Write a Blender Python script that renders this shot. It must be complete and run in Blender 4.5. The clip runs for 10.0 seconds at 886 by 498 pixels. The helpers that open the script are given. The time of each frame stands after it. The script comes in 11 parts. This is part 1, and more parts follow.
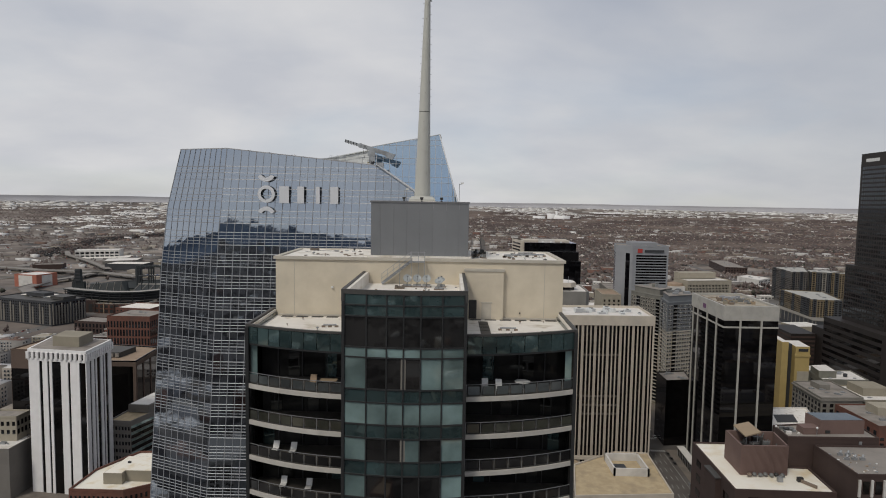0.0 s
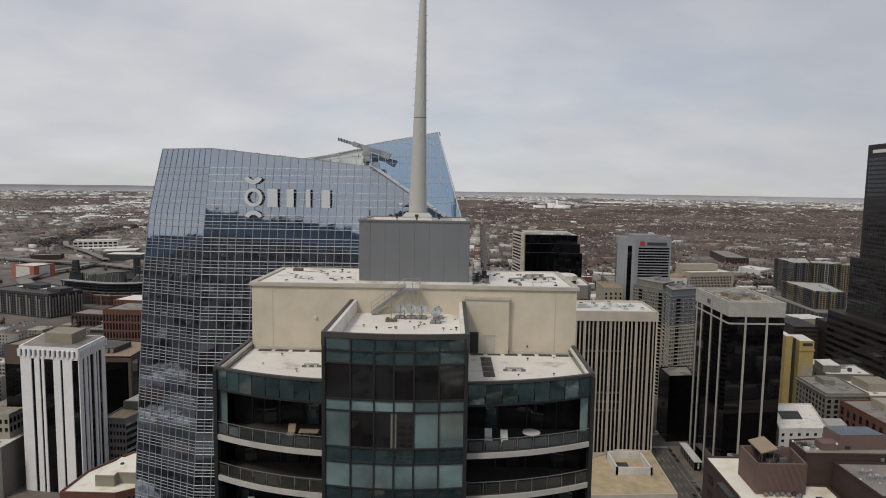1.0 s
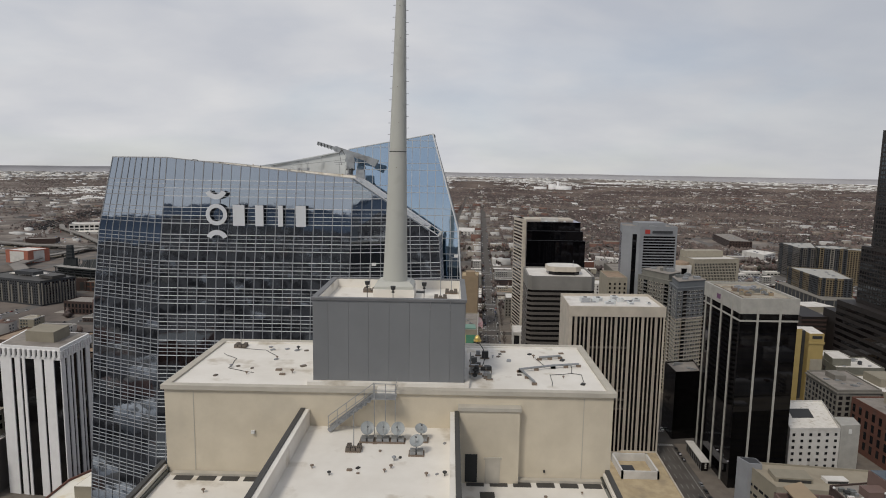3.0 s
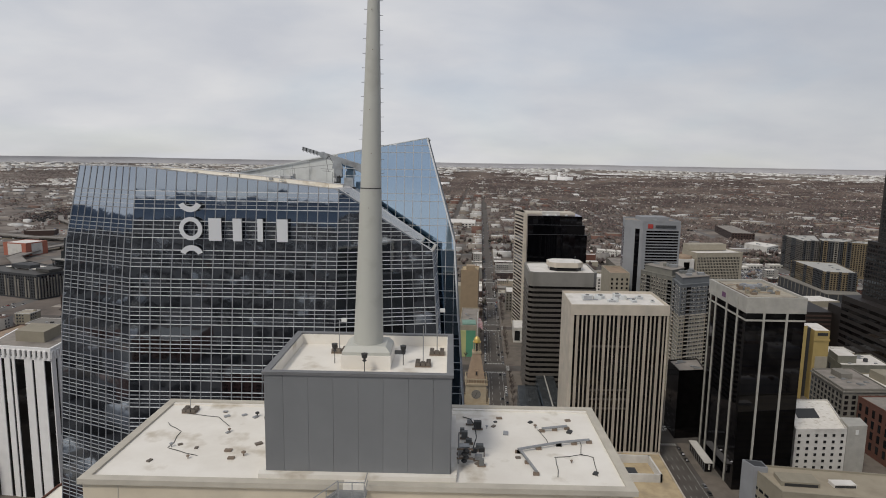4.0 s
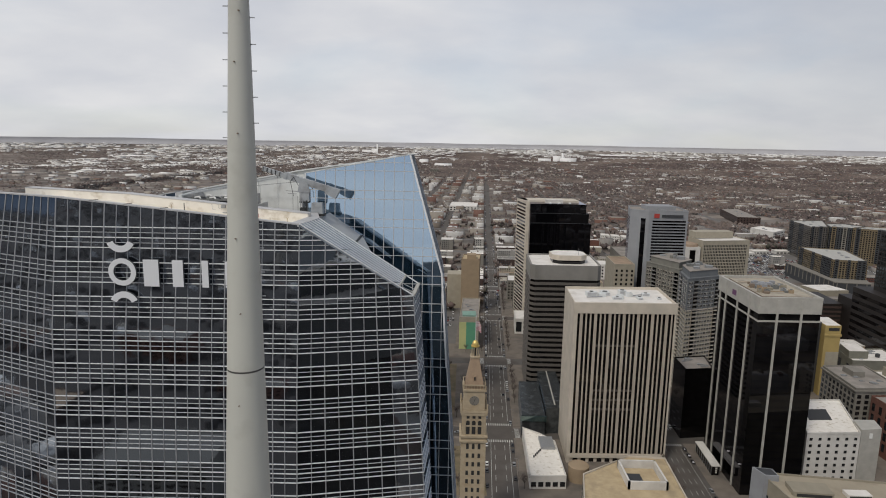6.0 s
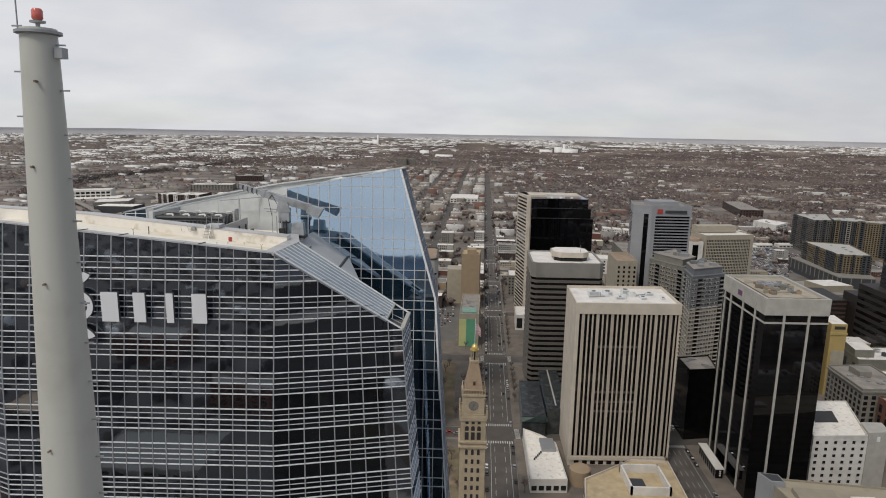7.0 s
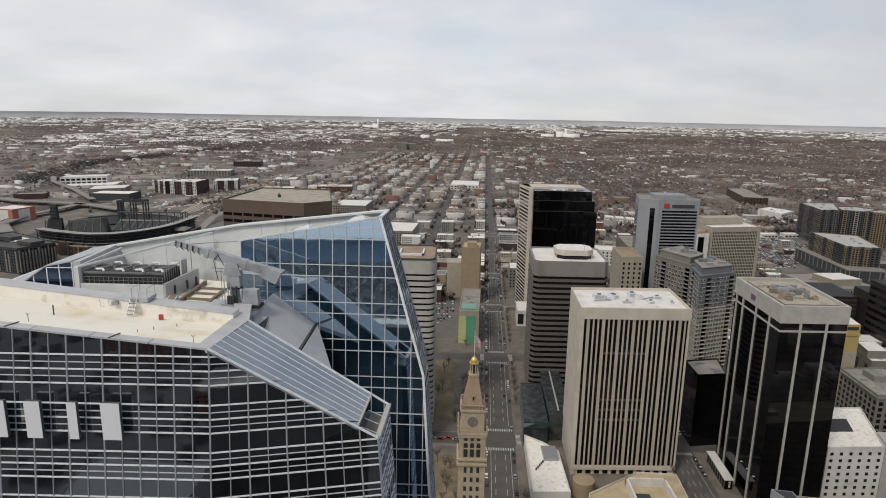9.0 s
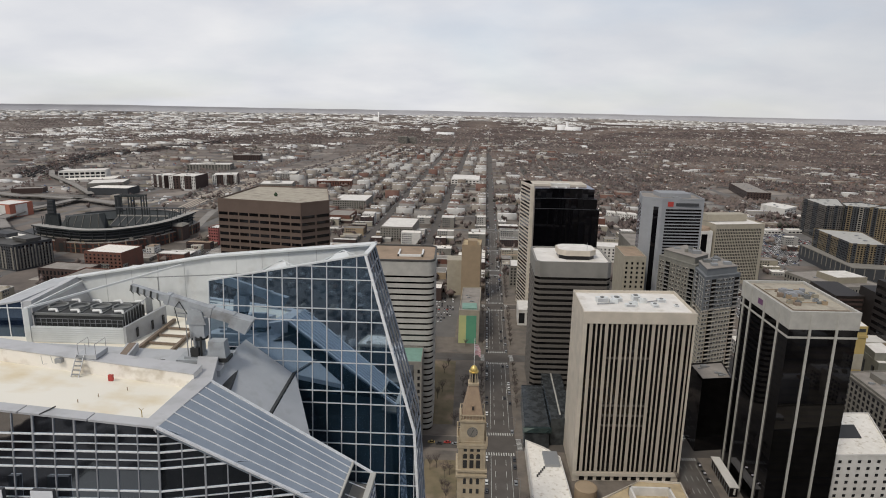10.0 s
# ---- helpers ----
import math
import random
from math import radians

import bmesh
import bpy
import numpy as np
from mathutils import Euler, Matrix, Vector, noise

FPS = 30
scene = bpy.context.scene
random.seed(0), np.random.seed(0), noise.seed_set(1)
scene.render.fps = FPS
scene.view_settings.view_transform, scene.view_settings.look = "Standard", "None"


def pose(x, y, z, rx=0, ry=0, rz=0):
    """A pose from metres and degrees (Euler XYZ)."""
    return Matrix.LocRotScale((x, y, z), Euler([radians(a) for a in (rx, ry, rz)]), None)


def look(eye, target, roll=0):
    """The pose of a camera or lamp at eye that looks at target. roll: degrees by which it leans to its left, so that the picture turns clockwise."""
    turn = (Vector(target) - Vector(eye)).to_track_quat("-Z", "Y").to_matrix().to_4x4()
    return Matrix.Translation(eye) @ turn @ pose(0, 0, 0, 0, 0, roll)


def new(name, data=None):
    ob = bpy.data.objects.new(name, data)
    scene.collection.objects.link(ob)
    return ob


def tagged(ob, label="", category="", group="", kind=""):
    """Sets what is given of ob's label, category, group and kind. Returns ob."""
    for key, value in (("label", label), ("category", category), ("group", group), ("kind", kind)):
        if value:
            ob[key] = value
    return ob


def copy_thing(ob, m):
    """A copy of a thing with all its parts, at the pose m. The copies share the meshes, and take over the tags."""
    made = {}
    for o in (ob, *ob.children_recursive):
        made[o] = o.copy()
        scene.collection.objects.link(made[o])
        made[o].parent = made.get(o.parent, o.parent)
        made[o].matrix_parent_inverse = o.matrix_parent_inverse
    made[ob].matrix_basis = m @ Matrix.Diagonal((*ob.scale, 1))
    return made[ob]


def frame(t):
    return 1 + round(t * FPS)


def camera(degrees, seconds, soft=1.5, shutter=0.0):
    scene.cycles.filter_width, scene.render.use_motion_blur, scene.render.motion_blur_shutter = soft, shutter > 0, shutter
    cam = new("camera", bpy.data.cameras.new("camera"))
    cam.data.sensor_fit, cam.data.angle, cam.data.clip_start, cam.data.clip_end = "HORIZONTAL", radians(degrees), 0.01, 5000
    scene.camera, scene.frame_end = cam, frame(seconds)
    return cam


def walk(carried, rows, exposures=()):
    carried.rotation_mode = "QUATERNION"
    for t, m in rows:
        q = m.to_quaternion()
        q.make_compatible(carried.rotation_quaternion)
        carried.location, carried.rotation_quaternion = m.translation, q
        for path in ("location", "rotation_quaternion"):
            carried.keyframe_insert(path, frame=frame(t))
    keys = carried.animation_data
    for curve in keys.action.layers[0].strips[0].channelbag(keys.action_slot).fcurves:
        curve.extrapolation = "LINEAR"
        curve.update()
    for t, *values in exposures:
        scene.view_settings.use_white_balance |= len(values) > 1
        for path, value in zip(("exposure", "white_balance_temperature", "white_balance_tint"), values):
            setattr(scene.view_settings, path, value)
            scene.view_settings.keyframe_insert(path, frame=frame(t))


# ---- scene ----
cam = camera(71.01, 10.0, soft=1.0)

# seconds, eye x y z, yaw to the left, pitch up, roll
PATH = [
    (0.0, 3.419, -70.249, 174.832, 0.630, -4.457, 0.924),
    (0.5, 3.485, -66.298, 176.289, 0.627, -4.993, 0.920),
    (1.0, 3.507, -62.082, 177.761, 0.613, -5.486, 0.918),
    (1.5, 3.557, -57.709, 179.249, 0.599, -5.952, 0.916),
    (2.0, 3.684, -53.260, 180.751, 0.593, -6.402, 0.916),
    (2.5, 3.915, -48.790, 182.270, 0.600, -6.847, 0.917),
    (3.0, 4.257, -44.334, 183.803, 0.620, -7.293, 0.919),
    (3.5, 4.703, -39.909, 185.351, 0.654, -7.741, 0.922),
    (4.0, 5.234, -35.515, 186.913, 0.700, -8.193, 0.926),
    (4.5, 5.822, -31.144, 188.489, 0.754, -8.649, 0.931),
    (5.0, 6.435, -26.776, 190.077, 0.811, -9.105, 0.937),
    (5.5, 7.038, -22.391, 191.677, 0.867, -9.559, 0.945),
    (6.0, 7.600, -17.965, 193.287, 0.918, -10.005, 0.953),
    (6.5, 8.091, -13.476, 194.906, 0.961, -10.442, 0.963),
    (7.0, 8.493, -8.910, 196.532, 0.993, -10.864, 0.974),
    (7.5, 8.797, -4.260, 198.163, 1.013, -11.268, 0.986),
    (8.0, 9.012, 0.467, 199.798, 1.023, -11.654, 0.999),
    (8.5, 9.164, 5.251, 201.434, 1.027, -12.020, 1.013),
    (9.0, 9.298, 10.049, 203.069, 1.033, -12.369, 1.029),
    (9.5, 9.489, 14.798, 204.701, 1.053, -12.704, 1.045),
    (10.0, 9.838, 19.408, 206.326, 1.100, -13.034, 1.063),
]


def pose_of(x, y, z, yaw, pitch, roll):
    a, p = radians(yaw), radians(pitch)
    ahead = Vector((-math.sin(a) * math.cos(p), math.cos(a) * math.cos(p), math.sin(p)))
    eye = Vector((x, y, z))
    return look(eye, eye + 2 * ahead, roll)


walk(cam, [(t, pose_of(*v)) for t, *v in PATH], exposures=[(0.0, -0.06), (2.5, -0.05), (5.0, 0.05), (7.0, 0.16), (10.0, 0.25)])

# ---- world and light ----
SUN_EL, SUN_AZ = radians(50), radians(215)      # azimuth clockwise from +y: behind the camera, to its left
world = bpy.data.worlds.new("world")
scene.world = world
world.use_nodes = True
nt = world.node_tree
nt.nodes.clear()


def link(a, b):
    a.id_data.links.new(a, b)


w_out = nt.nodes.new("ShaderNodeOutputWorld")
w_bg = nt.nodes.new("ShaderNodeBackground")
w_sky = nt.nodes.new("ShaderNodeTexSky")
w_sky.sky_type = "NISHITA"
w_sky.sun_disc = False
w_sky.sun_elevation = SUN_EL
w_sky.sun_rotation = SUN_AZ
w_sky.altitude = 1600
w_sky.air_density = 1.0
w_sky.dust_density = 1.5
w_gain = nt.nodes.new("ShaderNodeVectorMath")
w_gain.operation = "SCALE"
w_gain.inputs["Scale"].default_value = 0.085
link(w_sky.outputs[0], w_gain.inputs[0])
# layered cloud: stretched noise over the sky's directions, denser towards the horizon
w_co = nt.nodes.new("ShaderNodeTexCoord")
w_sep = nt.nodes.new("ShaderNodeSeparateXYZ")
link(w_co.outputs["Generated"], w_sep.inputs[0])
w_h = nt.nodes.new("ShaderNodeMath")
w_h.operation = "ADD"
w_h.inputs[1].default_value = 0.30
link(w_sep.outputs["Z"], w_h.inputs[0])
w_hm = nt.nodes.new("ShaderNodeMath")
w_hm.operation = "MAXIMUM"
w_hm.inputs[1].default_value = 0.06
link(w_h.outputs[0], w_hm.inputs[0])
w_pl = nt.nodes.new("ShaderNodeVectorMath")
w_pl.operation = "DIVIDE"
link(w_co.outputs["Generated"], w_pl.inputs[0])
w_cb = nt.nodes.new("ShaderNodeCombineXYZ")
for k in range(3):
    link(w_hm.outputs[0], w_cb.inputs[k])
link(w_cb.outputs[0], w_pl.inputs[1])
w_map = nt.nodes.new("ShaderNodeMapping")
w_map.inputs["Scale"].default_value = (0.7, 0.8, 0.0)
w_map.inputs["Location"].default_value = (0.35, 1.7, 0.0)
link(w_pl.outputs[0], w_map.inputs[0])
w_n = nt.nodes.new("ShaderNodeTexNoise")
w_n.inputs["Scale"].default_value = 1.15
w_n.inputs["Detail"].default_value = 5
w_n.inputs["Roughness"].default_value = 0.5
w_n.inputs["Distortion"].default_value = 0.35
link(w_map.outputs[0], w_n.inputs["Vector"])
w_r = nt.nodes.new("ShaderNodeValToRGB")
w_r.color_ramp.elements[0].position = 0.26
w_r.color_ramp.elements[0].color = (0.55, 0.55, 0.55, 1)
w_r.color_ramp.elements[1].position = 0.52
w_r.color_ramp.elements[1].color = (0.97, 0.97, 0.97, 1)
link(w_n.outputs[0], w_r.inputs[0])
w_n2 = nt.nodes.new("ShaderNodeTexNoise")
w_n2.inputs["Scale"].default_value = 2.6
w_n2.inputs["Detail"].default_value = 6
link(w_map.outputs[0], w_n2.inputs["Vector"])
w_r2 = nt.nodes.new("ShaderNodeValToRGB")
w_r2.color_ramp.elements[0].position = 0.3
w_r2.color_ramp.elements[0].color = (0.56, 0.575, 0.62, 1)
w_r2.color_ramp.elements[1].position = 0.7
w_r2.color_ramp.elements[1].color = (0.705, 0.703, 0.715, 1)
link(w_n2.outputs[0], w_r2.inputs[0])
w_mix = nt.nodes.new("ShaderNodeMix")
w_mix.data_type = "RGBA"
# thinner cloud to the east and overhead
w_sep2 = nt.nodes.new("ShaderNodeSeparateXYZ")
link(w_co.outputs["Generated"], w_sep2.inputs[0])
w_e = nt.nodes.new("ShaderNodeMath")
w_e.operation = "MULTIPLY"
link(w_sep2.outputs["X"], w_e.inputs[0])
link(w_sep2.outputs["Z"], w_e.inputs[1])
w_e2 = nt.nodes.new("ShaderNodeMapRange")
w_e2.inputs["From Min"].default_value = 0.0
w_e2.inputs["From Max"].default_value = 0.30
w_e2.inputs["To Min"].default_value = 1.0
w_e2.inputs["To Max"].default_value = 0.52
link(w_e.outputs[0], w_e2.inputs[0])
w_cov = nt.nodes.new("ShaderNodeMath")
w_cov.operation = "MULTIPLY"
link(w_r.outputs[0], w_cov.inputs[0])
link(w_e2.outputs[0], w_cov.inputs[1])
link(w_cov.outputs[0], w_mix.inputs[0])
link(w_gain.outputs[0], w_mix.inputs[6])
link(w_r2.outputs[0], w_mix.inputs[7])
w_dim = nt.nodes.new("ShaderNodeMapRange")
w_dim.inputs["From Min"].default_value = 0.05
w_dim.inputs["From Max"].default_value = 0.65
w_dim.inputs["To Min"].default_value = 1.0
w_dim.inputs["To Max"].default_value = 0.84
link(w_sep2.outputs["X"], w_dim.inputs[0])
w_shade = nt.nodes.new("ShaderNodeVectorMath")
w_shade.operation = "SCALE"
link(w_mix.outputs[2], w_shade.inputs[0])
link(w_dim.outputs[0], w_shade.inputs["Scale"])
link(w_shade.outputs[0], w_bg.inputs[0])
w_bg.inputs[1].default_value = 1.0
link(w_bg.outputs[0], w_out.inputs[0])

sun_data = bpy.data.lights.new("sun", "SUN")
sun_data.energy = 1.5
sun_data.angle = radians(11)
sun_data.color = (1.0, 0.935, 0.83)
sun = new("sun", sun_data)
sun.matrix_world = look((0, 0, 500), Vector((0, 0, 500)) - 100 * Vector((math.sin(SUN_AZ) * math.cos(SUN_EL), math.cos(SUN_AZ) * math.cos(SUN_EL), math.sin(SUN_EL))))


# ---- materials ----
def material(name, col, col2=None, scale=1.0, rough=0.8, metal=0.0, bump=0.0, bump_scale=20.0, stretch=(1, 1, 1),
             stain=None, stain_scale=0.08, stain_lo=0.52, stain_hi=0.72, spec=0.5, island=None, objrand=0.0, detail=6):
    """A node material: two tones mixed by noise, slower stains, fine relief, and a choice of tones piece by piece."""
    m = bpy.data.materials.new(name)
    m.use_nodes = True
    t = m.node_tree
    b = t.nodes["Principled BSDF"]
    b.inputs["Roughness"].default_value = rough
    b.inputs["Metallic"].default_value = metal
    b.inputs["Specular IOR Level"].default_value = spec
    co = t.nodes.new("ShaderNodeTexCoord")
    mp = t.nodes.new("ShaderNodeMapping")
    mp.inputs["Scale"].default_value = stretch
    link(co.outputs["Object"], mp.inputs[0])
    n = t.nodes.new("ShaderNodeTexNoise")
    n.inputs["Scale"].default_value = scale
    n.inputs["Detail"].default_value = detail
    n.inputs["Roughness"].default_value = 0.6
    link(mp.outputs[0], n.inputs["Vector"])
    r = t.nodes.new("ShaderNodeValToRGB")
    r.color_ramp.elements[0].position = 0.36
    r.color_ramp.elements[1].position = 0.66
    c2 = col2 or tuple(c * 0.82 for c in col)
    r.color_ramp.elements[0].color = (*c2, 1)
    r.color_ramp.elements[1].color = (*col, 1)
    link(n.outputs[0], r.inputs[0])
    tone = r.outputs[0]
    if island:
        g = t.nodes.new("ShaderNodeNewGeometry")
        ir = t.nodes.new("ShaderNodeValToRGB")
        ir.color_ramp.interpolation = "CONSTANT"
        while len(ir.color_ramp.elements) < len(island):
            ir.color_ramp.elements.new(0.5)
        for e, (pos, c) in zip(ir.color_ramp.elements, island):
            e.position, e.color = pos, (*c, 1)
        link(g.outputs["Random Per Island"], ir.inputs[0])
        mx = t.nodes.new("ShaderNodeMix")
        mx.data_type, mx.blend_type = "RGBA", "MULTIPLY"
        mx.inputs[0].default_value = 1.0
        link(tone, mx.inputs[6])
        link(ir.outputs[0], mx.inputs[7])
        tone = mx.outputs[2]
    if stain:
        n2 = t.nodes.new("ShaderNodeTexNoise")
        n2.inputs["Scale"].default_value = stain_scale
        n2.inputs["Detail"].default_value = 7
        n2.inputs["Roughness"].default_value = 0.52
        link(co.outputs["Object"], n2.inputs["Vector"])
        r2 = t.nodes.new("ShaderNodeMapRange")
        r2.inputs["From Min"].default_value = stain_lo
        r2.inputs["From Max"].default_value = stain_hi
        link(n2.outputs[0], r2.inputs[0])
        mx = t.nodes.new("ShaderNodeMix")
        mx.data_type = "RGBA"
        link(r2.outputs[0], mx.inputs[0])
        link(tone, mx.inputs[6])
        mx.inputs[7].default_value = (*stain, 1)
        tone = mx.outputs[2]
    if objrand:
        oi = t.nodes.new("ShaderNodeObjectInfo")
        mr = t.nodes.new("ShaderNodeMapRange")
        mr.inputs["To Min"].default_value = 1 - objrand
        mr.inputs["To Max"].default_value = 1 + objrand
        link(oi.outputs["Random"], mr.inputs[0])
        hs = t.nodes.new("ShaderNodeHueSaturation")
        link(mr.outputs[0], hs.inputs["Value"])
        link(tone, hs.inputs["Color"])
        tone = hs.outputs[0]
    link(tone, b.inputs["Base Color"])
    if bump:
        nb = t.nodes.new("ShaderNodeTexNoise")
        nb.inputs["Scale"].default_value = bump_scale
        nb.inputs["Detail"].default_value = 4
        link(co.outputs["Object"], nb.inputs["Vector"])
        bp = t.nodes.new("ShaderNodeBump")
        bp.inputs["Strength"].default_value = bump
        bp.inputs["Distance"].default_value = 0.05
        link(nb.outputs[0], bp.inputs["Height"])
        link(bp.outputs[0], b.inputs["Normal"])
    return m


def facade_glass(name, col, mirror=0.6, rough=0.03, wave=0.06, wave_scale=0.35, objrand=0.25, tint=(0.8, 0.9, 1.0)):
    """Coated curtain-wall glass over a dark interior: a mirror coat that grows towards grazing angles, with slight roller waves."""
    m = bpy.data.materials.new(name)
    m.use_nodes = True
    t = m.node_tree
    t.nodes.clear()
    out = t.nodes.new("ShaderNodeOutputMaterial")
    d = t.nodes.new("ShaderNodeBsdfDiffuse")
    g = t.nodes.new("ShaderNodeBsdfGlossy")
    g.inputs["Roughness"].default_value = rough
    g.inputs["Color"].default_value = (*tint, 1)
    co = t.nodes.new("ShaderNodeTexCoord")
    n = t.nodes.new("ShaderNodeTexNoise")
    n.inputs["Scale"].default_value = 0.22
    n.inputs["Detail"].default_value = 5
    link(co.outputs["Object"], n.inputs["Vector"])
    r = t.nodes.new("ShaderNodeValToRGB")
    r.color_ramp.elements[0].position = 0.4
    r.color_ramp.elements[0].color = (*(c * 0.45 for c in col), 1)
    r.color_ramp.elements[1].position = 0.66
    r.color_ramp.elements[1].color = (*col, 1)
    link(n.outputs[0], r.inputs[0])
    oi = t.nodes.new("ShaderNodeObjectInfo")
    mr = t.nodes.new("ShaderNodeMapRange")
    mr.inputs["To Min"].default_value = 1 - objrand
    mr.inputs["To Max"].default_value = 1 + objrand
    link(oi.outputs["Random"], mr.inputs[0])
    hs = t.nodes.new("ShaderNodeHueSaturation")
    link(mr.outputs[0], hs.inputs["Value"])
    link(r.outputs[0], hs.inputs["Color"])
    link(hs.outputs[0], d.inputs["Color"])
    nb = t.nodes.new("ShaderNodeTexNoise")
    nb.inputs["Scale"].default_value = wave_scale
    nb.inputs["Detail"].default_value = 2
    link(co.outputs["Object"], nb.inputs["Vector"])
    bp = t.nodes.new("ShaderNodeBump")
    bp.inputs["Strength"].default_value = wave
    bp.inputs["Distance"].default_value = 0.12
    link(nb.outputs[0], bp.inputs["Height"])
    link(bp.outputs[0], g.inputs["Normal"])
    fr = t.nodes.new("ShaderNodeFresnel")
    fr.inputs["IOR"].default_value = 1.5
    mr2 = t.nodes.new("ShaderNodeMapRange")
    mr2.inputs["From Min"].default_value = 0.04
    mr2.inputs["To Min"].default_value = mirror
    link(fr.outputs[0], mr2.inputs[0])
    mx = t.nodes.new("ShaderNodeMixShader")
    link(mr2.outputs[0], mx.inputs[0])
    link(d.outputs[0], mx.inputs[1])
    link(g.outputs[0], mx.inputs[2])
    link(mx.outputs[0], out.inputs[0])
    return m


M = {}
M["glass_tower"] = facade_glass("blue_coated_glass", (0.017, 0.0175, 0.019), 0.47, tint=(0.77, 0.87, 1.0), wave=0.05)
M["glass_crown"] = facade_glass("crown_glass", (0.022, 0.050, 0.082), 0.58, tint=(0.66, 0.83, 1.0), wave=0.04)
M["glass_dark"] = facade_glass("dark_glass", (0.006, 0.0056, 0.0055), 0.035, tint=(0.9, 0.9, 0.95), wave=0.04)
M["glass_black"] = facade_glass("black_mirror_glass", (0.004, 0.004, 0.005), 0.03, tint=(0.9, 0.9, 1.0), wave=0.03)
M["glass_smoke"] = facade_glass("smoked_balcony_glass", (0.022, 0.021, 0.021), 0.10, tint=(0.9, 0.95, 0.95), wave=0.05)
M["glass_green"] = facade_glass("green_spandrel_glass", (0.042, 0.070, 0.073), 0.16, tint=(0.8, 1.0, 0.97), wave=0.08, objrand=0.3)
M["glass_pale"] = facade_glass("pale_green_glass", (0.20, 0.285, 0.28), 0.15, tint=(0.85, 1.0, 0.97), wave=0.08, objrand=0.35)
M["glass_recess"] = facade_glass("recessed_balcony_glass", (0.030, 0.029, 0.029), 0.035, tint=(0.9, 0.95, 0.95), wave=0.05)
M["glass_olive"] = facade_glass("clear_rail_glass", (0.062, 0.062, 0.048), 0.06, objrand=0.15)
M["glass_rail"] = facade_glass("grey_rail_glass", (0.10, 0.11, 0.11), 0.10, objrand=0.2)
M["glass_roofdeck"] = facade_glass("dark_green_roof_glass", (0.05, 0.054, 0.056), 0.06, rough=0.25)
M["window"] = facade_glass("window_glass", (0.016, 0.016, 0.017), 0.06, objrand=0.4)
M["mullion"] = material("pale_aluminium", (0.78, 0.79, 0.80), scale=3, rough=0.5)
M["mullion_dim"] = material("grey_aluminium", (0.55, 0.56, 0.57), scale=3, rough=0.5)
M["frame_dark"] = material("dark_bronze_frame", (0.035, 0.036, 0.037), scale=3, rough=0.5, metal=0.3)
M["sign"] = material("sign_letter_face", (0.72, 0.73, 0.75), (0.70, 0.71, 0.73), scale=0.3, rough=0.5)
M["sign_side"] = material("sign_letter_return", (0.06, 0.06, 0.065), scale=2, rough=0.6)
M["stucco"] = material("cream_stucco", (0.64, 0.57, 0.45), (0.57, 0.505, 0.395), scale=0.5, rough=0.9, bump=0.15, stain=(0.50, 0.45, 0.36), stain_scale=0.3, stain_lo=0.56, stain_hi=0.85)
M["stucco_trim"] = material("stucco_coping", (0.52, 0.48, 0.41), scale=0.6, rough=0.85)
M["membrane"] = material("white_roof_membrane", (0.80, 0.765, 0.705), (0.72, 0.68, 0.615), scale=0.35, rough=0.75, bump=0.1, stain=(0.34, 0.27, 0.17), stain_scale=0.42, stain_lo=0.57, stain_hi=0.80)
M["membrane_cream"] = material("cream_roof_membrane", (0.80, 0.765, 0.68), (0.78, 0.735, 0.63), scale=0.18, rough=0.75, stain=(0.66, 0.55, 0.36), stain_scale=0.2, stain_lo=0.52, stain_hi=0.75)
M["membrane_far"] = material("white_roof", (0.72, 0.69, 0.65), (0.62, 0.59, 0.55), scale=0.12, rough=0.8, stain=(0.50, 0.46, 0.40), stain_scale=0.15, stain_lo=0.56, stain_hi=0.8)
M["tan_roof"] = material("ochre_gravel_roof", (0.47, 0.375, 0.235), (0.385, 0.30, 0.185), scale=0.25, rough=0.95, bump=0.3, bump_scale=3, stain=(0.30, 0.24, 0.16), stain_scale=0.12)
M["grey_roof"] = material("grey_gravel_roof", (0.30, 0.27, 0.24), (0.22, 0.20, 0.18), scale=0.2, rough=0.95, stain=(0.16, 0.14, 0.12), stain_scale=0.1)
M["brown_roof"] = material("brown_gravel_roof", (0.34, 0.25, 0.18), (0.27, 0.20, 0.14), scale=0.2, rough=0.95, stain=(0.2, 0.15, 0.1), stain_scale=0.1)
M["grey_panel"] = material("grey_metal_panel", (0.190, 0.197, 0.205), (0.172, 0.178, 0.186), scale=0.3, rough=0.5, objrand=0.04)
M["grey_panel_edge"] = material("grey_panel_coping", (0.17, 0.172, 0.178), scale=0.5, rough=0.55)
M["mast"] = material("mast_painted_steel", (0.50, 0.50, 0.455), (0.46, 0.46, 0.42), scale=0.4, rough=0.5, stretch=(1, 1, 0.15), stain=(0.36, 0.35, 0.31), stain_scale=0.5, stain_lo=0.6, stain_hi=0.85)
M["galv"] = material("galvanised_steel", (0.36, 0.37, 0.38), scale=4, rough=0.45, metal=0.5)
M["dish"] = material("dish_grey_paint", (0.36, 0.38, 0.38), scale=2, rough=0.5)
M["dark"] = material("dark_equipment", (0.03, 0.03, 0.03), scale=4, rough=0.6)
M["rust"] = material("weathered_ballast", (0.22, 0.17, 0.13), scale=3, rough=0.9)
M["red"] = material("red_paint", (0.42, 0.05, 0.04), scale=3, rough=0.5)
M["beacon"] = material("red_beacon_lens", (0.65, 0.16, 0.13), scale=3, rough=0.2)
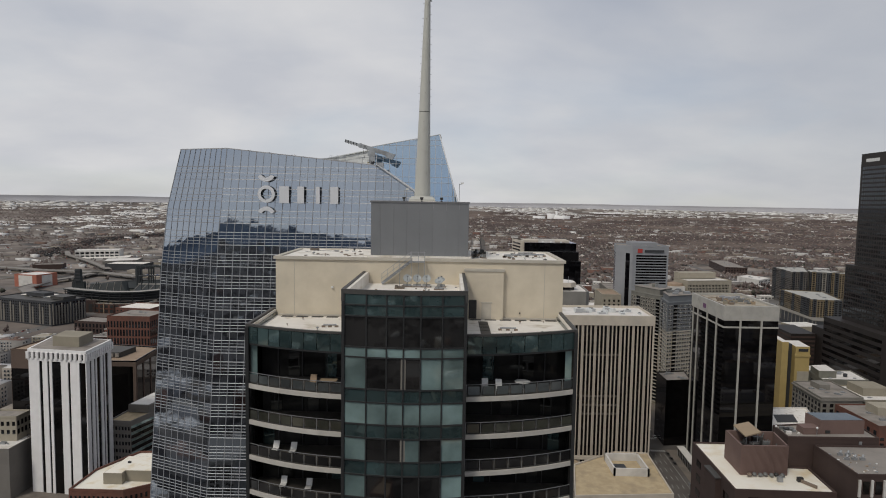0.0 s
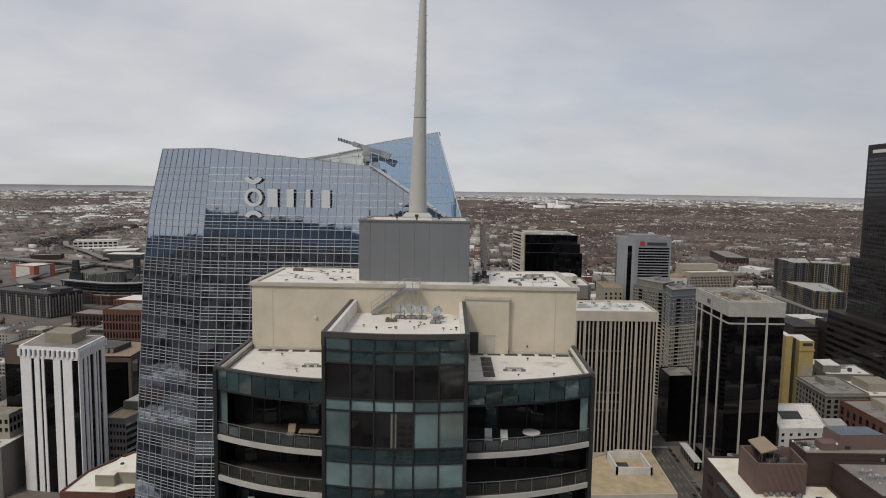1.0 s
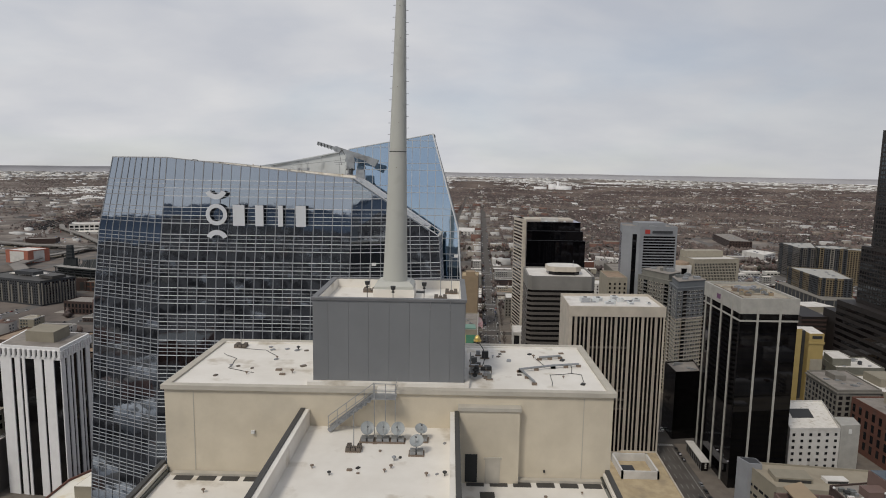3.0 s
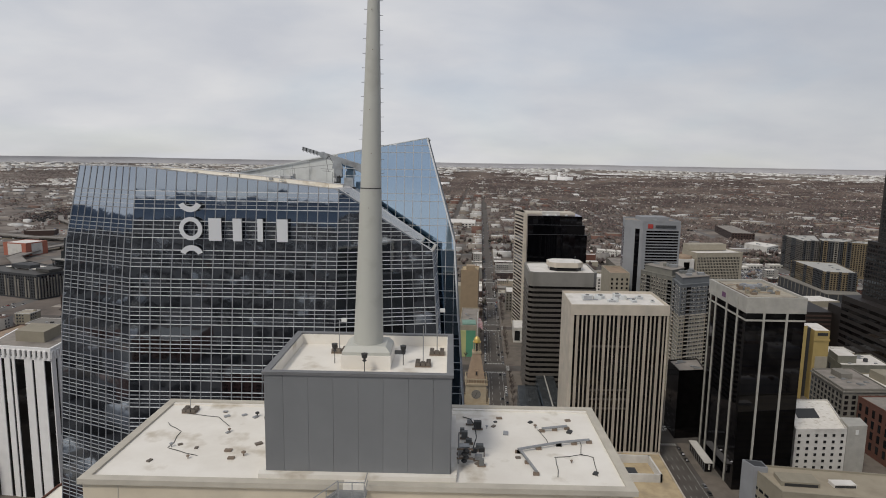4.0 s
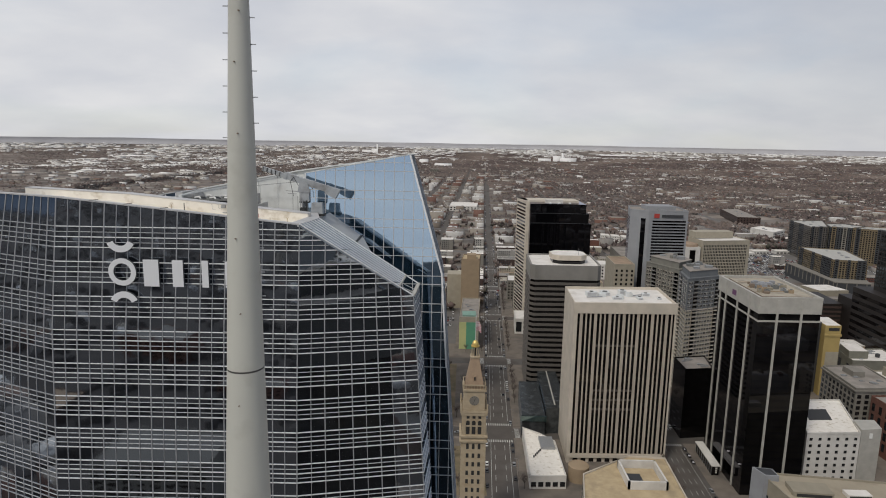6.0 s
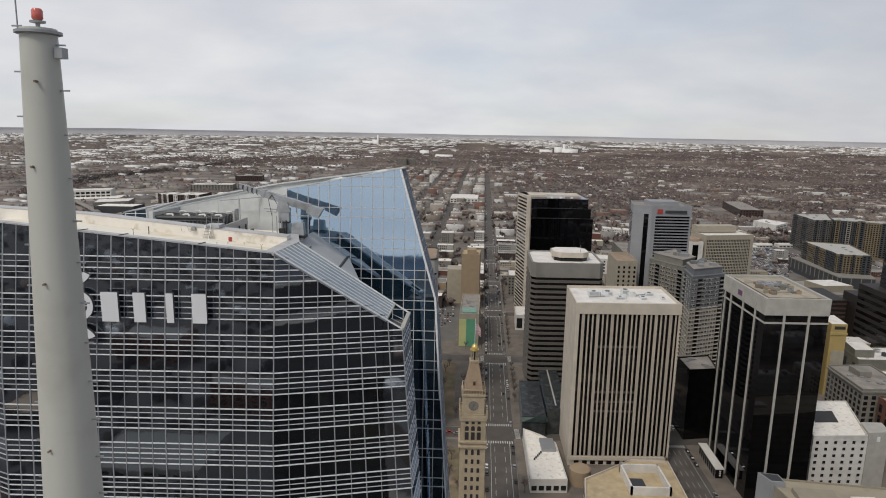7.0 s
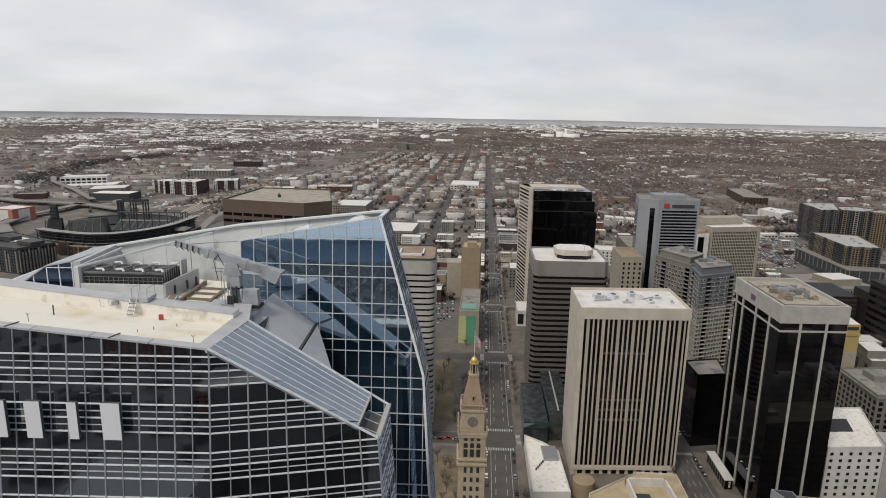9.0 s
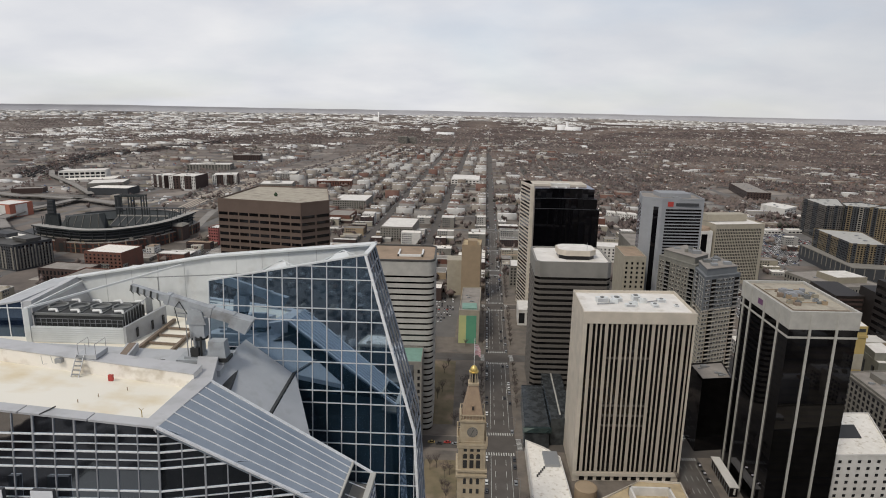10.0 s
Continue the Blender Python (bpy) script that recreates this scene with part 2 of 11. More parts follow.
M["slab_edge"] = material("balcony_slab_concrete", (0.50, 0.475, 0.43), scale=0.7, rough=0.85, stain=(0.46, 0.43, 0.38), stain_scale=0.5)
M["coping_dark"] = material("dark_grey_coping", (0.062, 0.059, 0.055), scale=1, rough=0.6)
M["white_metal"] = material("white_corrugated_metal", (0.66, 0.68, 0.68), (0.58, 0.60, 0.60), scale=0.4, rough=0.5, stain=(0.46, 0.46, 0.44), stain_scale=0.25)
M["crane"] = material("crane_grey_paint", (0.36, 0.38, 0.40), scale=1, rough=0.45, stain=(0.2, 0.2, 0.2), stain_scale=0.6)
M["louver"] = material("louver_grey_metal", (0.33, 0.37, 0.42), (0.28, 0.32, 0.37), scale=0.4, rough=0.34, metal=0.35, stretch=(1, 0.2, 1))
M["cap_grey"] = material("grey_coping_sheet", (0.47, 0.47, 0.48), (0.42, 0.42, 0.43), scale=0.4, rough=0.5, stain=(0.36, 0.36, 0.36), stain_scale=0.6)
M["slab_grey"] = material("grey_cladding_sheet", (0.43, 0.44, 0.455), (0.37, 0.38, 0.395), scale=0.3, rough=0.5, stain=(0.33, 0.335, 0.34), stain_scale=0.5)
M["cooling_dark"] = material("cooling_casing", (0.035, 0.036, 0.036), scale=0.7, rough=0.7)
M["cooling"] = material("cooling_tower_steel", (0.16, 0.165, 0.16), scale=0.7, rough=0.6, stain=(0.07, 0.07, 0.07), stain_scale=0.4)
M["white_paint"] = material("white_painted_steel", (0.75, 0.75, 0.73), scale=2, rough=0.5)
M["concrete_pale"] = material("pale_precast_concrete", (0.56, 0.50, 0.42), (0.48, 0.43, 0.36), scale=0.15, rough=0.88, stain=(0.44, 0.40, 0.34), stain_scale=0.07)
M["concrete_rib"] = material("precast_rib", (0.44, 0.385, 0.32), (0.38, 0.33, 0.275), scale=0.1, rough=0.88, objrand=0.05)
M["concrete_grey"] = material("grey_precast_concrete", (0.20, 0.187, 0.168), (0.17, 0.158, 0.143), scale=0.12, rough=0.88, objrand=0.05)
M["concrete_blue"] = material("cool_grey_concrete", (0.2808, 0.2886, 0.3042), (0.2418, 0.2496, 0.2652), scale=0.1, rough=0.85)
M["white_panel"] = material("white_aluminium_panel", (0.4324, 0.4176, 0.3809), scale=0.2, rough=0.55)
M["white_bright"] = material("bright_white_precast", (0.82, 0.81, 0.80), (0.76, 0.75, 0.74), scale=0.2, rough=0.75, objrand=0.03)
M["white_wall"] = material("white_painted_wall", (0.63, 0.6086, 0.5729), (0.576, 0.5557, 0.5216), scale=0.2, rough=0.85, stain=(0.45, 0.4322, 0.4018), stain_scale=0.08)
M["brown_clad"] = material("brown_precast", (0.119, 0.0833, 0.0646), (0.102, 0.07055, 0.05525), scale=0.1, rough=0.8, objrand=0.06)
M["dark_brown"] = material("dark_brown_granite", (0.0175, 0.0125, 0.0105), (0.0135, 0.0098, 0.0084), scale=0.1, rough=0.6)
M["brick"] = material("red_brick", (0.15, 0.06375, 0.045), (0.12, 0.0525, 0.0375), scale=0.4, rough=0.9, stain=(0.09, 0.0525, 0.04125), stain_scale=0.1)
M["brick_pink"] = material("pinkish_brick", (0.170, 0.112, 0.096), (0.150, 0.097, 0.084), scale=0.3, rough=0.9)
M["brick_brown"] = material("brown_brick", (0.060, 0.0375, 0.032), scale=0.3, rough=0.9)
M["terracotta"] = material("cream_terracotta", (0.44, 0.365, 0.255), (0.37, 0.305, 0.215), scale=0.4, rough=0.8, stain=(0.36, 0.28, 0.18), stain_scale=0.3)
M["terra_roof"] = material("tan_tile_roof", (0.34, 0.25, 0.17), (0.29, 0.21, 0.145), scale=0.5, rough=0.85)
M["gold"] = material("gilded_dome", (0.78, 0.58, 0.20), scale=1, rough=0.35, metal=0.7)
M["tan_wall"] = material("tan_stucco", (0.33, 0.25, 0.165), (0.29, 0.22, 0.145), scale=0.15, rough=0.9)
M["beige_wall"] = material("beige_stucco", (0.289, 0.2592, 0.1997), (0.2465, 0.221, 0.17), scale=0.15, rough=0.9)
M["cream_wall"] = material("cream_stone", (0.3696, 0.3344, 0.264), (0.3168, 0.286, 0.2288), scale=0.2, rough=0.9)
M["yellow_wall"] = material("yellow_painted_wall", (0.4048, 0.2992, 0.1144), (0.352, 0.264, 0.1012), scale=0.1, rough=0.85)
M["stone_grey"] = material("weathered_limestone", (0.2214, 0.2066, 0.1804), (0.1804, 0.1681, 0.1476), scale=0.2, rough=0.9)
M["green_mural"] = material("green_mural_paint", (0.13, 0.36, 0.22), (0.10, 0.30, 0.20), scale=0.1, rough=0.8)
M["lime_mural"] = material("yellow_green_mural_paint", (0.56, 0.56, 0.26), (0.46, 0.50, 0.24), scale=0.08, rough=0.8)
M["copper"] = material("green_copper_roof", (0.20, 0.34, 0.28), scale=0.3, rough=0.7)
M["steel_dark"] = material("dark_green_stadium_steel", (0.0255, 0.0306, 0.0323), scale=0.3, rough=0.7)
M["field"] = material("dormant_field", (0.060, 0.064, 0.040), (0.045, 0.048, 0.034), scale=0.05, rough=1.0, stretch=(1, 0.2, 1))
M["infield"] = material("infield_clay", (0.13, 0.085, 0.06), scale=0.1, rough=1.0)
M["stand_seat"] = material("dark_green_seats", (0.030, 0.042, 0.038), (0.02, 0.028, 0.026), scale=0.8, rough=0.7)
# for the added ground behind the camera; dark so the glass mirrors less light
M["brush"] = material("dark_mirrored_ground", (0.058, 0.051, 0.049), (0.034, 0.031, 0.031), scale=0.03, rough=1.0)
M["spandrel_dim"] = material("dim_spandrel", (0.055, 0.047, 0.041), scale=0.2, rough=0.8)
M["concrete_dim"] = material("dim_grey_concrete", (0.235, 0.225, 0.205), (0.20, 0.19, 0.175), scale=0.12, rough=0.88, stain=(0.15, 0.143, 0.13), stain_scale=0.06)
M["faded_red"] = material("faded_red_paint", (0.25, 0.078, 0.07), (0.20, 0.062, 0.056), scale=0.2, rough=0.85)
M["sign_purple"] = material("purple_sign_face", (0.15, 0.06, 0.14), scale=0.5, rough=0.6)
M["orange"] = material("orange_panel", (0.40, 0.14, 0.09), scale=0.2, rough=0.7)
M["mural_grey"] = material("slate_panel", (0.044, 0.0464, 0.0512), scale=0.2, rough=0.7)
M["asphalt"] = material("asphalt", (0.100, 0.088, 0.078), (0.074, 0.065, 0.058), scale=0.08, rough=0.95, stain=(0.10, 0.095, 0.09), stain_scale=0.04)
M["asphalt_far"] = material("worn_asphalt", (0.1445, 0.136, 0.1275), (0.1105, 0.1037, 0.09775), scale=0.05, rough=0.95)
M["pavement"] = material("concrete_pavement", (0.1785, 0.153, 0.1275), (0.1403, 0.119, 0.09945), scale=0.15, rough=0.95, stain=(0.0935, 0.0833, 0.07395), stain_scale=0.06)
M["paint"] = material("road_paint", (0.60, 0.60, 0.57), (0.42, 0.42, 0.40), scale=0.6, rough=0.8)
M["lawn"] = material("dormant_lawn", (0.20, 0.155, 0.095), (0.13, 0.112, 0.065), scale=0.08, rough=1.0, stain=(0.27, 0.20, 0.14), stain_scale=0.05)
M["rail_ground"] = material("rail_ballast", (0.28, 0.235, 0.20), (0.19, 0.163, 0.14), scale=0.02, rough=1.0, stretch=(1, 0.12, 1))
M["earth"] = material("pale_sandy_earth", (0.40, 0.345, 0.285), (0.31, 0.265, 0.22), scale=0.03, rough=1.0, stretch=(1, 0.12, 1))
M["leaf_bare"] = material("bare_twigs", (0.118, 0.091, 0.085), (0.080, 0.062, 0.058), scale=0.25, rough=1.0, stain=(0.215, 0.172, 0.148), stain_scale=0.0032, stain_lo=0.47, stain_hi=0.70,
                          island=[(0.0, (1.0, 1.0, 1.0)), (0.3, (0.70, 0.68, 0.68)), (0.55, (1.35, 1.26, 1.20)), (0.74, (0.84, 0.84, 0.84)), (0.93, (0.40, 0.56, 0.44))])
M["bark"] = material("grey_bark", (0.10, 0.08, 0.065), scale=4, rough=1.0)
M["evergreen"] = material("evergreen_needles", (0.035, 0.06, 0.032), scale=1, rough=1.0)
M["houses"] = material("house_walls_and_roofs", (0.60, 0.58, 0.56), (0.47, 0.45, 0.43), scale=0.1, rough=0.9,
                       island=[(0.0, (0.22, 0.18, 0.165)), (0.24, (0.40, 0.33, 0.29)), (0.44, (0.28, 0.175, 0.14)), (0.60, (0.52, 0.47, 0.42)), (0.74, (0.18, 0.17, 0.17)), (0.90, (1.05, 1.0, 0.95))])
M["city"] = material("small_building_walls_and_roofs", (0.62, 0.62, 0.62), (0.46, 0.46, 0.46), scale=0.06, rough=0.9,
                     island=[(0.0, (0.98, 0.96, 0.93)), (0.24, (0.44, 0.39, 0.33)), (0.42, (0.32, 0.21, 0.17)), (0.54, (0.32, 0.30, 0.285)), (0.70, (0.62, 0.56, 0.48)), (0.84, (1.15, 1.13, 1.10))])
M["city_wall"] = material("small_building_walls", (0.42, 0.42, 0.42), (0.34, 0.34, 0.34), scale=0.1, rough=0.9,
                          island=[(0.0, (0.74, 0.66, 0.57)), (0.25, (0.42, 0.23, 0.18)), (0.42, (0.64, 0.60, 0.56)), (0.66, (0.52, 0.43, 0.35)), (0.82, (1.15, 1.11, 1.06))])
M["warehouse"] = material("warehouse_white_roofs", (0.78, 0.77, 0.75), (0.66, 0.65, 0.63), scale=0.02, rough=0.85,
                          island=[(0.0, (1.05, 1.05, 1.05)), (0.42, (0.75, 0.73, 0.71)), (0.65, (0.48, 0.45, 0.42)), (0.86, (0.30, 0.27, 0.25))])
M["cars"] = material("car_paint", (0.7, 0.7, 0.7), (0.7, 0.7, 0.7), scale=1, rough=0.35,
                     island=[(0.0, (0.9, 0.9, 0.9)), (0.3, (0.08, 0.08, 0.09)), (0.55, (0.4, 0.41, 0.43)), (0.75, (0.35, 0.05, 0.04)), (0.82, (0.06, 0.10, 0.25)), (0.9, (0.65, 0.65, 0.66))])
M["flag"] = material("flag_cloth", (0.35, 0.10, 0.12), (0.55, 0.52, 0.52), scale=1.1, rough=0.9, stretch=(0.3, 0.3, 3))
M["ground"] = material("winter_city_ground", (0.205, 0.172, 0.148), (0.088, 0.073, 0.064), scale=0.014, rough=1.0, stain=(0.315, 0.275, 0.24), stain_scale=0.0045, stain_lo=0.53, stain_hi=0.66, detail=10)
# dry grass, paled and cooled in the base colour to stand for distant haze
M["prairie"] = material("hazed_prairie_grass", (0.40, 0.395, 0.41), (0.33, 0.325, 0.34), scale=0.004, rough=1.0, stretch=(1, 0.3, 1))
M["wagon"] = material("weathered_wagon_paint", (0.06, 0.055, 0.052), scale=0.5, rough=0.8,
                      island=[(0.0, (0.6, 0.6, 0.6)), (0.5, (1.0, 0.8, 0.7)), (0.75, (1.2, 0.6, 0.5)), (0.9, (3.0, 3.0, 2.9))])
M["beige_roof"] = material("beige_gravel_roof", (0.40, 0.36, 0.29), (0.32, 0.285, 0.23), scale=0.2, rough=0.95, stain=(0.22, 0.19, 0.155), stain_scale=0.15)
M["concrete_mid"] = material("mid_grey_concrete", (0.33, 0.315, 0.29), (0.28, 0.268, 0.25), scale=0.12, rough=0.88)
M["ochre_wall"] = material("ochre_cladding", (0.165, 0.128, 0.078), (0.135, 0.105, 0.064), scale=0.15, rough=0.85)
M["olive_wall"] = material("olive_grey_stone", (0.187, 0.1827, 0.1487), (0.153, 0.1487, 0.1232), scale=0.2, rough=0.9)
# dark floor finish, deepened further to hold some of the balcony shade
M["deck_shade"] = material("shaded_balcony_floor", (0.075, 0.068, 0.058), (0.055, 0.05, 0.044), scale=1.2, rough=0.7)
M["garage_deck"] = material("beige_garage_deck", (0.352, 0.308, 0.232), (0.304, 0.264, 0.2), scale=0.08, rough=0.9, stain=(0.264, 0.224, 0.168), stain_scale=0.1)
# forest green shifted to blue: the air's haze is mixed into the colour
M["hazy_pine_forest"] = material("hazy_pine_forest", (0.058, 0.088, 0.136), (0.050, 0.076, 0.118), scale=0.002, rough=1.0)
M["track"] = material("oiled_track_bed", (0.085, 0.068, 0.056), (0.06, 0.05, 0.042), scale=0.3, rough=0.95)
M["lots"] = material("car_park_surfaces", (0.5, 0.5, 0.5), (0.42, 0.42, 0.42), scale=0.05, rough=0.95,
                     island=[(0.0, (0.26, 0.235, 0.215)), (0.25, (0.50, 0.43, 0.37)), (0.45, (0.15, 0.14, 0.135)), (0.66, (0.66, 0.60, 0.53)), (0.84, (0.34, 0.29, 0.21)), (0.95, (1.1, 1.08, 1.05))])
M["highway"] = material("pale_concrete_highway", (0.25, 0.23, 0.21), (0.20, 0.185, 0.17), scale=0.05, rough=0.9)
M["glass_navy"] = facade_glass("navy_glass", (0.012, 0.022, 0.05), 0.14, tint=(0.6, 0.78, 1.0), wave=0.03)
M["spandrel_brown"] = material("brown_grey_spandrel", (0.118, 0.106, 0.094), (0.10, 0.09, 0.08), scale=0.15, rough=0.85)
M["condo_blue"] = material("blue_grey_cladding", (0.155, 0.165, 0.175), (0.13, 0.14, 0.15), scale=0.15, rough=0.8)
M["condo_grey"] = material("grey_green_stone", (0.20, 0.195, 0.17), (0.165, 0.16, 0.14), scale=0.15, rough=0.85)


# ---- builders ----
def hang(o, parent):
    """Makes o a part of parent without moving it."""
    if parent:
        o.parent = parent
        o.matrix_parent_inverse = Matrix.Identity(4) if parent.parent else parent.matrix_basis.inverted()
    return o


class Build:
    """Collects vertices and faces in plain lists, and turns them into one mesh object."""

    def __init__(self):
        self.v, self.f = [], []

    def add(self, verts, faces):
        k = len(self.v)
        self.v += [tuple(p) for p in verts]
        self.f += [tuple(i + k for i in f) for f in faces]
        return self

    def box(self, x0, x1, y0, y1, z0, z1):
        return self.add([(x0, y0, z0), (x1, y0, z0), (x1, y1, z0), (x0, y1, z0), (x0, y0, z1), (x1, y0, z1), (x1, y1, z1), (x0, y1, z1)],
                        [(0, 3, 2, 1), (4, 5, 6, 7), (0, 1, 5, 4), (1, 2, 6, 5), (2, 3, 7, 6), (3, 0, 4, 7)])

    def prism(self, poly, z0, z1, poly_top=None):
        n = len(poly)
        top = poly_top or poly
        if sum(poly[i][0] * poly[(i + 1) % n][1] - poly[(i + 1) % n][0] * poly[i][1] for i in range(n)) < 0:
            poly, top = poly[::-1], top[::-1]
            z1 = z1[::-1] if isinstance(z1, (list, tuple)) else z1
        z1s = z1 if isinstance(z1, (list, tuple)) else [z1] * n
        verts = [(x, y, z0) for x, y in poly] + [(x, y, z) for (x, y), z in zip(top, z1s)]
        return self.add(verts, [tuple(range(n - 1, -1, -1)), tuple(range(n, 2 * n))] + [(i, (i + 1) % n, n + (i + 1) % n, n + i) for i in range(n)])

    def hull8(self, lo, hi):
        """Eight corners: four of one end, in order, and four of the other."""
        a, b, d, h = (Vector(p) for p in (lo[0], lo[1], lo[3], hi[0]))
        if (b - a).cross(d - a).dot(h - a) < 0:
            lo, hi = [lo[i] for i in (0, 3, 2, 1)], [hi[i] for i in (0, 3, 2, 1)]
        return self.add(list(lo) + list(hi), [(0, 3, 2, 1), (4, 5, 6, 7), (0, 1, 5, 4), (1, 2, 6, 5), (2, 3, 7, 6), (3, 0, 4, 7)])

    def bar(self, a, b, w, h, up=(0, 0, 1)):
        a, b, up = Vector(a), Vector(b), Vector(up)
        d = (b - a).normalized()
        s = d.cross(up)
        if s.length < 1e-4:
            s = d.cross(Vector((0, 1, 0)))
        s.normalize()
        u = s.cross(d).normalized()
        s, u = s * w / 2, u * h / 2
        return self.hull8([a - s - u, a + s - u, a + s + u, a - s + u], [b - s - u, b + s - u, b + s + u, b - s + u])

    def rod(self, a, b, r, r2=None, n=8):
        a, b = Vector(a), Vector(b)
        r2 = r if r2 is None else r2
        d = (b - a).normalized()
        s = d.orthogonal().normalized()
        u = d.cross(s)
        ring = [(math.cos(2 * math.pi * i / n), math.sin(2 * math.pi * i / n)) for i in range(n)]
        return self.add([a + r * (c * s + q * u) for c, q in ring] + [b + r2 * (c * s + q * u) for c, q in ring],
                        [tuple(range(n - 1, -1, -1)), tuple(range(n, 2 * n))] + [(i, (i + 1) % n, n + (i + 1) % n, n + i) for i in range(n)])

    def lathe(self, profile, cx, cy, n=16):
        k = len(self.v)
        for r, z in profile:
            self.v += [(cx + r * math.cos(2 * math.pi * i / n), cy + r * math.sin(2 * math.pi * i / n), z) for i in range(n)]
        for j in range(len(profile) - 1):
            self.f += [(k + j * n + i, k + j * n + (i + 1) % n, k + (j + 1) * n + (i + 1) % n, k + (j + 1) * n + i) for i in range(n)]
        self.f += [tuple(k + i for i in range(n - 1, -1, -1)), tuple(k + (len(profile) - 1) * n + i for i in range(n))]
        return self

    def data(self, name):
        me = bpy.data.meshes.new(name)
        spots, order, verts = {}, [], []
        for p in self.v:
            key = (round(p[0], 4), round(p[1], 4), round(p[2], 4))
            if key not in spots:
                spots[key] = len(verts)
                verts.append(p)
            order.append(spots[key])
        faces = []
        for f in self.f:
            g = [order[i] for i in f]
            g = [a for a, b in zip(g, g[1:] + g[:1]) if a != b]
            if len(g) > 2:
                faces.append(g)
        me.from_pydata(verts, [], faces)
        me.update()
        return me

    def ob(self, name, mat, parent=None, label="", kind="", category="", group="", smooth=False):
        me = self.data(name)
        me.materials.append(M[mat])
        if smooth:
            me.shade_smooth()
            me.set_sharp_from_angle(angle=0.7)
        return tagged(hang(new(name, me), parent), label, category, group, kind)


def part(name, b, mat, parent, label="", kind="", smooth=False):
    return b.ob(name, mat, parent, label, kind, smooth=smooth)


def thing(name, label, category, group="", kind="", at=(0, 0, 0)):
    e = new(name)
    e.location = at
    e.empty_display_size = 0.5
    return tagged(e, label, category, group, kind)


def shared(name, me, m, parent=None):
    o = new(name, me)
    o.matrix_basis = m
    return hang(o, parent)


def np_mesh(name, verts, faces, mat, label, category="", kind="stuff", parent=None):
    """One object out of arrays: verts (n, 3), faces (m, 4) or (m, 3)."""
    me = bpy.data.meshes.new(name)
    nv, (nf, k) = len(verts), faces.shape
    me.vertices.add(nv)
    me.vertices.foreach_set("co", np.ascontiguousarray(verts, dtype=np.float32).ravel())
    me.loops.add(nf * k)
    me.loops.foreach_set("vertex_index", np.ascontiguousarray(faces, dtype=np.int32).ravel())
    me.polygons.add(nf)
    me.polygons.foreach_set("loop_start", np.arange(0, nf * k, k, dtype=np.int32))
    me.update(calc_edges=True)
    me.validate()
    me.materials.append(M[mat])
    return tagged(hang(new(name, me), parent), label, category, kind=kind)


# ---- the lie of the land ----
# The plain is level out to RIM0; from there it lifts very slowly, as seen from CENTRE, so that its far edge closes the horizon.
CENTRE = np.array([6.0, -25.0, 183.0])
RIM0, RIM1 = 1700.0, 4750.0
LEAN = 0.046                                   # the street grid's heading: x gained for each metre ahead


def lay(p):
    """Plain coordinates (n, 3) to the world's."""
    p = np.asarray(p, float)
    d = p - CENTRE
    r = np.hypot(d[:, 0], d[:, 1])
    r2 = np.where(r > RIM0, RIM0 + (RIM1 - RIM0) * (1 - np.exp(-(r - RIM0) / (RIM1 - RIM0))), r)
    k = np.where(r > RIM0, r2 / np.maximum(r, 1.0), 1.0)
    return CENTRE + d * k[:, None]


def street_x(k, y):
    """Centre line of the k-th street that runs ahead; 0 is the one past the clock tower."""
    return 41.0 + 98.0 * k + (13.0 if k == 1 else 0.0) + LEAN * (y - 372.0)


def cross_y(k, x):
    """Centre line of the k-th cross street; 0 is the one at the clock tower."""
    return 372.0 + 137.0 * k - 0.02 * (x - 41.0)


def ground_sheet():
    radii = np.concatenate([np.linspace(0, 1700, 18), np.geomspace(1800, 22000, 36)])
    n = 144
    ang = np.linspace(0, 2 * math.pi, n, endpoint=False)
    pts = [(CENTRE[0], CENTRE[1], 0.0)]
    for r in radii[1:]:
        pts += [(CENTRE[0] + r * math.sin(a), CENTRE[1] + r * math.cos(a), 0.0) for a in ang]
    v = lay(np.array(pts))
    faces = []
    for j in range(1, len(radii) - 1):
        a, b = 1 + (j - 1) * n, 1 + j * n
        faces += [(a + i, b + i, b + (i + 1) % n, a + (i + 1) % n) for i in range(n)]
    tris = [(0, 1 + i, 1 + (i + 1) % n) for i in range(n)]
    me = bpy.data.meshes.new("ground")
    me.from_pydata([tuple(p) for p in v], [], [tuple(reversed(f)) for f in faces] + [tuple(reversed(f)) for f in tris])
    me.update()
    me.flip_normals() if me.polygons[0].normal.z < 0 else None
    me.materials.append(M["ground"])
    tagged(new("ground", me), "brown winter ground of a city on a plain", "ground", kind="structure")


ground_sheet()


def strip(name, line, width, mat, z, label, category, step=60.0):
    """A flat ribbon along a plan line, laid on the land."""
    pts = [Vector(p) for p in line]
    fine = []
    for a, b in zip(pts, pts[1:]):
        n = max(1, int((b - a).length / step))
        fine += [a.lerp(b, i / n) for i in range(n)]
    fine.append(pts[-1])
    L, R = [], []
    for i, p in enumerate(fine):
        d = (fine[min(i + 1, len(fine) - 1)] - fine[max(i - 1, 0)]).normalized()
        s = Vector((d.y, -d.x)) * width / 2
        L.append((p.x - s.x, p.y - s.y, z))
        R.append((p.x + s.x, p.y + s.y, z))
    v = lay(np.array(L + R))
    n = len(L)
    f = np.array([(i, n + i, n + i + 1, i + 1) for i in range(n - 1)])
    return np_mesh(name, v, f, mat, label, category, kind="structure")


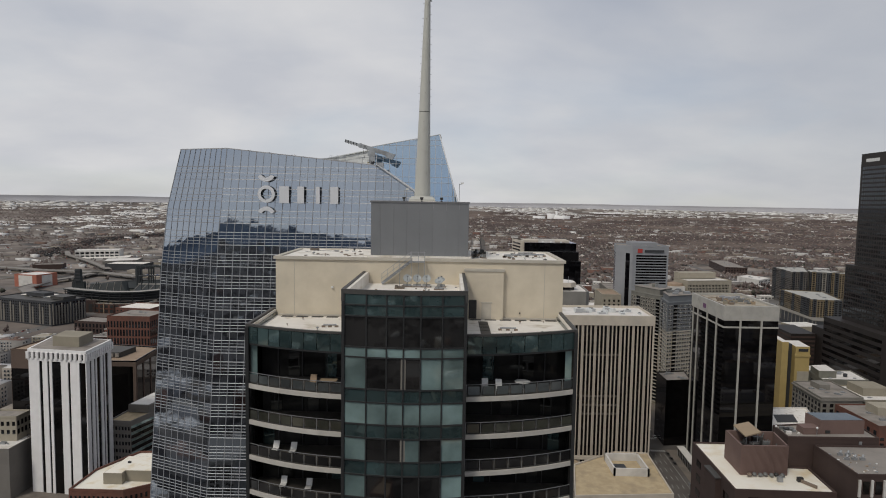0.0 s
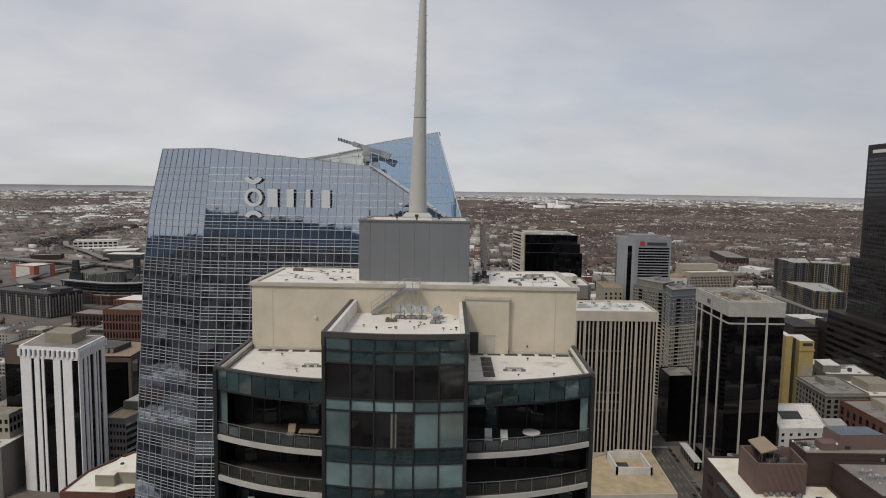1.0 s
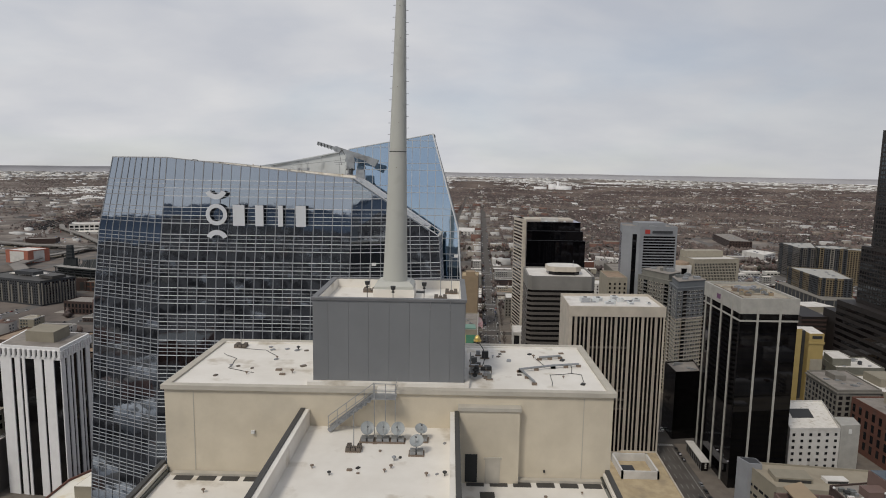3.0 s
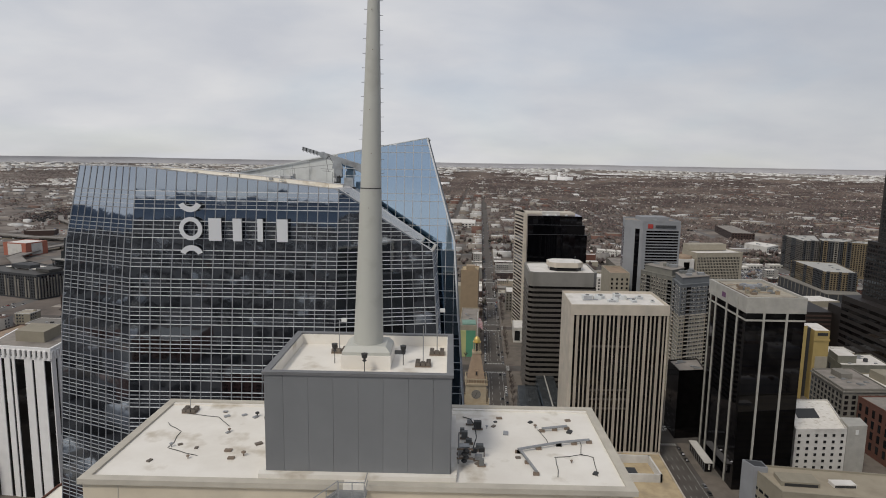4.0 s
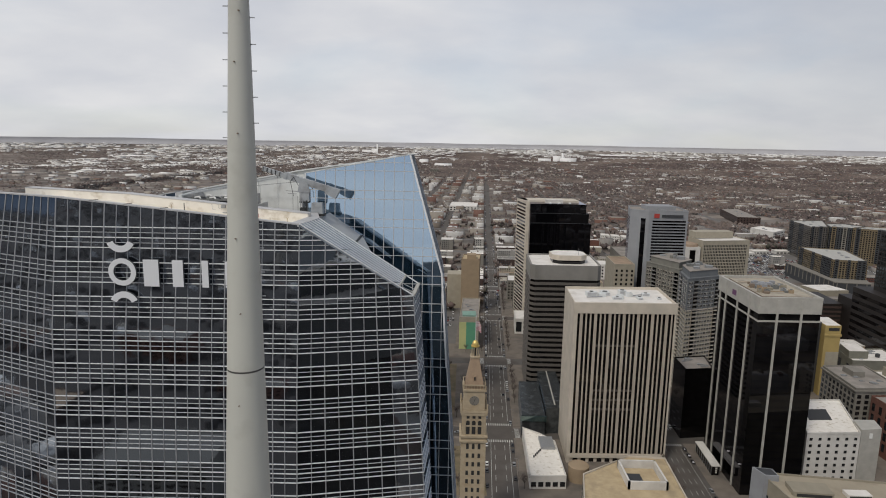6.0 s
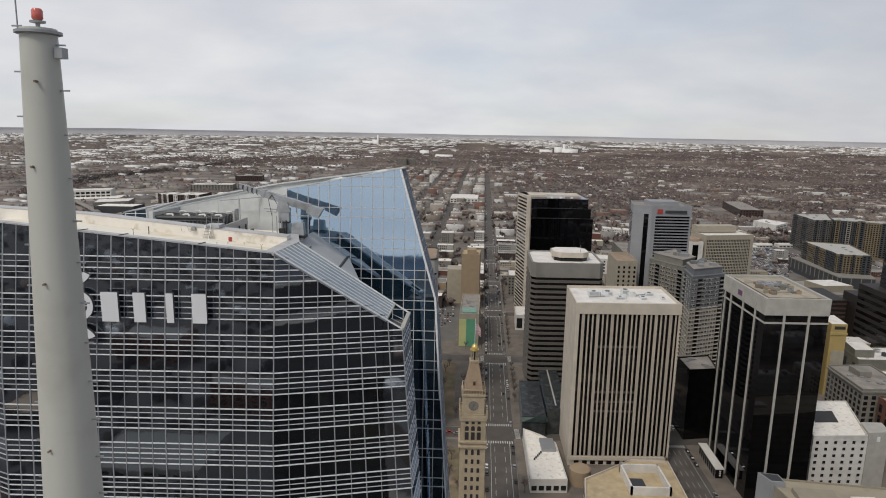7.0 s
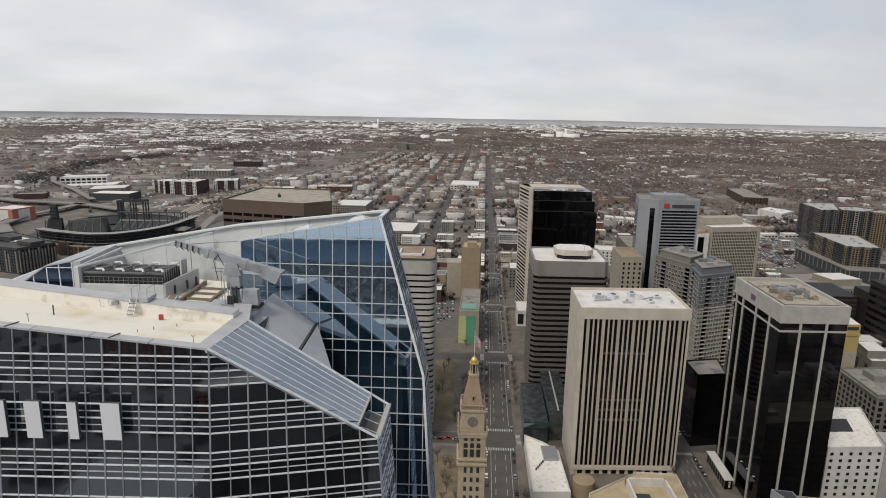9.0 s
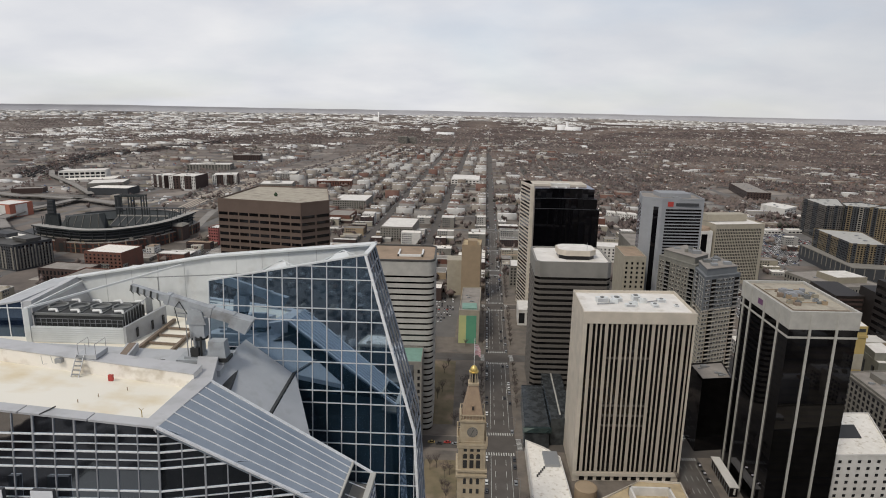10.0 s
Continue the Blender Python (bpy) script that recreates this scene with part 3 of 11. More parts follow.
def streets():
    for k in range(-9, 13):
        far = 4200 if k in (0, -1, -2, 3) else 2600
        strip("road", [(street_x(k, -900), -900), (street_x(k, far), far)], 19.0 if k == 0 else 17.0 if k == 1 else 15.5, "asphalt" if -2 <= k <= 3 else "asphalt_far", 0.10, "grey asphalt city street running ahead", "road")
    for k in range(-9, 16):
        strip("road", [(-1000, cross_y(k, -1000)), (1300, cross_y(k, 1300))], 14.0, "asphalt" if -2 <= k <= 3 else "asphalt_far", 0.06, "grey asphalt cross street", "road")
    # pavements as raised slabs round the near blocks
    for k in range(-3, 4):
        for j in range(-3, 5):
            y0, y1 = 372 + 137 * j + 9.5, 372 + 137 * (j + 1) - 9.5
            x0, x1 = 9.8 if k == 0 else 8.6, 98 + (13 if k == 0 else -13 if k == 1 else 0) - (9.8 if k == -1 else 8.6)
            b = Build()
            b.prism([(street_x(k, y0) + x0, y0), (street_x(k, y0) + x1, y0), (street_x(k, y1) + x1, y1), (street_x(k, y1) + x0, y1)], -0.2, 0.16)
            b.ob("pavement", "pavement", label="raised concrete city block with kerbs", kind="structure", category="pavement")
    # lane lines and crossings of the near street
    b = Build()
    for lane, solid in ((-5.6, True), (-3.1, False), (3.2, False), (6.4, True)):
        y = -150.0
        while y < 1100:
            rel = (y - 372) % 137
            if 14 < rel < 122:
                if solid or int(y / 6) % 2 == 0:
                    x = street_x(0, y) + lane
                    b.add([(x - 0.1, y, 0.13), (x + 0.1, y, 0.13), (x + 0.1 + LEAN * 6, y + 6, 0.13), (x - 0.1 + LEAN * 6, y + 6, 0.13)], [(0, 1, 2, 3)])
            y += 6
    for lane, solid in ((-4.6, False), (-1.4, False), (1.8, False), (5.2, True)):
        for i in range(62):
            y = 170.0 + i * 6
            if 14 < (y - 372) % 137 < 118 and (solid or i % 2 == 0):
                x = street_x(1, y) + lane
                b.add([(x - 0.09, y, 0.13), (x + 0.09, y, 0.13), (x + 0.09 + LEAN * 5, y + 5, 0.13), (x - 0.09 + LEAN * 5, y + 5, 0.13)], [(0, 1, 2, 3)])
    b.ob("lane_line", "paint", label="worn white lane lines on the asphalt", kind="stuff", category="road marking")
    for j in range(-1, 6):
        yc = 372 + 137 * j
        for side in (-1, 1):
            b = Build()
            y = yc + side * 11.8
            for i in range(12):
                x = street_x(0, y) - 8.6 + i * 1.5
                b.box(x, x + 0.6, y - 1.6, y + 1.6, 0.1, 0.13)
            b.ob("crosswalk", "paint", label="white striped crosswalk across the street", kind="structure", category="crosswalk")
            b = Build()
            x = street_x(0, yc) + side * 12.0
            for i in range(9):
                y = yc - 6.6 + i * 1.5
                b.box(x - 1.6, x + 1.6, y, y + 0.6, 0.1, 0.13)
            b.ob("crosswalk", "paint", label="white striped crosswalk over the cross street", kind="structure", category="crosswalk")
    for j in (0, 1):
        yc = 372 + 137 * j
        b = Build()
        for side in (-1, 1):
            y = yc + side * 11.5
            for i in range(10):
                x = street_x(1, y) - 7.2 + i * 1.5
                b.box(x, x + 0.6, y - 1.6, y + 1.6, 0.1, 0.13)
        b.ob("crosswalk", "paint", label="white striped crosswalk beside the tall towers", kind="structure", category="crosswalk")


streets()


# ---- facades ----
def lerp(a, b, t):
    return tuple(x + (y - x) * t for x, y in zip(a, b))


def outward(p, q, poly_c):
    d = Vector((q[0] - p[0], q[1] - p[1]))
    n = Vector((d.y, -d.x)).normalized()
    m = Vector(((p[0] + q[0]) / 2 - poly_c[0], (p[1] + q[1]) / 2 - poly_c[1]))
    return n if n.dot(m) > 0 else -n


def centre_of(poly):
    return (sum(p[0] for p in poly) / len(poly), sum(p[1] for p in poly) / len(poly))


def windows(parent, p, q, c, z0, z1, nx, nz, wf, hf, mat="window", pieces=False, skip=None):
    """Punched windows on the wall from p to q, each a shallow glazed box that stands a little proud."""
    n = outward(p, q, c)
    b = Build()
    L = math.dist(p, q)
    dw, dh = L / nx * wf / 2, (z1 - z0) / nz * hf / 2
    t = Vector((q[0] - p[0], q[1] - p[1])).normalized()
    one = Build()
    one.hull8([(-dw * t.x, -dw * t.y, -dh), (dw * t.x, dw * t.y, -dh), (dw * t.x, dw * t.y, dh), (-dw * t.x, -dw * t.y, dh)],
              [(-dw * t.x + 0.12 * n.x, -dw * t.y + 0.12 * n.y, -dh), (dw * t.x + 0.12 * n.x, dw * t.y + 0.12 * n.y, -dh),
               (dw * t.x + 0.12 * n.x, dw * t.y + 0.12 * n.y, dh), (-dw * t.x + 0.12 * n.x, -dw * t.y + 0.12 * n.y, dh)])
    me = None
    if pieces:
        me = one.data("window")
        me.materials.append(M[mat])
    for i in range(nx):
        for j in range(nz):
            if skip and skip(i, j):
                continue
            x, y = lerp(p, q, (i + 0.5) / nx)
            z = z0 + (z1 - z0) * (j + 0.5) / nz
            if pieces:
                shared("window", me, Matrix.Translation((x, y, z)), parent)
            else:
                b.add([(vx + x, vy + y, vz + z) for vx, vy, vz in one.v], one.f)
    if not pieces:
        part("window_glazing", b, mat, parent, kind="stuff")


def bands(parent, poly, z0, z1, n, frac, mat, proud=0.25, name="spandrel"):
    """Spandrel rings round a tower, each a part of its own."""
    c = centre_of(poly)
    big = [(c[0] + (x - c[0]) * (1 + proud / max(1, abs(x - c[0]))), c[1] + (y - c[1]) * (1 + proud / max(1, abs(y - c[1])))) for x, y in poly]
    h = (z1 - z0) / n
    one = Build().prism(big, 0, h * frac)
    me = one.data(name)
    me.materials.append(M[mat])
    for i in range(n):
        shared(name, me, Matrix.Translation((0, 0, z0 + i * h)), parent)


def roof_with_parapet(parent, poly, z, mat_roof, mat_wall, h=1.0, w=0.6, name="roof"):
    c = centre_of(poly)
    inner = [(c[0] + (x - c[0]) * (1 - w / max(1, abs(x - c[0]))), c[1] + (y - c[1]) * (1 - w / max(1, abs(y - c[1])))) for x, y in poly]
    part(name, Build().prism(inner, z - h - 0.3, z - h), mat_roof, parent)
    b = Build()
    n = len(poly)
    for i in range(n):
        j = (i + 1) % n
        b.hull8([(*poly[i], z - h - 0.3), (*poly[j], z - h - 0.3), (*inner[j], z - h - 0.3), (*inner[i], z - h - 0.3)], [(*poly[i], z), (*poly[j], z), (*inner[j], z), (*inner[i], z)])
    part("parapet", b, mat_wall, parent)


def roof_units(parent, poly, z, n, seed, mat="galv", size=2.5):
    """Air handlers on a roof: casing with a fan collar and a duct."""
    r = random.Random(seed)
    c = centre_of(poly)
    for i in range(n):
        k = r.randrange(len(poly))
        px, py = lerp(c, lerp(poly[k], poly[(k + 1) % len(poly)], r.random()), r.uniform(0.15, 0.7))
        s = size * r.uniform(0.6, 1.3)
        b = Build()
        b.box(px - s, px + s, py - s * 0.6, py + s * 0.6, z, z + s * 0.7)
        b.rod((px - s * 0.4, py, z + s * 0.7), (px - s * 0.4, py, z + s * 0.85), s * 0.4, n=10)
        b.rod((px + s * 0.45, py, z + s * 0.7), (px + s * 0.45, py, z + s * 0.85), s * 0.4, n=10)
        b.bar((px + s, py, z + s * 0.3), (px + s * 2.2, py + r.uniform(-1, 1), z + s * 0.3), s * 0.3, s * 0.3)
        part("air_handler", b, mat, parent)


FOOT = [(-25, 80, 60), (0, 0, 35), (19, 260, 14), (115, 640, 42), (-22, 405, 34), (-112, 455, 55), (-560, 1010, 190), (83, 316, 12), (80, 410, 30)]


def block(name, label, category, poly, z, wall, roof="membrane_far", par=0.9, group="", units=0, seed=0, z0=0.0, unit_size=2.0):
    """A building's body with its roof behind a parapet; facade parts are added to what it returns."""
    e = thing(name, label, category, group, at=(*centre_of(poly), 0))
    part("wall", Build().prism(poly, z0, z - par - 0.4), wall, e)
    FOOT.append((*centre_of(poly), max(math.dist(centre_of(poly), p) for p in poly)))
    roof_with_parapet(e, poly, z, roof, wall, par, 0.5)
    if units:
        roof_units(e, poly, z - par, units, seed, size=unit_size)
    return e


# ---- the residential tower with the mast ----
def arc_pts(p, q, bulge, n):
    """Plan points from p to q, bowed by bulge to the right of the way."""
    d = Vector((q[0] - p[0], q[1] - p[1]))
    s = Vector((d.y, -d.x)).normalized() * bulge
    return [(p[0] + d.x * t + s.x * 4 * t * (1 - t), p[1] + d.y * t + s.y * 4 * t * (1 - t)) for t in [i / n for i in range(n + 1)]]


def wall_run(b, pts, z0, z1, thick):
    for a, c in zip(pts, pts[1:]):
        d = Vector((c[0] - a[0], c[1] - a[1])).normalized()
        s = Vector((-d.y, d.x)) * thick
        b.hull8([(*a, z0), (*c, z0), (c[0] + s.x, c[1] + s.y, z0), (a[0] + s.x, a[1] + s.y, z0)], [(*a, z1), (*c, z1), (c[0] + s.x, c[1] + s.y, z1), (a[0] + s.x, a[1] + s.y, z1)])
    return b


FS_X0, FS_X1, FS_Y = -5.8, 4.85, -16.2           # the bay tower's front
FS_TOP, WING_TOP, BOX_TOP, GREY_TOP = 166.95, 162.75, 168.45, 174.7
SLABS = [156.95, 153.4, 149.9, 146.4, 142.9, 139.4]


def mast_tower():
    e = thing("apartment_tower", "tall apartment tower with green glass, curved balconies and cream penthouse", "tower", at=(0, 0, 0))
    # core body down to the ground
    part("core", Build().box(-15.2, 15.4, -9.2, 19.5, 0, 161.6), "glass_recess", e)
    part("bay_core", Build().box(FS_X0 + 0.35, FS_X1 - 0.35, FS_Y + 0.5, -9.0, 0, 165.6), "dark", e)
    # bay tower: curtain wall with its panes
    cols = [FS_X0, -3.8, -2.0, -0.5, 1.0, 2.9, FS_X1]
    rows = [(164.62, 166.6, "glass_green", 2), (161.85, 164.62, "glass_smoke", 1), (160.95, 161.85, "glass_pale", 1), (158.1, 160.95, "mixed", 1), (156.9, 158.1, "glass_green", 1), (154.9, 156.9, "glass_pale", 1), (153.65, 154.9, "glass_green", 1)]
    z = 153.65
    while z > 128:
        rows += [(z - 2.1, z, "mixed", 1), (z - 3.4, z - 2.1, "glass_green", 1)]
        z -= 3.4
    rnd = random.Random(5)

    def front(x):
        t = (x - FS_X0) / (FS_X1 - FS_X0)
        return FS_Y - 0.55 * 4 * t * (1 - t)
    for z0, z1, kind, n in rows:
        for h in range(n):
            a, c = z0 + (z1 - z0) * h / n, z0 + (z1 - z0) * (h + 1) / n
            for i in range(6):
                m = kind
                if kind == "mixed":
                    m = "glass_pale" if i in (0, 5) or rnd.random() < 0.12 else "glass_smoke"
                x0, x1 = cols[i] + 0.06, cols[i + 1] - 0.06
                t, t2 = rnd.uniform(-0.012, 0.012), rnd.uniform(-0.012, 0.012)
                b = Build().hull8([(x0, front(x0) + 0.05, a + 0.05), (x1, front(x1) + 0.05 + t, a + 0.05), (x1, front(x1) + 0.05 + t + t2, c - 0.05), (x0, front(x0) + 0.05 + t2, c - 0.05)],
                                  [(x0, front(x0) + 0.15, a + 0.05), (x1, front(x1) + 0.15, a + 0.05), (x1, front(x1) + 0.15, c - 0.05), (x0, front(x0) + 0.15, c - 0.05)])
                part("pane", b, m, e)
            for x0, x1 in zip(cols, cols[1:]):
                part("transom", Build().bar((x0, front(x0) + 0.03, a), (x1, front(x1) + 0.03, a), 0.14, 0.13), "frame_dark", e)
    for x in cols:
        part("mullion", Build().box(x - 0.06, x + 0.06, front(x) - 0.06, front(x) + 0.25, 120, 166.6), "frame_dark", e)
    for x in (FS_X0 - 0.1, FS_X1 + 0.1):
        part("corner_post", Build().box(x - 0.13, x + 0.13, FS_Y - 0.1, -8.8, 0, 165.9), "frame_dark", e)
    # white blinds and column between the big windows
    for z0, z1 in ((158.15, 160.9), (151.6, 153.6)):
        part("column", Build().box(-0.72, -0.28, FS_Y - 0.53, FS_Y - 0.45, z0, z1), "stone_grey", e)
    # bay roof and its parapet
    b = Build()
    b.box(FS_X0 + 0.3, FS_X1 - 0.3, FS_Y + 0.2, -2.3, 165.2, 165.62)
    part("roof", b, "membrane", e)
    b = Build()
    pts = [(x, front(x) - 0.05) for x in cols]
    wall_run(b, pts, 166.55, FS_TOP, 0.28)
    part("coping", b, "coping_dark", e)
    for x0, x1 in ((FS_X0 - 0.27, FS_X0 + 0.05), (FS_X1 - 0.05, FS_X1 + 0.27)):
        part("coping", Build().box(x0, x1, FS_Y - 0.05, -2.35, 165.9, FS_TOP), "coping_dark", e)
    for x0, x1 in ((FS_X0 + 0.05, FS_X0 + 0.35), (FS_X1 - 0.35, FS_X1 - 0.05)):
        part("parapet_lining", Build().box(x0, x1, FS_Y + 0.3, -2.35, 165.3, FS_TOP - 0.08), "membrane", e)
    b = Build()
    wall_run(b, [(x, front(x) + 0.24) for x in cols], 165.3, FS_TOP - 0.08, 0.2)
    part("parapet_lining", b, "membrane", e)
    # two wings, mirrored
    for s in (-1, 1):
        xin, xout = (FS_X0 - 0.3, -15.9) if s < 0 else (FS_X1 + 0.3, 15.6)
        pin, pout = (xin, -14.6), (xout, -11.6)
        run = arc_pts(pout, pin, 0.5, 8) if s < 0 else arc_pts(pin, pout, 0.5, 8)
        back = [(p[0], p[1] + 1.9) for p in run]
        # spandrel glass of the parapet
        for a, c in zip(run, run[1:]):
            d = Vector((c[0] - a[0], c[1] - a[1]))
            a2, c2 = (a[0] + d.x * 0.03, a[1] + d.y * 0.03), (c[0] - d.x * 0.03, c[1] - d.y * 0.03)
            part("pane", wall_run(Build(), [a2, c2], WING_TOP - 1.85, WING_TOP - 0.25, 0.12), "glass_green", e)
        part("coping", wall_run(Build(), [(p[0], p[1] - 0.08) for p in run], WING_TOP - 0.2, WING_TOP, 0.3), "coping_dark", e)
        part("lintel", wall_run(Build(), [(p[0], p[1] + 0.02) for p in run], WING_TOP - 2.02, WING_TOP - 1.85, 0.3), "frame_dark", e)
        part("parapet_lining", wall_run(Build(), [(p[0], p[1] + 0.23) for p in run], 161.75, WING_TOP - 0.06, 0.15), "membrane", e)
        # wing roof
        poly = run + [(xin, -2.3), (xout, -2.3)] if s < 0 else run + [(xout, -2.3), (xin, -2.3)]
        poly = [(x, y + (0.3 if y < -5 else 0)) for x, y in poly]
        part("wing_roof", Build().prism(poly, 161.5, 161.9), "membrane", e)
        part("side_coping", Build().bar((xout, -11.7, WING_TOP - 0.25), (xout * 1.01, -2.2, WING_TOP - 0.25), 0.32, 0.5), "coping_dark", e)
        part("side_lining", Build().bar((xout - s * 0.24, -11.4, 162.2), (xout * 1.01 - s * 0.24, -2.4, 162.2), 0.15, 0.7), "membrane", e)
        part("side_wall", Build().box(min(xout, xout - s * 0.3), max(xout, xout - s * 0.3), -11.6, 19.5, 0, WING_TOP - 0.5), "glass_smoke", e)
        part("side_post", Build().box(xout - 0.16, xout + 0.16, -11.85, -11.4, 0, WING_TOP - 0.3), "frame_dark", e)
        part("corner_window", Build().box(min(xout, xout - s * 0.9), max(xout, xout - s * 0.9) - 0.02, -11.42, -11.3, 157.1, 160.7), "glass_pale", e)
        # recessed glazing and balconies
        for i, zs in enumerate(SLABS):
            slab = Build()
            n = len(run)
            for q in range(n - 1):
                a, c = run[q], run[q + 1]
                slab.hull8([(a[0], a[1] - 0.15, zs - 0.42), (c[0], c[1] - 0.15, zs - 0.42), (c[0], -9.0, zs - 0.42), (a[0], -9.0, zs - 0.42)],
                           [(a[0], a[1] - 0.15, zs), (c[0], c[1] - 0.15, zs), (c[0], -9.0, zs), (a[0], -9.0, zs)])
            balcony = part("balcony", slab, "slab_edge", e)
            # thin dark layer over the slab; balcony shade is partly in its colour
            floor = Build()
            for q in range(n - 1):
                a, c = run[q], run[q + 1]
                floor.hull8([(a[0], a[1] + 0.05, zs), (c[0], c[1] + 0.05, zs), (c[0], -9.0, zs), (a[0], -9.0, zs)], [(a[0], a[1] + 0.05, zs + 0.03), (c[0], c[1] + 0.05, zs + 0.03), (c[0], -9.0, zs + 0.03), (a[0], -9.0, zs + 0.03)])
            part("balcony_floor", floor, "deck_shade", balcony, "dark balcony floor finish, part of the shade in its colour")
            for a, c in zip(run, run[1:]):
                part("handrail", Build().bar((*a, zs + 1.12), (*c, zs + 1.12), 0.05, 0.045), "galv", balcony)
                part("bottom_rail", Build().bar((*a, zs + 0.12), (*c, zs + 0.12), 0.035, 0.035), "coping_dark", balcony)
            for a, c in zip(run, run[1:]):
                part("baluster", Build().bar((*a, zs), (*a, zs + 1.12), 0.035, 0.035, (0, 1, 0)), "galv", balcony)
                d = Vector((c[0] - a[0], c[1] - a[1]))
                part("rail_pane", wall_run(Build(), [(a[0] + d.x * 0.1, a[1] + d.y * 0.1), (c[0] - d.x * 0.1, c[1] - d.y * 0.1)], zs + 0.17, zs + 0.95, 0.03), "glass_rail" if i == 0 else ("glass_olive" if i == 1 else "glass_recess"), balcony)
            # glazed back wall with a few frames
            b = Build()
            for q in range(0, n, 2):
                b.box(run[q][0] - 0.05, run[q][0] + 0.05, -9.35, -9.2, zs, zs + 3.0)
            part("glazing_frame", b, "frame_dark", e)
            if i < 5:
                u = ((0.22, 0.6), (0.4, 0.78), (0.3, 0.86), (0.15, 0.66), (0.5, 0.9))[i]
                for t in u:
                    x = xin + (xout - xin) * t
                    part("sliding_door", Build().box(x - 0.55, x + 0.55, -9.34, -9.22, zs + 0.08, zs + 2.55), "glass_smoke" if (i + (t > 0.5)) % 3 else "glass_green", e)
    # penthouse block
    pent = Build()
    pent.box(-15.75, 15.95, -2.3, 9.4, 161.6, BOX_TOP - 0.31)
    part("penthouse_wall", pent, "stucco", e, "cream stucco penthouse wall")
    # added plain dark panel, out of direct view, to darken the rear's mirror image
    part("rear_dark_panel", Build().box(-15.2, 15.4, 9.42, 9.6, 162.0, BOX_TOP - 0.6), "dark", e, "added dark panel over the unseen penthouse rear")
    for x in (-13.7, 13.9):
        part("control_joint", Build().box(x - 0.03, x + 0.03, -2.32, -2.28, 161.6, BOX_TOP - 0.45), "stucco_trim", e)
    b = Build()
    b.box(-15.95, 16.15, -2.5, -1.95, BOX_TOP - 0.3, BOX_TOP + 0.02)
    b.box(-15.95, 16.15, 9.05, 9.6, BOX_TOP - 0.3, BOX_TOP + 0.02)
    b.box(-15.95, -15.4, -1.95, 9.05, BOX_TOP - 0.3, BOX_TOP + 0.02)
    b.box(15.6, 16.15, -1.95, 9.05, BOX_TOP - 0.3, BOX_TOP + 0.02)
    part("penthouse_coping", b, "stucco_trim", e)
    part("penthouse_roof", Build().box(-15.4, 15.6, -1.95, 9.05, BOX_TOP - 0.3, BOX_TOP - 0.12), "membrane", e, "stained white roof membrane")
    for s in (-1, 1):
        b = Build()
        b.box(-15.4 if s < 0 else 5.6, -5.6 if s < 0 else 15.6, 8.75, 9.04, BOX_TOP - 0.2, BOX_TOP - 0.03)
        part("parapet_lining", b, "membrane", e)
    # projecting stair enclosure with door and louvre
    part("stair_enclosure", Build().box(5.15, 9.35, -2.95, -2.28, 161.0, 167.2), "stucco", e)
    part("enclosure_cap", Build().box(5.05, 9.45, -3.05, -2.28, 167.2, 167.45), "stucco_trim", e)
    part("dark_louvre", Build().box(5.6, 6.45, -3.0, -2.93, 162.0, 164.05), "dark", e, "dark rectangular louvre")
    part("door", Build().box(7.0, 8.05, -3.0, -2.93, 161.7, 163.7), "stucco_trim", e, "cream metal door")
    part("door_head", Build().box(6.9, 8.15, -3.03, -2.93, 163.7, 163.85), "stucco_trim", e)
    part("wall_lamp", Build().box(-9.6, -9.35, -2.5, -2.3, 165.0, 165.2), "white_paint", e, "small white wall lamp")
    part("wall_lamp", Build().box(11.2, 11.32, -2.42, -2.3, 162.5, 162.66), "dark", e)
    for s in (-1, 1):
        b = Build()
        x0, x1 = (-15.3, -6.2) if s < 0 else (5.3, 15.3)
        b.box(x0, x1, -2.75, -2.32, 161.9, 162.08)
        part("roof_curb", b, "stucco_trim", e)
        b = Build()
        x = x0 + 0.4
        while x < x1 - 1.2:
            b.box(x, x + 1.25, -3.4, -2.8, 161.9, 161.94)
            x += 1.65
        part("walk_pad", b, "coping_dark", e)
    b = Build()
    for y in (-5.6, -7.2, -8.8, -10.4):
        b.box(6.6, 7.6, y, y + 1.4, 161.9, 161.94)
    part("walk_pad", b, "coping_dark", e)
    # grey screen box with its panels
    part("screen_core", Build().box(-5.25, 5.3, -1.15, 6.95, BOX_TOP - 0.3, 173.8), "grey_panel", e)
    xs = [-5.4, -4.3, -2.85, -1.4, 0.05, 1.5, 2.95, 4.4, 5.45]
    for a, c in zip(xs, xs[1:]):
        part("screen_panel", Build().box(a + 0.006, c - 0.006, -1.32, -1.16, BOX_TOP - 0.1, GREY_TOP - 0.18), "grey_panel", e)
        part("screen_panel", Build().box(a + 0.006, c - 0.006, 6.96, 7.1, BOX_TOP - 0.1, GREY_TOP - 0.18), "grey_panel", e)
    ys = [-1.15, 0.3, 1.75, 3.2, 4.65, 6.95]
    for a, c in zip(ys, ys[1:]):
        part("screen_panel", Build().box(-5.42, -5.26, a + 0.006, c - 0.006, BOX_TOP - 0.1, GREY_TOP - 0.18), "grey_panel", e)
        part("screen_panel", Build().box(5.31, 5.47, a + 0.006, c - 0.006, BOX_TOP - 0.1, GREY_TOP - 0.18), "grey_panel", e)
    b = Build()
    b.box(-5.5, 5.55, -1.4, -1.0, GREY_TOP - 0.18, GREY_TOP)
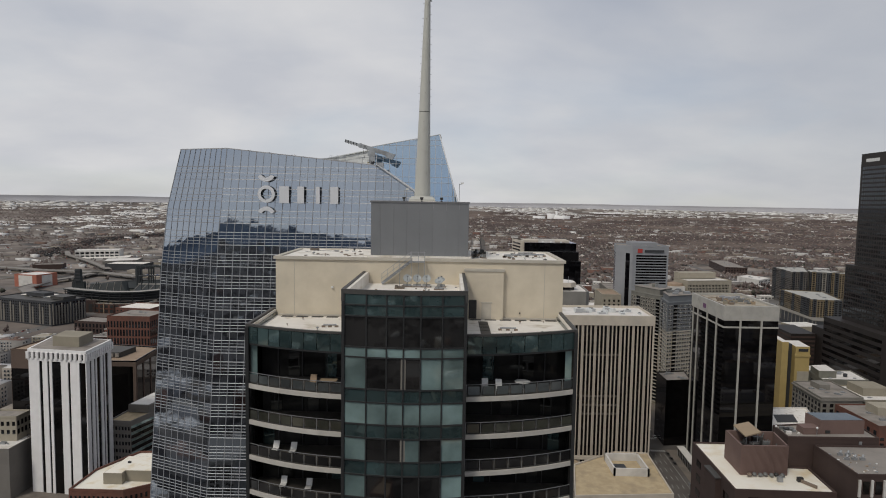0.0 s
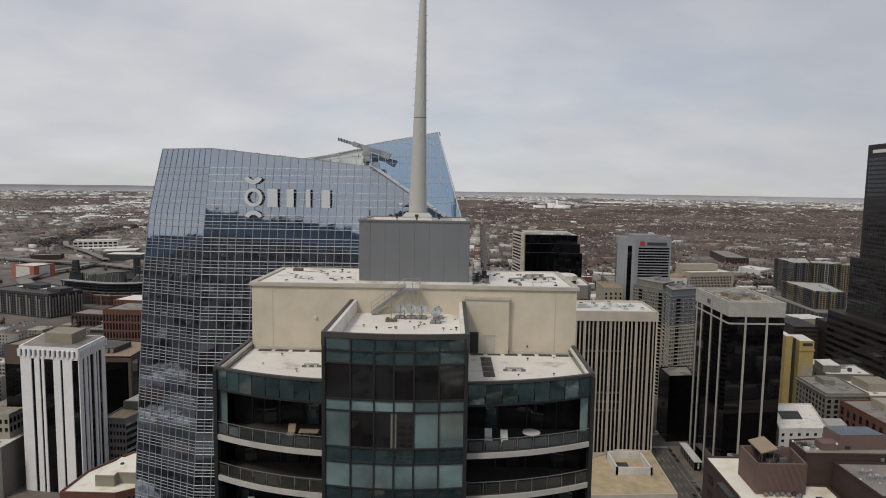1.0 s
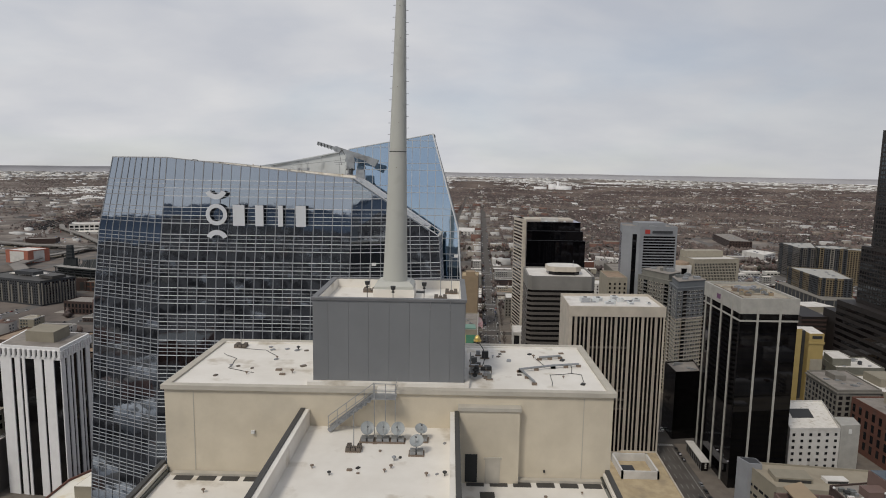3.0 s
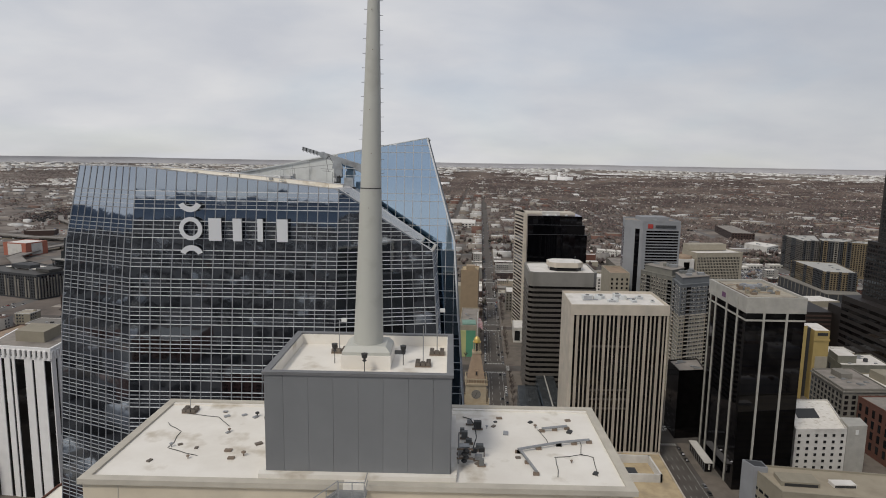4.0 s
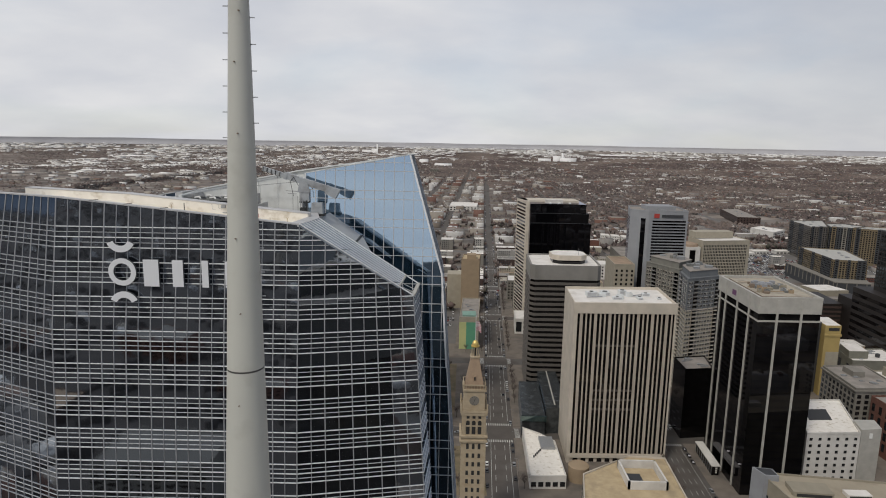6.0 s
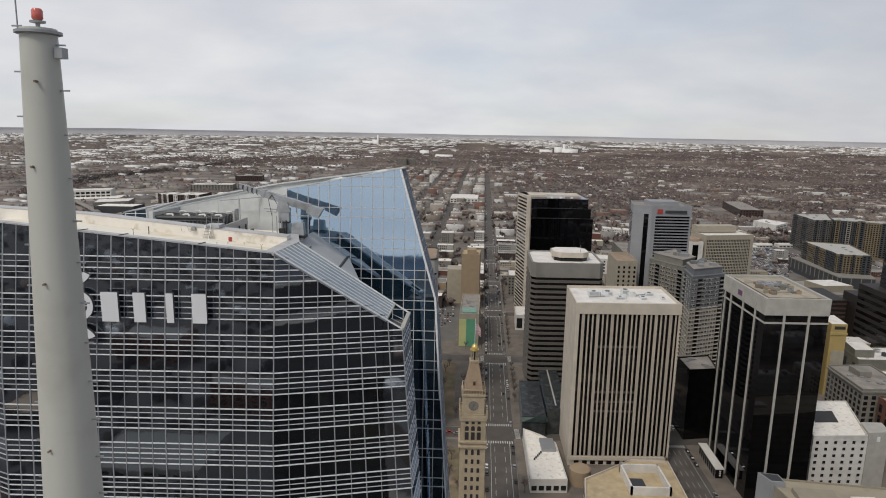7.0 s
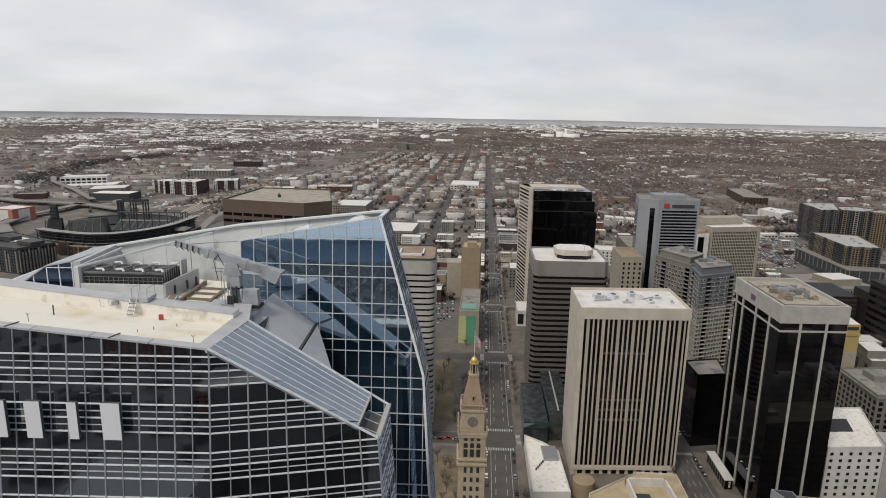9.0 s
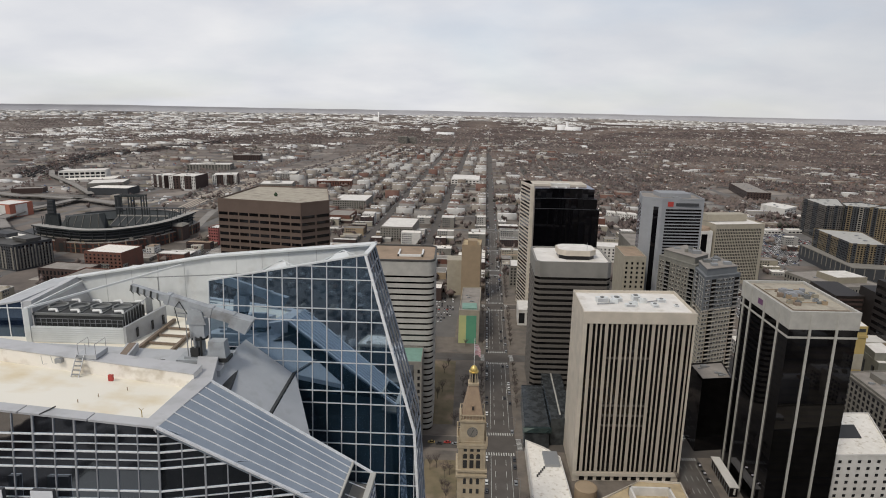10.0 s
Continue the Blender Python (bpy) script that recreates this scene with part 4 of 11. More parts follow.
    b.box(-5.5, 5.55, 6.8, 7.2, GREY_TOP - 0.18, GREY_TOP)
    b.box(-5.5, -5.1, -1.0, 6.8, GREY_TOP - 0.18, GREY_TOP)
    b.box(5.15, 5.55, -1.0, 6.8, GREY_TOP - 0.18, GREY_TOP)
    part("screen_coping", b, "grey_panel_edge", e)
    part("base_curb", Build().box(-5.75, 5.8, -1.75, -1.34, BOX_TOP - 0.14, BOX_TOP + 0.2).box(-5.8, -5.44, -1.34, 7.2, BOX_TOP - 0.14, BOX_TOP + 0.2).box(5.5, 5.85, -1.34, 7.2, BOX_TOP - 0.14, BOX_TOP + 0.2), "membrane", e)
    part("screen_roof", Build().box(-5.08, 5.13, -0.98, 6.78, 173.7, 173.9), "membrane", e, "stained white roof inside the screen")
    b = Build()
    b.box(-5.1, 5.15, -1.0, -0.94, 173.8, GREY_TOP - 0.1)
    b.box(-5.1, 5.15, 6.74, 6.8, 173.8, GREY_TOP - 0.1)
    b.box(-5.1, -5.04, -0.94, 6.74, 173.8, GREY_TOP - 0.1)
    b.box(5.09, 5.15, -0.94, 6.74, 173.8, GREY_TOP - 0.1)
    part("screen_lining", b, "membrane", e)
    # rear roof beyond the penthouse
    part("rear_roof", Build().prism([(-15.3, 9.4), (15.5, 9.4), (17.3, 18.6), (6.0, 21.4), (-6, 21.4), (-15.5, 18.6)], 161.0, 161.9), "grey_roof", e)
    b = Build()
    wall_run(b, [(18.0, 18.9), (6.2, 21.7), (-6.2, 21.7), (-16.0, 18.9)], 150.0, 163.0, 0.4)
    part("rear_parapet", b, "coping_dark", e)
    # outside stair from the bay roof up to the penthouse roof
    st = Build()
    st.bar((-3.9, -3.4, 165.75), (-0.75, -2.75, 168.2), 0.12, 0.28)
    st.bar((-3.9, -2.75, 165.75), (-0.75, -2.45, 168.2), 0.08, 0.28)
    for i in range(11):
        x, zz = -3.75 + i * 0.29, 165.9 + i * 0.215
        st.box(x - 0.13, x + 0.13, -3.4, -2.5, zz - 0.02, zz + 0.02)
    part("stair_flight", st, "galv", e)
    b = Build()
    b.box(-0.8, 0.75, -3.6, -2.35, 168.12, 168.2)
    part("stair_landing", b, "galv", e)
    b = Build()
    for y in (-3.45,):
        for h in (0.55, 1.05):
            b.bar((-3.95, y, 165.75 + h), (-0.75, y, 168.2 + h), 0.045, 0.045)
            b.bar((-0.75, y - 0.15, 168.2 + h), (0.75, y - 0.15, 168.2 + h), 0.045, 0.045)
        for i in range(6):
            x, zz = -3.9 + i * 0.62, 165.75 + i * 0.48
            b.bar((x, y, zz), (x, y, zz + 1.05), 0.04, 0.04, (0, 1, 0))
        for x in (-0.7, 0.05, 0.72):
            b.bar((x, y - 0.15, 165.6), (x, y - 0.15, 169.25), 0.05, 0.05, (0, 1, 0))
    for h in (0.55, 1.05):
        b.bar((0.75, -3.6, 168.2 + h), (0.75, -2.4, 168.2 + h), 0.045, 0.045)
    part("stair_rail", b, "galv", e)
    part("roof_gate", Build().box(-0.65, 0.65, -2.54, -1.94, BOX_TOP - 0.3, BOX_TOP + 0.06), "membrane", e)
    return e


mast_tower()


def spire():
    e = thing("spire", "tapered pale grey steel mast with a red beacon and climbing rungs", "spire", at=(0.08, 3.05, 173.9))
    cx, cy = 0.08, 3.05

    def raked(name, b, *a, **k):
        """A part of the shaft, which stands a hair out of plumb."""
        b.v = [(p[0] + 0.0130 * (p[2] - 175), p[1] + 0.02 * (p[2] - 175), p[2] + 0.009 * max(0.0, p[2] - 185)) for p in b.v]
        return part(name, b, *a, **k)
    b = Build()
    b.prism([(cx - 1.55, cy - 1.4), (cx + 1.55, cy - 1.4), (cx + 1.55, cy + 1.4), (cx - 1.55, cy + 1.4)], 173.85, 174.75)
    part("plinth", b, "membrane", e)
    b = Build()
    b.prism([(cx - 1.5, cy - 1.3), (cx + 1.5, cy - 1.3), (cx + 1.5, cy + 1.3), (cx - 1.5, cy + 1.3)], 174.75, 174.95)
    b.hull8([(cx - 1.5, cy - 1.3, 174.95), (cx + 1.5, cy - 1.3, 174.95), (cx + 1.5, cy + 1.3, 174.95), (cx - 1.5, cy + 1.3, 174.95)], [(cx - 1.2, cy - 1.05, 175.28), (cx + 1.2, cy - 1.05, 175.28), (cx + 1.2, cy + 1.05, 175.28), (cx - 1.2, cy + 1.05, 175.28)])
    raked("base_flare", b, "mast", e, smooth=False)
    raked("lower_shaft", Build().lathe([(0.95, 175.2), (0.86, 178.0), (0.66, 185.05)], cx, cy, 28), "mast", e, smooth=True)
    raked("joint", Build().lathe([(0.645, 185.04), (0.645, 185.12)], cx, cy, 28), "coping_dark", e)
    raked("upper_shaft", Build().lathe([(0.655, 185.12), (0.495, 191.4), (0.32, 198.2)], cx, cy, 28), "mast", e, smooth=True)
    raked("cap", Build().lathe([(0.335, 198.08), (0.41, 198.1), (0.41, 198.15), (0.1, 198.17)], cx, cy, 28), "galv", e)
    b = Build().rod((cx, cy, 198.18), (cx, cy, 198.32), 0.04)
    raked("beacon_stem", b, "galv", e)
    raked("beacon", Build().lathe([(0.075, 198.36), (0.1, 198.39), (0.1, 198.53), (0.075, 198.57)], cx, cy, 14), "beacon", e, "red glass obstruction beacon", smooth=True)
    raked("lightning_rod", Build().rod((cx - 0.4, cy, 198.1), (cx - 0.41, cy, 199.3), 0.014), "galv", e)
    for z, q in ((195.6, -0.05), (193.3, 0.04), (189.8, -0.08), (187.2, 0.06), (183.9, -0.03), (197.2, 0.12)):
        r = 0.655 - (z - 185.12) * 0.0246
        raked("bolt", Build().rod((cx + q, cy - r + 0.03, z), (cx + q, cy - r - 0.06, z), 0.025, n=6), "rust", e)
    raked("collar", Build().lathe([(0.085, 198.3), (0.14, 198.31), (0.14, 198.345), (0.085, 198.35)], cx, cy, 14), "galv", e)
    raked("junction_box", Build().box(cx + 0.335, cx + 0.49, cy - 0.1, cy + 0.1, 197.65, 197.85), "galv", e)
    z = 186.0
    b = Build()
    while z < 198:
        r = 0.655 - (z - 185.12) * 0.0246
        raked("rung", Build().bar((cx + r - 0.02, cy, z), (cx + r + 0.17, cy, z), 0.03, 0.03), "galv", e)
        raked("rung", Build().bar((cx - r - 0.17, cy, z + 0.35), (cx - r + 0.02, cy, z + 0.35), 0.03, 0.03), "galv", e)
        z += 0.85
    r0, r1 = 0.66 + 0.15, 0.335 + 0.15


spire()


def dish(x, y, z, r, tilt, azim, group):
    e = thing("satellite_dish", "grey parabolic satellite dish on a ballasted roof mount", "satellite dish", group, at=(x, y, z))
    m = Matrix.Translation((x, y, z + r + 0.45)) @ Matrix.Rotation(radians(azim), 4, "Z") @ Matrix.Rotation(radians(90 - tilt), 4, "X")
    b = Build()
    n, rings = 18, 5
    for k in range(rings + 1):
        rr = r * k / rings
        b.v += [tuple(m @ Vector((rr * math.cos(2 * math.pi * i / n), rr * math.sin(2 * math.pi * i / n), 0.28 * r * (k / rings) ** 2 - 0.1))) for i in range(n)]
        b.v += [tuple(m @ Vector((rr * math.cos(2 * math.pi * i / n), rr * math.sin(2 * math.pi * i / n), 0.28 * r * (k / rings) ** 2 - 0.14))) for i in range(n)]
    for k in range(rings):
        for i in range(n):
            j = (i + 1) % n
            a, c = 2 * k * n, 2 * (k + 1) * n
            b.f += [(a + i, a + j, c + j, c + i), (a + n + j, a + n + i, c + n + i, c + n + j)]
    k = 2 * rings * n
    b.f += [(k + i, k + (i + 1) % n, k + n + (i + 1) % n, k + n + i) for i in range(n)]
    part("reflector", b, "dish", e, smooth=True)
    feed = m @ Vector((0, 0, r * 0.9))
    part("feed_arm", Build().rod(m @ Vector((0, -r * 0.9, 0.1)), feed, 0.025).rod(m @ Vector((0, r * 0.9, 0.1)), feed, 0.02), "galv", e)
    part("feed_horn", Build().rod(feed, m @ Vector((0, 0, r * 0.7)), 0.06), "dark", e)
    part("post", Build().rod((x, y, z + 0.1), (x, y, z + r + 0.42), 0.05), "galv", e)
    part("mount_frame", Build().box(x - 0.5, x + 0.5, y - 0.4, y + 0.4, z, z + 0.09), "rust", e)
    part("ballast", Build().box(x - 0.42, x - 0.05, y - 0.32, y + 0.32, z + 0.09, z + 0.28).box(x + 0.05, x + 0.42, y - 0.32, y + 0.32, z + 0.09, z + 0.28), "galv", e)


for dx in (-1.05, 0.0, 1.0):
    dish(dx, -4.6, 165.62, 0.46, 35, 12 if dx < 0.5 else -6, "dishes on the bay roof")
dish(2.55, -4.4, 165.62, 0.42, 62, 25, "dishes on the bay roof")
dish(2.35, -6.4, 165.62, 0.46, 58, -12, "dishes on the bay roof")


def pole_mount(x, y, z, h, head=False, label="thin roof antenna pole on a ballasted sled"):
    e = thing("antenna", label, "antenna", "roof antennas", at=(x, y, z))
    part("pole", Build().rod((x, y, z), (x, y, z + h), 0.03), "galv", e)
    part("sled", Build().box(x - 0.5, x + 0.5, y - 0.4, y + 0.4, z, z + 0.1), "rust", e)
    for dx in (-0.34, 0.0, 0.34):
        for dy in (-0.24, 0.24):
            if dx == 0.0 and dy > 0:
                continue
            b = Build().box(x + dx - 0.14, x + dx + 0.14, y + dy - 0.19, y + dy - 0.13, z + 0.1, z + 0.3).box(x + dx - 0.14, x + dx + 0.14, y + dy + 0.13, y + dy + 0.19, z + 0.1, z + 0.3)
            b.box(x + dx - 0.14, x + dx - 0.09, y + dy - 0.13, y + dy + 0.13, z + 0.1, z + 0.3).box(x + dx + 0.09, x + dx + 0.14, y + dy - 0.13, y + dy + 0.13, z + 0.1, z + 0.3)
            b.box(x + dx - 0.03, x + dx + 0.03, y + dy - 0.13, y + dy + 0.13, z + 0.1, z + 0.3)
            part("ballast", b, "pavement", e, "hollow concrete ballast block")
    if head:
        part("bracket", Build().bar((x, y, z + h - 0.12), (x + 0.3, y, z + h - 0.05), 0.04, 0.04), "galv", e)
        part("camera_box", Build().box(x + 0.16, x + 0.5, y - 0.16, y + 0.1, z + h - 0.06, z + h + 0.14), "white_paint", e, "white weatherproof housing")


pole_mount(-1.75, -6.0, 165.62, 2.6)
pole_mount(-2.15, 5.05, 173.9, 2.2, True)
pole_mount(3.62, 2.6, 173.9, 2.6)
pole_mount(4.45, 5.0, 173.9, 3.0, True)
e = thing("walk_mat", "dark rubber walk mat lying on the white membrane", "mat", at=(1.9, 5.2, 173.9))
part("mat", Build().box(1.55, 2.3, 4.8, 5.6, 173.9, 173.93), "dark", e)
pole_mount(-13.6, 7.6, BOX_TOP - 0.12, 1.3)


def roof_vent(x, y, z, s=1.0, mat="dark"):
    e = Build()
    e.rod((x, y, z), (x, y, z + 0.28 * s), 0.06 * s)
    e.lathe([(0.05 * s, z + 0.28 * s), (0.2 * s, z + 0.31 * s), (0.22 * s, z + 0.42 * s), (0.08 * s, z + 0.5 * s)], x, y, 10)
    e.ob("roof_vent", mat, label="small dark mushroom vent on a white roof", category="roof vent", group="roof vents")


def spotlight(x, y, z):
    e = thing("spotlight", "black cup-shaped floodlight on a short post", "floodlight", "mast floodlights", at=(x, y, z))
    part("post", Build().rod((x, y, z), (x, y, z + 0.85), 0.025), "dark", e)
    part("bracket", Build().lathe([(0.08, z + 0.78), (0.14, z + 0.85), (0.05, z + 0.92)], x, y, 10), "dark", e)
    part("lamp_head", Build().lathe([(0.08, z + 0.95), (0.17, z + 1.05), (0.2, z + 1.28)], x, y, 12), "dark", e)


for p in ((0.12, 0.85), (-2.05, 2.75), (2.35, 2.6)):
    spotlight(p[0], p[1], 173.9)
rv = random.Random(11)
for x, y, z in ((-3.9, -8.6, 165.62), (1.0, -7.4, 165.62), (0.9, -8.4, 165.62), (0.55, -8.9, 165.62), (3.1, -9.3, 165.62), (4.2, -9.2, 165.62), (-2.7, -9.4, 165.62),
                (-13.0, -8.0, 161.9), (-12.1, -5.0, 161.9), (-9.5, -10.0, 161.9), (-8.0, -4.5, 161.9), (11.0, -5.0, 161.9), (13.6, -4.2, 161.9), (9.6, -10.0, 161.9), (12.7, -9.6, 161.9),
                (-12.5, 2.0, 168.33), (-9.6, 4.4, 168.33), (-7.5, 1.0, 168.33), (8.0, 5.8, 168.33), (11.4, 6.0, 168.33), (13.0, 1.0, 168.33), (-10.8, 0.5, 168.33), (-8.5, 7.0, 168.33)):
    roof_vent(x, y, z, rv.uniform(0.4, 0.72), rv.choice(["dark", "galv", "rust"]))


def pipe_run(pts, z, r=0.09, label="grey roof pipe run on sleepers"):
    e = thing("roof_pipe", label, "pipe", "roof pipes", at=(*pts[0], z))
    b = Build()
    for a, c in zip(pts, pts[1:]):
        b.rod((*a, z + 0.25), (*c, z + 0.25), r)
    part("pipe", b, "galv", e)
    for a, c in zip(pts, pts[1:]):
        n = max(2, int(math.dist(a, c) / 1.2))
        for i in range(n + 1):
            x, y = lerp(a, c, i / n)
            part("sleeper", Build().box(x - 0.18, x + 0.18, y - 0.1, y + 0.1, z, z + 0.17), "rust", e)


pipe_run([(9.8, 2.2), (12.6, 3.3), (14.7, 3.8)], BOX_TOP - 0.12)
pipe_run([(11.8, 5.4), (13.6, 5.9)], BOX_TOP - 0.12)
pipe_run([(10.6, -0.6), (9.9, 2.2)], BOX_TOP - 0.12)
# conduit and a bank of floodlights beside the grey mast house
e = thing("floodlight_bank", "black floodlights with loose cable on the penthouse roof", "floodlight", at=(6.9, 1.5, BOX_TOP - 0.12))
part("frame", Build().bar((6.3, 1.2, BOX_TOP + 0.3), (7.6, 1.6, BOX_TOP + 0.3), 0.06, 0.06).bar((6.3, 1.2, BOX_TOP - 0.12), (6.3, 1.2, BOX_TOP + 0.32), 0.06, 0.06, (0, 1, 0)).bar((7.6, 1.6, BOX_TOP - 0.12), (7.6, 1.6, BOX_TOP + 0.32), 0.06, 0.06, (0, 1, 0)), "rust", e)
for i in range(3):
    part("lamp_head", Build().hull8([(6.25 + i * 0.5, 1.0 + i * 0.15, BOX_TOP + 0.3), (6.6 + i * 0.5, 1.0 + i * 0.15, BOX_TOP + 0.3), (6.55 + i * 0.5, 1.25 + i * 0.15, BOX_TOP + 0.34), (6.3 + i * 0.5, 1.25 + i * 0.15, BOX_TOP + 0.34)], [(6.25 + i * 0.5, 0.95 + i * 0.15, BOX_TOP + 0.6), (6.6 + i * 0.5, 0.95 + i * 0.15, BOX_TOP + 0.6), (6.55 + i * 0.5, 1.25 + i * 0.15, BOX_TOP + 0.56), (6.3 + i * 0.5, 1.25 + i * 0.15, BOX_TOP + 0.56)]), "dark", e)
b = Build()
for p, q in zip([(6.2, 2.4, 170.6), (6.7, 2.3, 170.5), (7.0, 2.2, 170.1), (7.1, 2.0, 169.4), (6.9, 1.8, 168.8), (7.0, 1.4, BOX_TOP + 0.3)], [(6.7, 2.3, 170.5), (7.0, 2.2, 170.1), (7.1, 2.0, 169.4), (6.9, 1.8, 168.8), (7.0, 1.4, BOX_TOP + 0.3), (7.0, 1.3, BOX_TOP + 0.3)]):
    b.rod(p, q, 0.035, n=5)
part("cable", b, "dark", e)
pipe_run([(-9.2, -8.5), (-7.9, -8.4)], 161.9)
pipe_run([(8.6, -8.5), (10.2, -8.5)], 161.9)


def pump_rack(x, y, z):
    e = thing("valve_rack", "dark valve and hose rack standing on the white roof", "valve rack", at=(x, y, z))
    part("post", Build().rod((x, y, z), (x, y, z + 2.0), 0.05), "galv", e)
    part("frame", Build().box(x - 0.1, x + 0.9, y - 0.05, y + 0.05, z + 0.9, z + 1.0).box(x - 0.1, x + 0.9, y - 0.05, y + 0.05, z + 0.3, z + 0.4), "rust", e)
    for i in range(4):
        part("valve", Build().lathe([(0.12, z + 0.2 + 0.22 * i), (0.2, z + 0.3 + 0.22 * i), (0.1, z + 0.42 + 0.22 * i)], x + 0.35 + 0.12 * (i % 2), y - 0.2, 9), "dark", e)


pump_rack(5.95, 0.6, BOX_TOP - 0.12)
rq = random.Random(52)
for i in range(9):
    x, y, w = rq.uniform(6.1, 7.4), 0.3 + 0.75 * i, rq.uniform(0.14, 0.36)
    e = thing("roof_box", "small dark equipment box on a sleeper beside the mast house", "roof box", "roof boxes", at=(x, y, BOX_TOP - 0.12))
    part("sleeper", Build().box(x - w - 0.1, x + w + 0.1, y - 0.1, y + 0.1, BOX_TOP - 0.12, BOX_TOP - 0.02), "rust", e)
    part("casing", Build().box(x - w, x + w, y - w * 0.7, y + w * 0.7, BOX_TOP - 0.02, BOX_TOP + 0.1 + w * rq.uniform(0.6, 2.0)), rq.choice(("dark", "galv", "dark", "cooling")), e)


def loose_cable(pts, z):
    e = thing("roof_cable", "thin dark cable lying over the white membrane", "cable", "roof cables", at=(*pts[0], z))
    b = Build()
    for a, c in zip(pts, pts[1:]):
        n = max(2, int(math.dist(a, c) / 0.7))
        q = [(lerp(a, c, i / n)[0] + rq.uniform(-0.09, 0.09), lerp(a, c, i / n)[1] + rq.uniform(-0.09, 0.09)) for i in range(n + 1)]
        for u, v in zip(q, q[1:]):
            b.rod((*u, z + 0.03), (*v, z + 0.03), 0.022, n=5)
    part("cable", b, "dark", e)


loose_cable([(11.9, -0.8), (12.1, 1.6), (13.9, 2.1), (14.2, 4.2)], BOX_TOP - 0.12)
loose_cable([(12.0, 3.4), (11.6, 5.6), (13.8, 6.4)], BOX_TOP - 0.12)
loose_cable([(14.2, -0.6), (14.6, 1.7), (13.9, 2.1)], BOX_TOP - 0.12)
loose_cable([(-14.4, 5.6), (-12.8, 4.2), (-12.6, 1.8), (-10.4, 0.9)], BOX_TOP - 0.12)
loose_cable([(-13.9, 7.2), (-11.2, 6.7), (-9.9, 5.2)], BOX_TOP - 0.12)


def lounge_chair(x, y, z, m):
    e = thing("lounge_chair", "pale slatted balcony lounge chair", "chair", "balcony chairs", at=(x, y, z))
    part("seat", Build().box(x - 0.3, x + 0.3, y - 0.5, y + 0.2, z + 0.3, z + 0.38), m, e)
    part("backrest", Build().hull8([(x - 0.3, y + 0.15, z + 0.36), (x + 0.3, y + 0.15, z + 0.36), (x + 0.3, y + 0.2, z + 0.34), (x - 0.3, y + 0.2, z + 0.34)],
                                   [(x - 0.3, y + 0.5, z + 0.95), (x + 0.3, y + 0.5, z + 0.95), (x + 0.3, y + 0.55, z + 0.93), (x - 0.3, y + 0.55, z + 0.93)]), m, e)
    for sx in (-0.26, 0.26):
        for sy in (-0.45, 0.12):
            part("leg", Build().box(x + sx - 0.03, x + sx + 0.03, y + sy - 0.03, y + sy + 0.03, z, z + 0.3), "galv", e)


for x, y, zs, m in ((-13.4, -11.0, SLABS[2], "white_paint"), (-11.6, -11.3, SLABS[2], "white_paint"), (7.0, -12.2, SLABS[0], "white_paint"), (8.3, -12.4, SLABS[0], "white_paint"),
                    (-9.5, -12.0, SLABS[0], "terra_roof"), (-12.6, -11.2, SLABS[3], "white_paint"), (-10.0, -11.6, SLABS[3], "white_paint")):
    lounge_chair(x, y, zs, m)


def round_table(x, y, z, m):
    e = thing("patio_table", "round white patio table on a balcony", "table", at=(x, y, z))
    part("tabletop", Build().lathe([(0.75, z + 0.7), (0.75, z + 0.74)], x, y, 20), m, e)
    part("pedestal", Build().lathe([(0.3, z), (0.05, z + 0.06), (0.05, z + 0.7)], x, y, 12), "galv", e)


round_table(10.6, -11.8, SLABS[0], "white_paint")
b = thing("picnic_bench", "brown wooden bench table on a balcony", "bench", at=(-7.9, -12.3, SLABS[0]))
part("tabletop", Build().box(-8.7, -7.1, -12.8, -12.0, SLABS[0] + 0.66, SLABS[0] + 0.72), "tan_wall", b)
for x in (-8.5, -7.3):
    part("leg", Build().box(x - 0.05, x + 0.05, -12.7, -12.1, SLABS[0], SLABS[0] + 0.66), "dark", b)


def paver(x, y, z, turn, s):
    c, n = math.cos(radians(turn)), math.sin(radians(turn))
    b = Build()
    q = [(x + s * (u * c - v * n), y + s * (u * n + v * c)) for u, v in ((-0.3, -0.2), (0.3, -0.2), (0.3, 0.2), (-0.3, 0.2))]
    b.prism(q, z, z + 0.08 * s + 0.04)
    b.ob("roof_paver", rv.choice(("rust", "pavement", "dark", "galv")), label="small loose paver lying on the white roof", category="paver", group="loose roof pavers")


for i in range(13):
    paver(rv.uniform(-14, -6.5), rv.choice((rv.uniform(6.6, 7.8), rv.uniform(0.0, 7.0))), BOX_TOP - 0.12, rv.uniform(0, 90), rv.uniform(0.45, 1.0))
for i in range(10):
    paver(rv.uniform(6.4, 14.5), rv.uniform(-0.5, 7.5), BOX_TOP - 0.12, rv.uniform(0, 90), rv.uniform(0.4, 0.9))
for i in range(8):
    paver(rv.uniform(-4.2, 4.2), rv.uniform(-9.2, -4.2), 165.62, rv.uniform(0, 90), rv.uniform(0.3, 0.55))


# ---- the faceted glass office tower ----
def edge(*pts):
    """A tower edge as plan points by height: (z, x, y) from the top down."""
    zs = [p[0] for p in pts][::-1]
    xs = [p[1] for p in pts][::-1]
    ys = [p[2] for p in pts][::-1]
    return lambda z: (float(np.interp(z, zs, xs)), float(np.interp(z, zs, ys)))


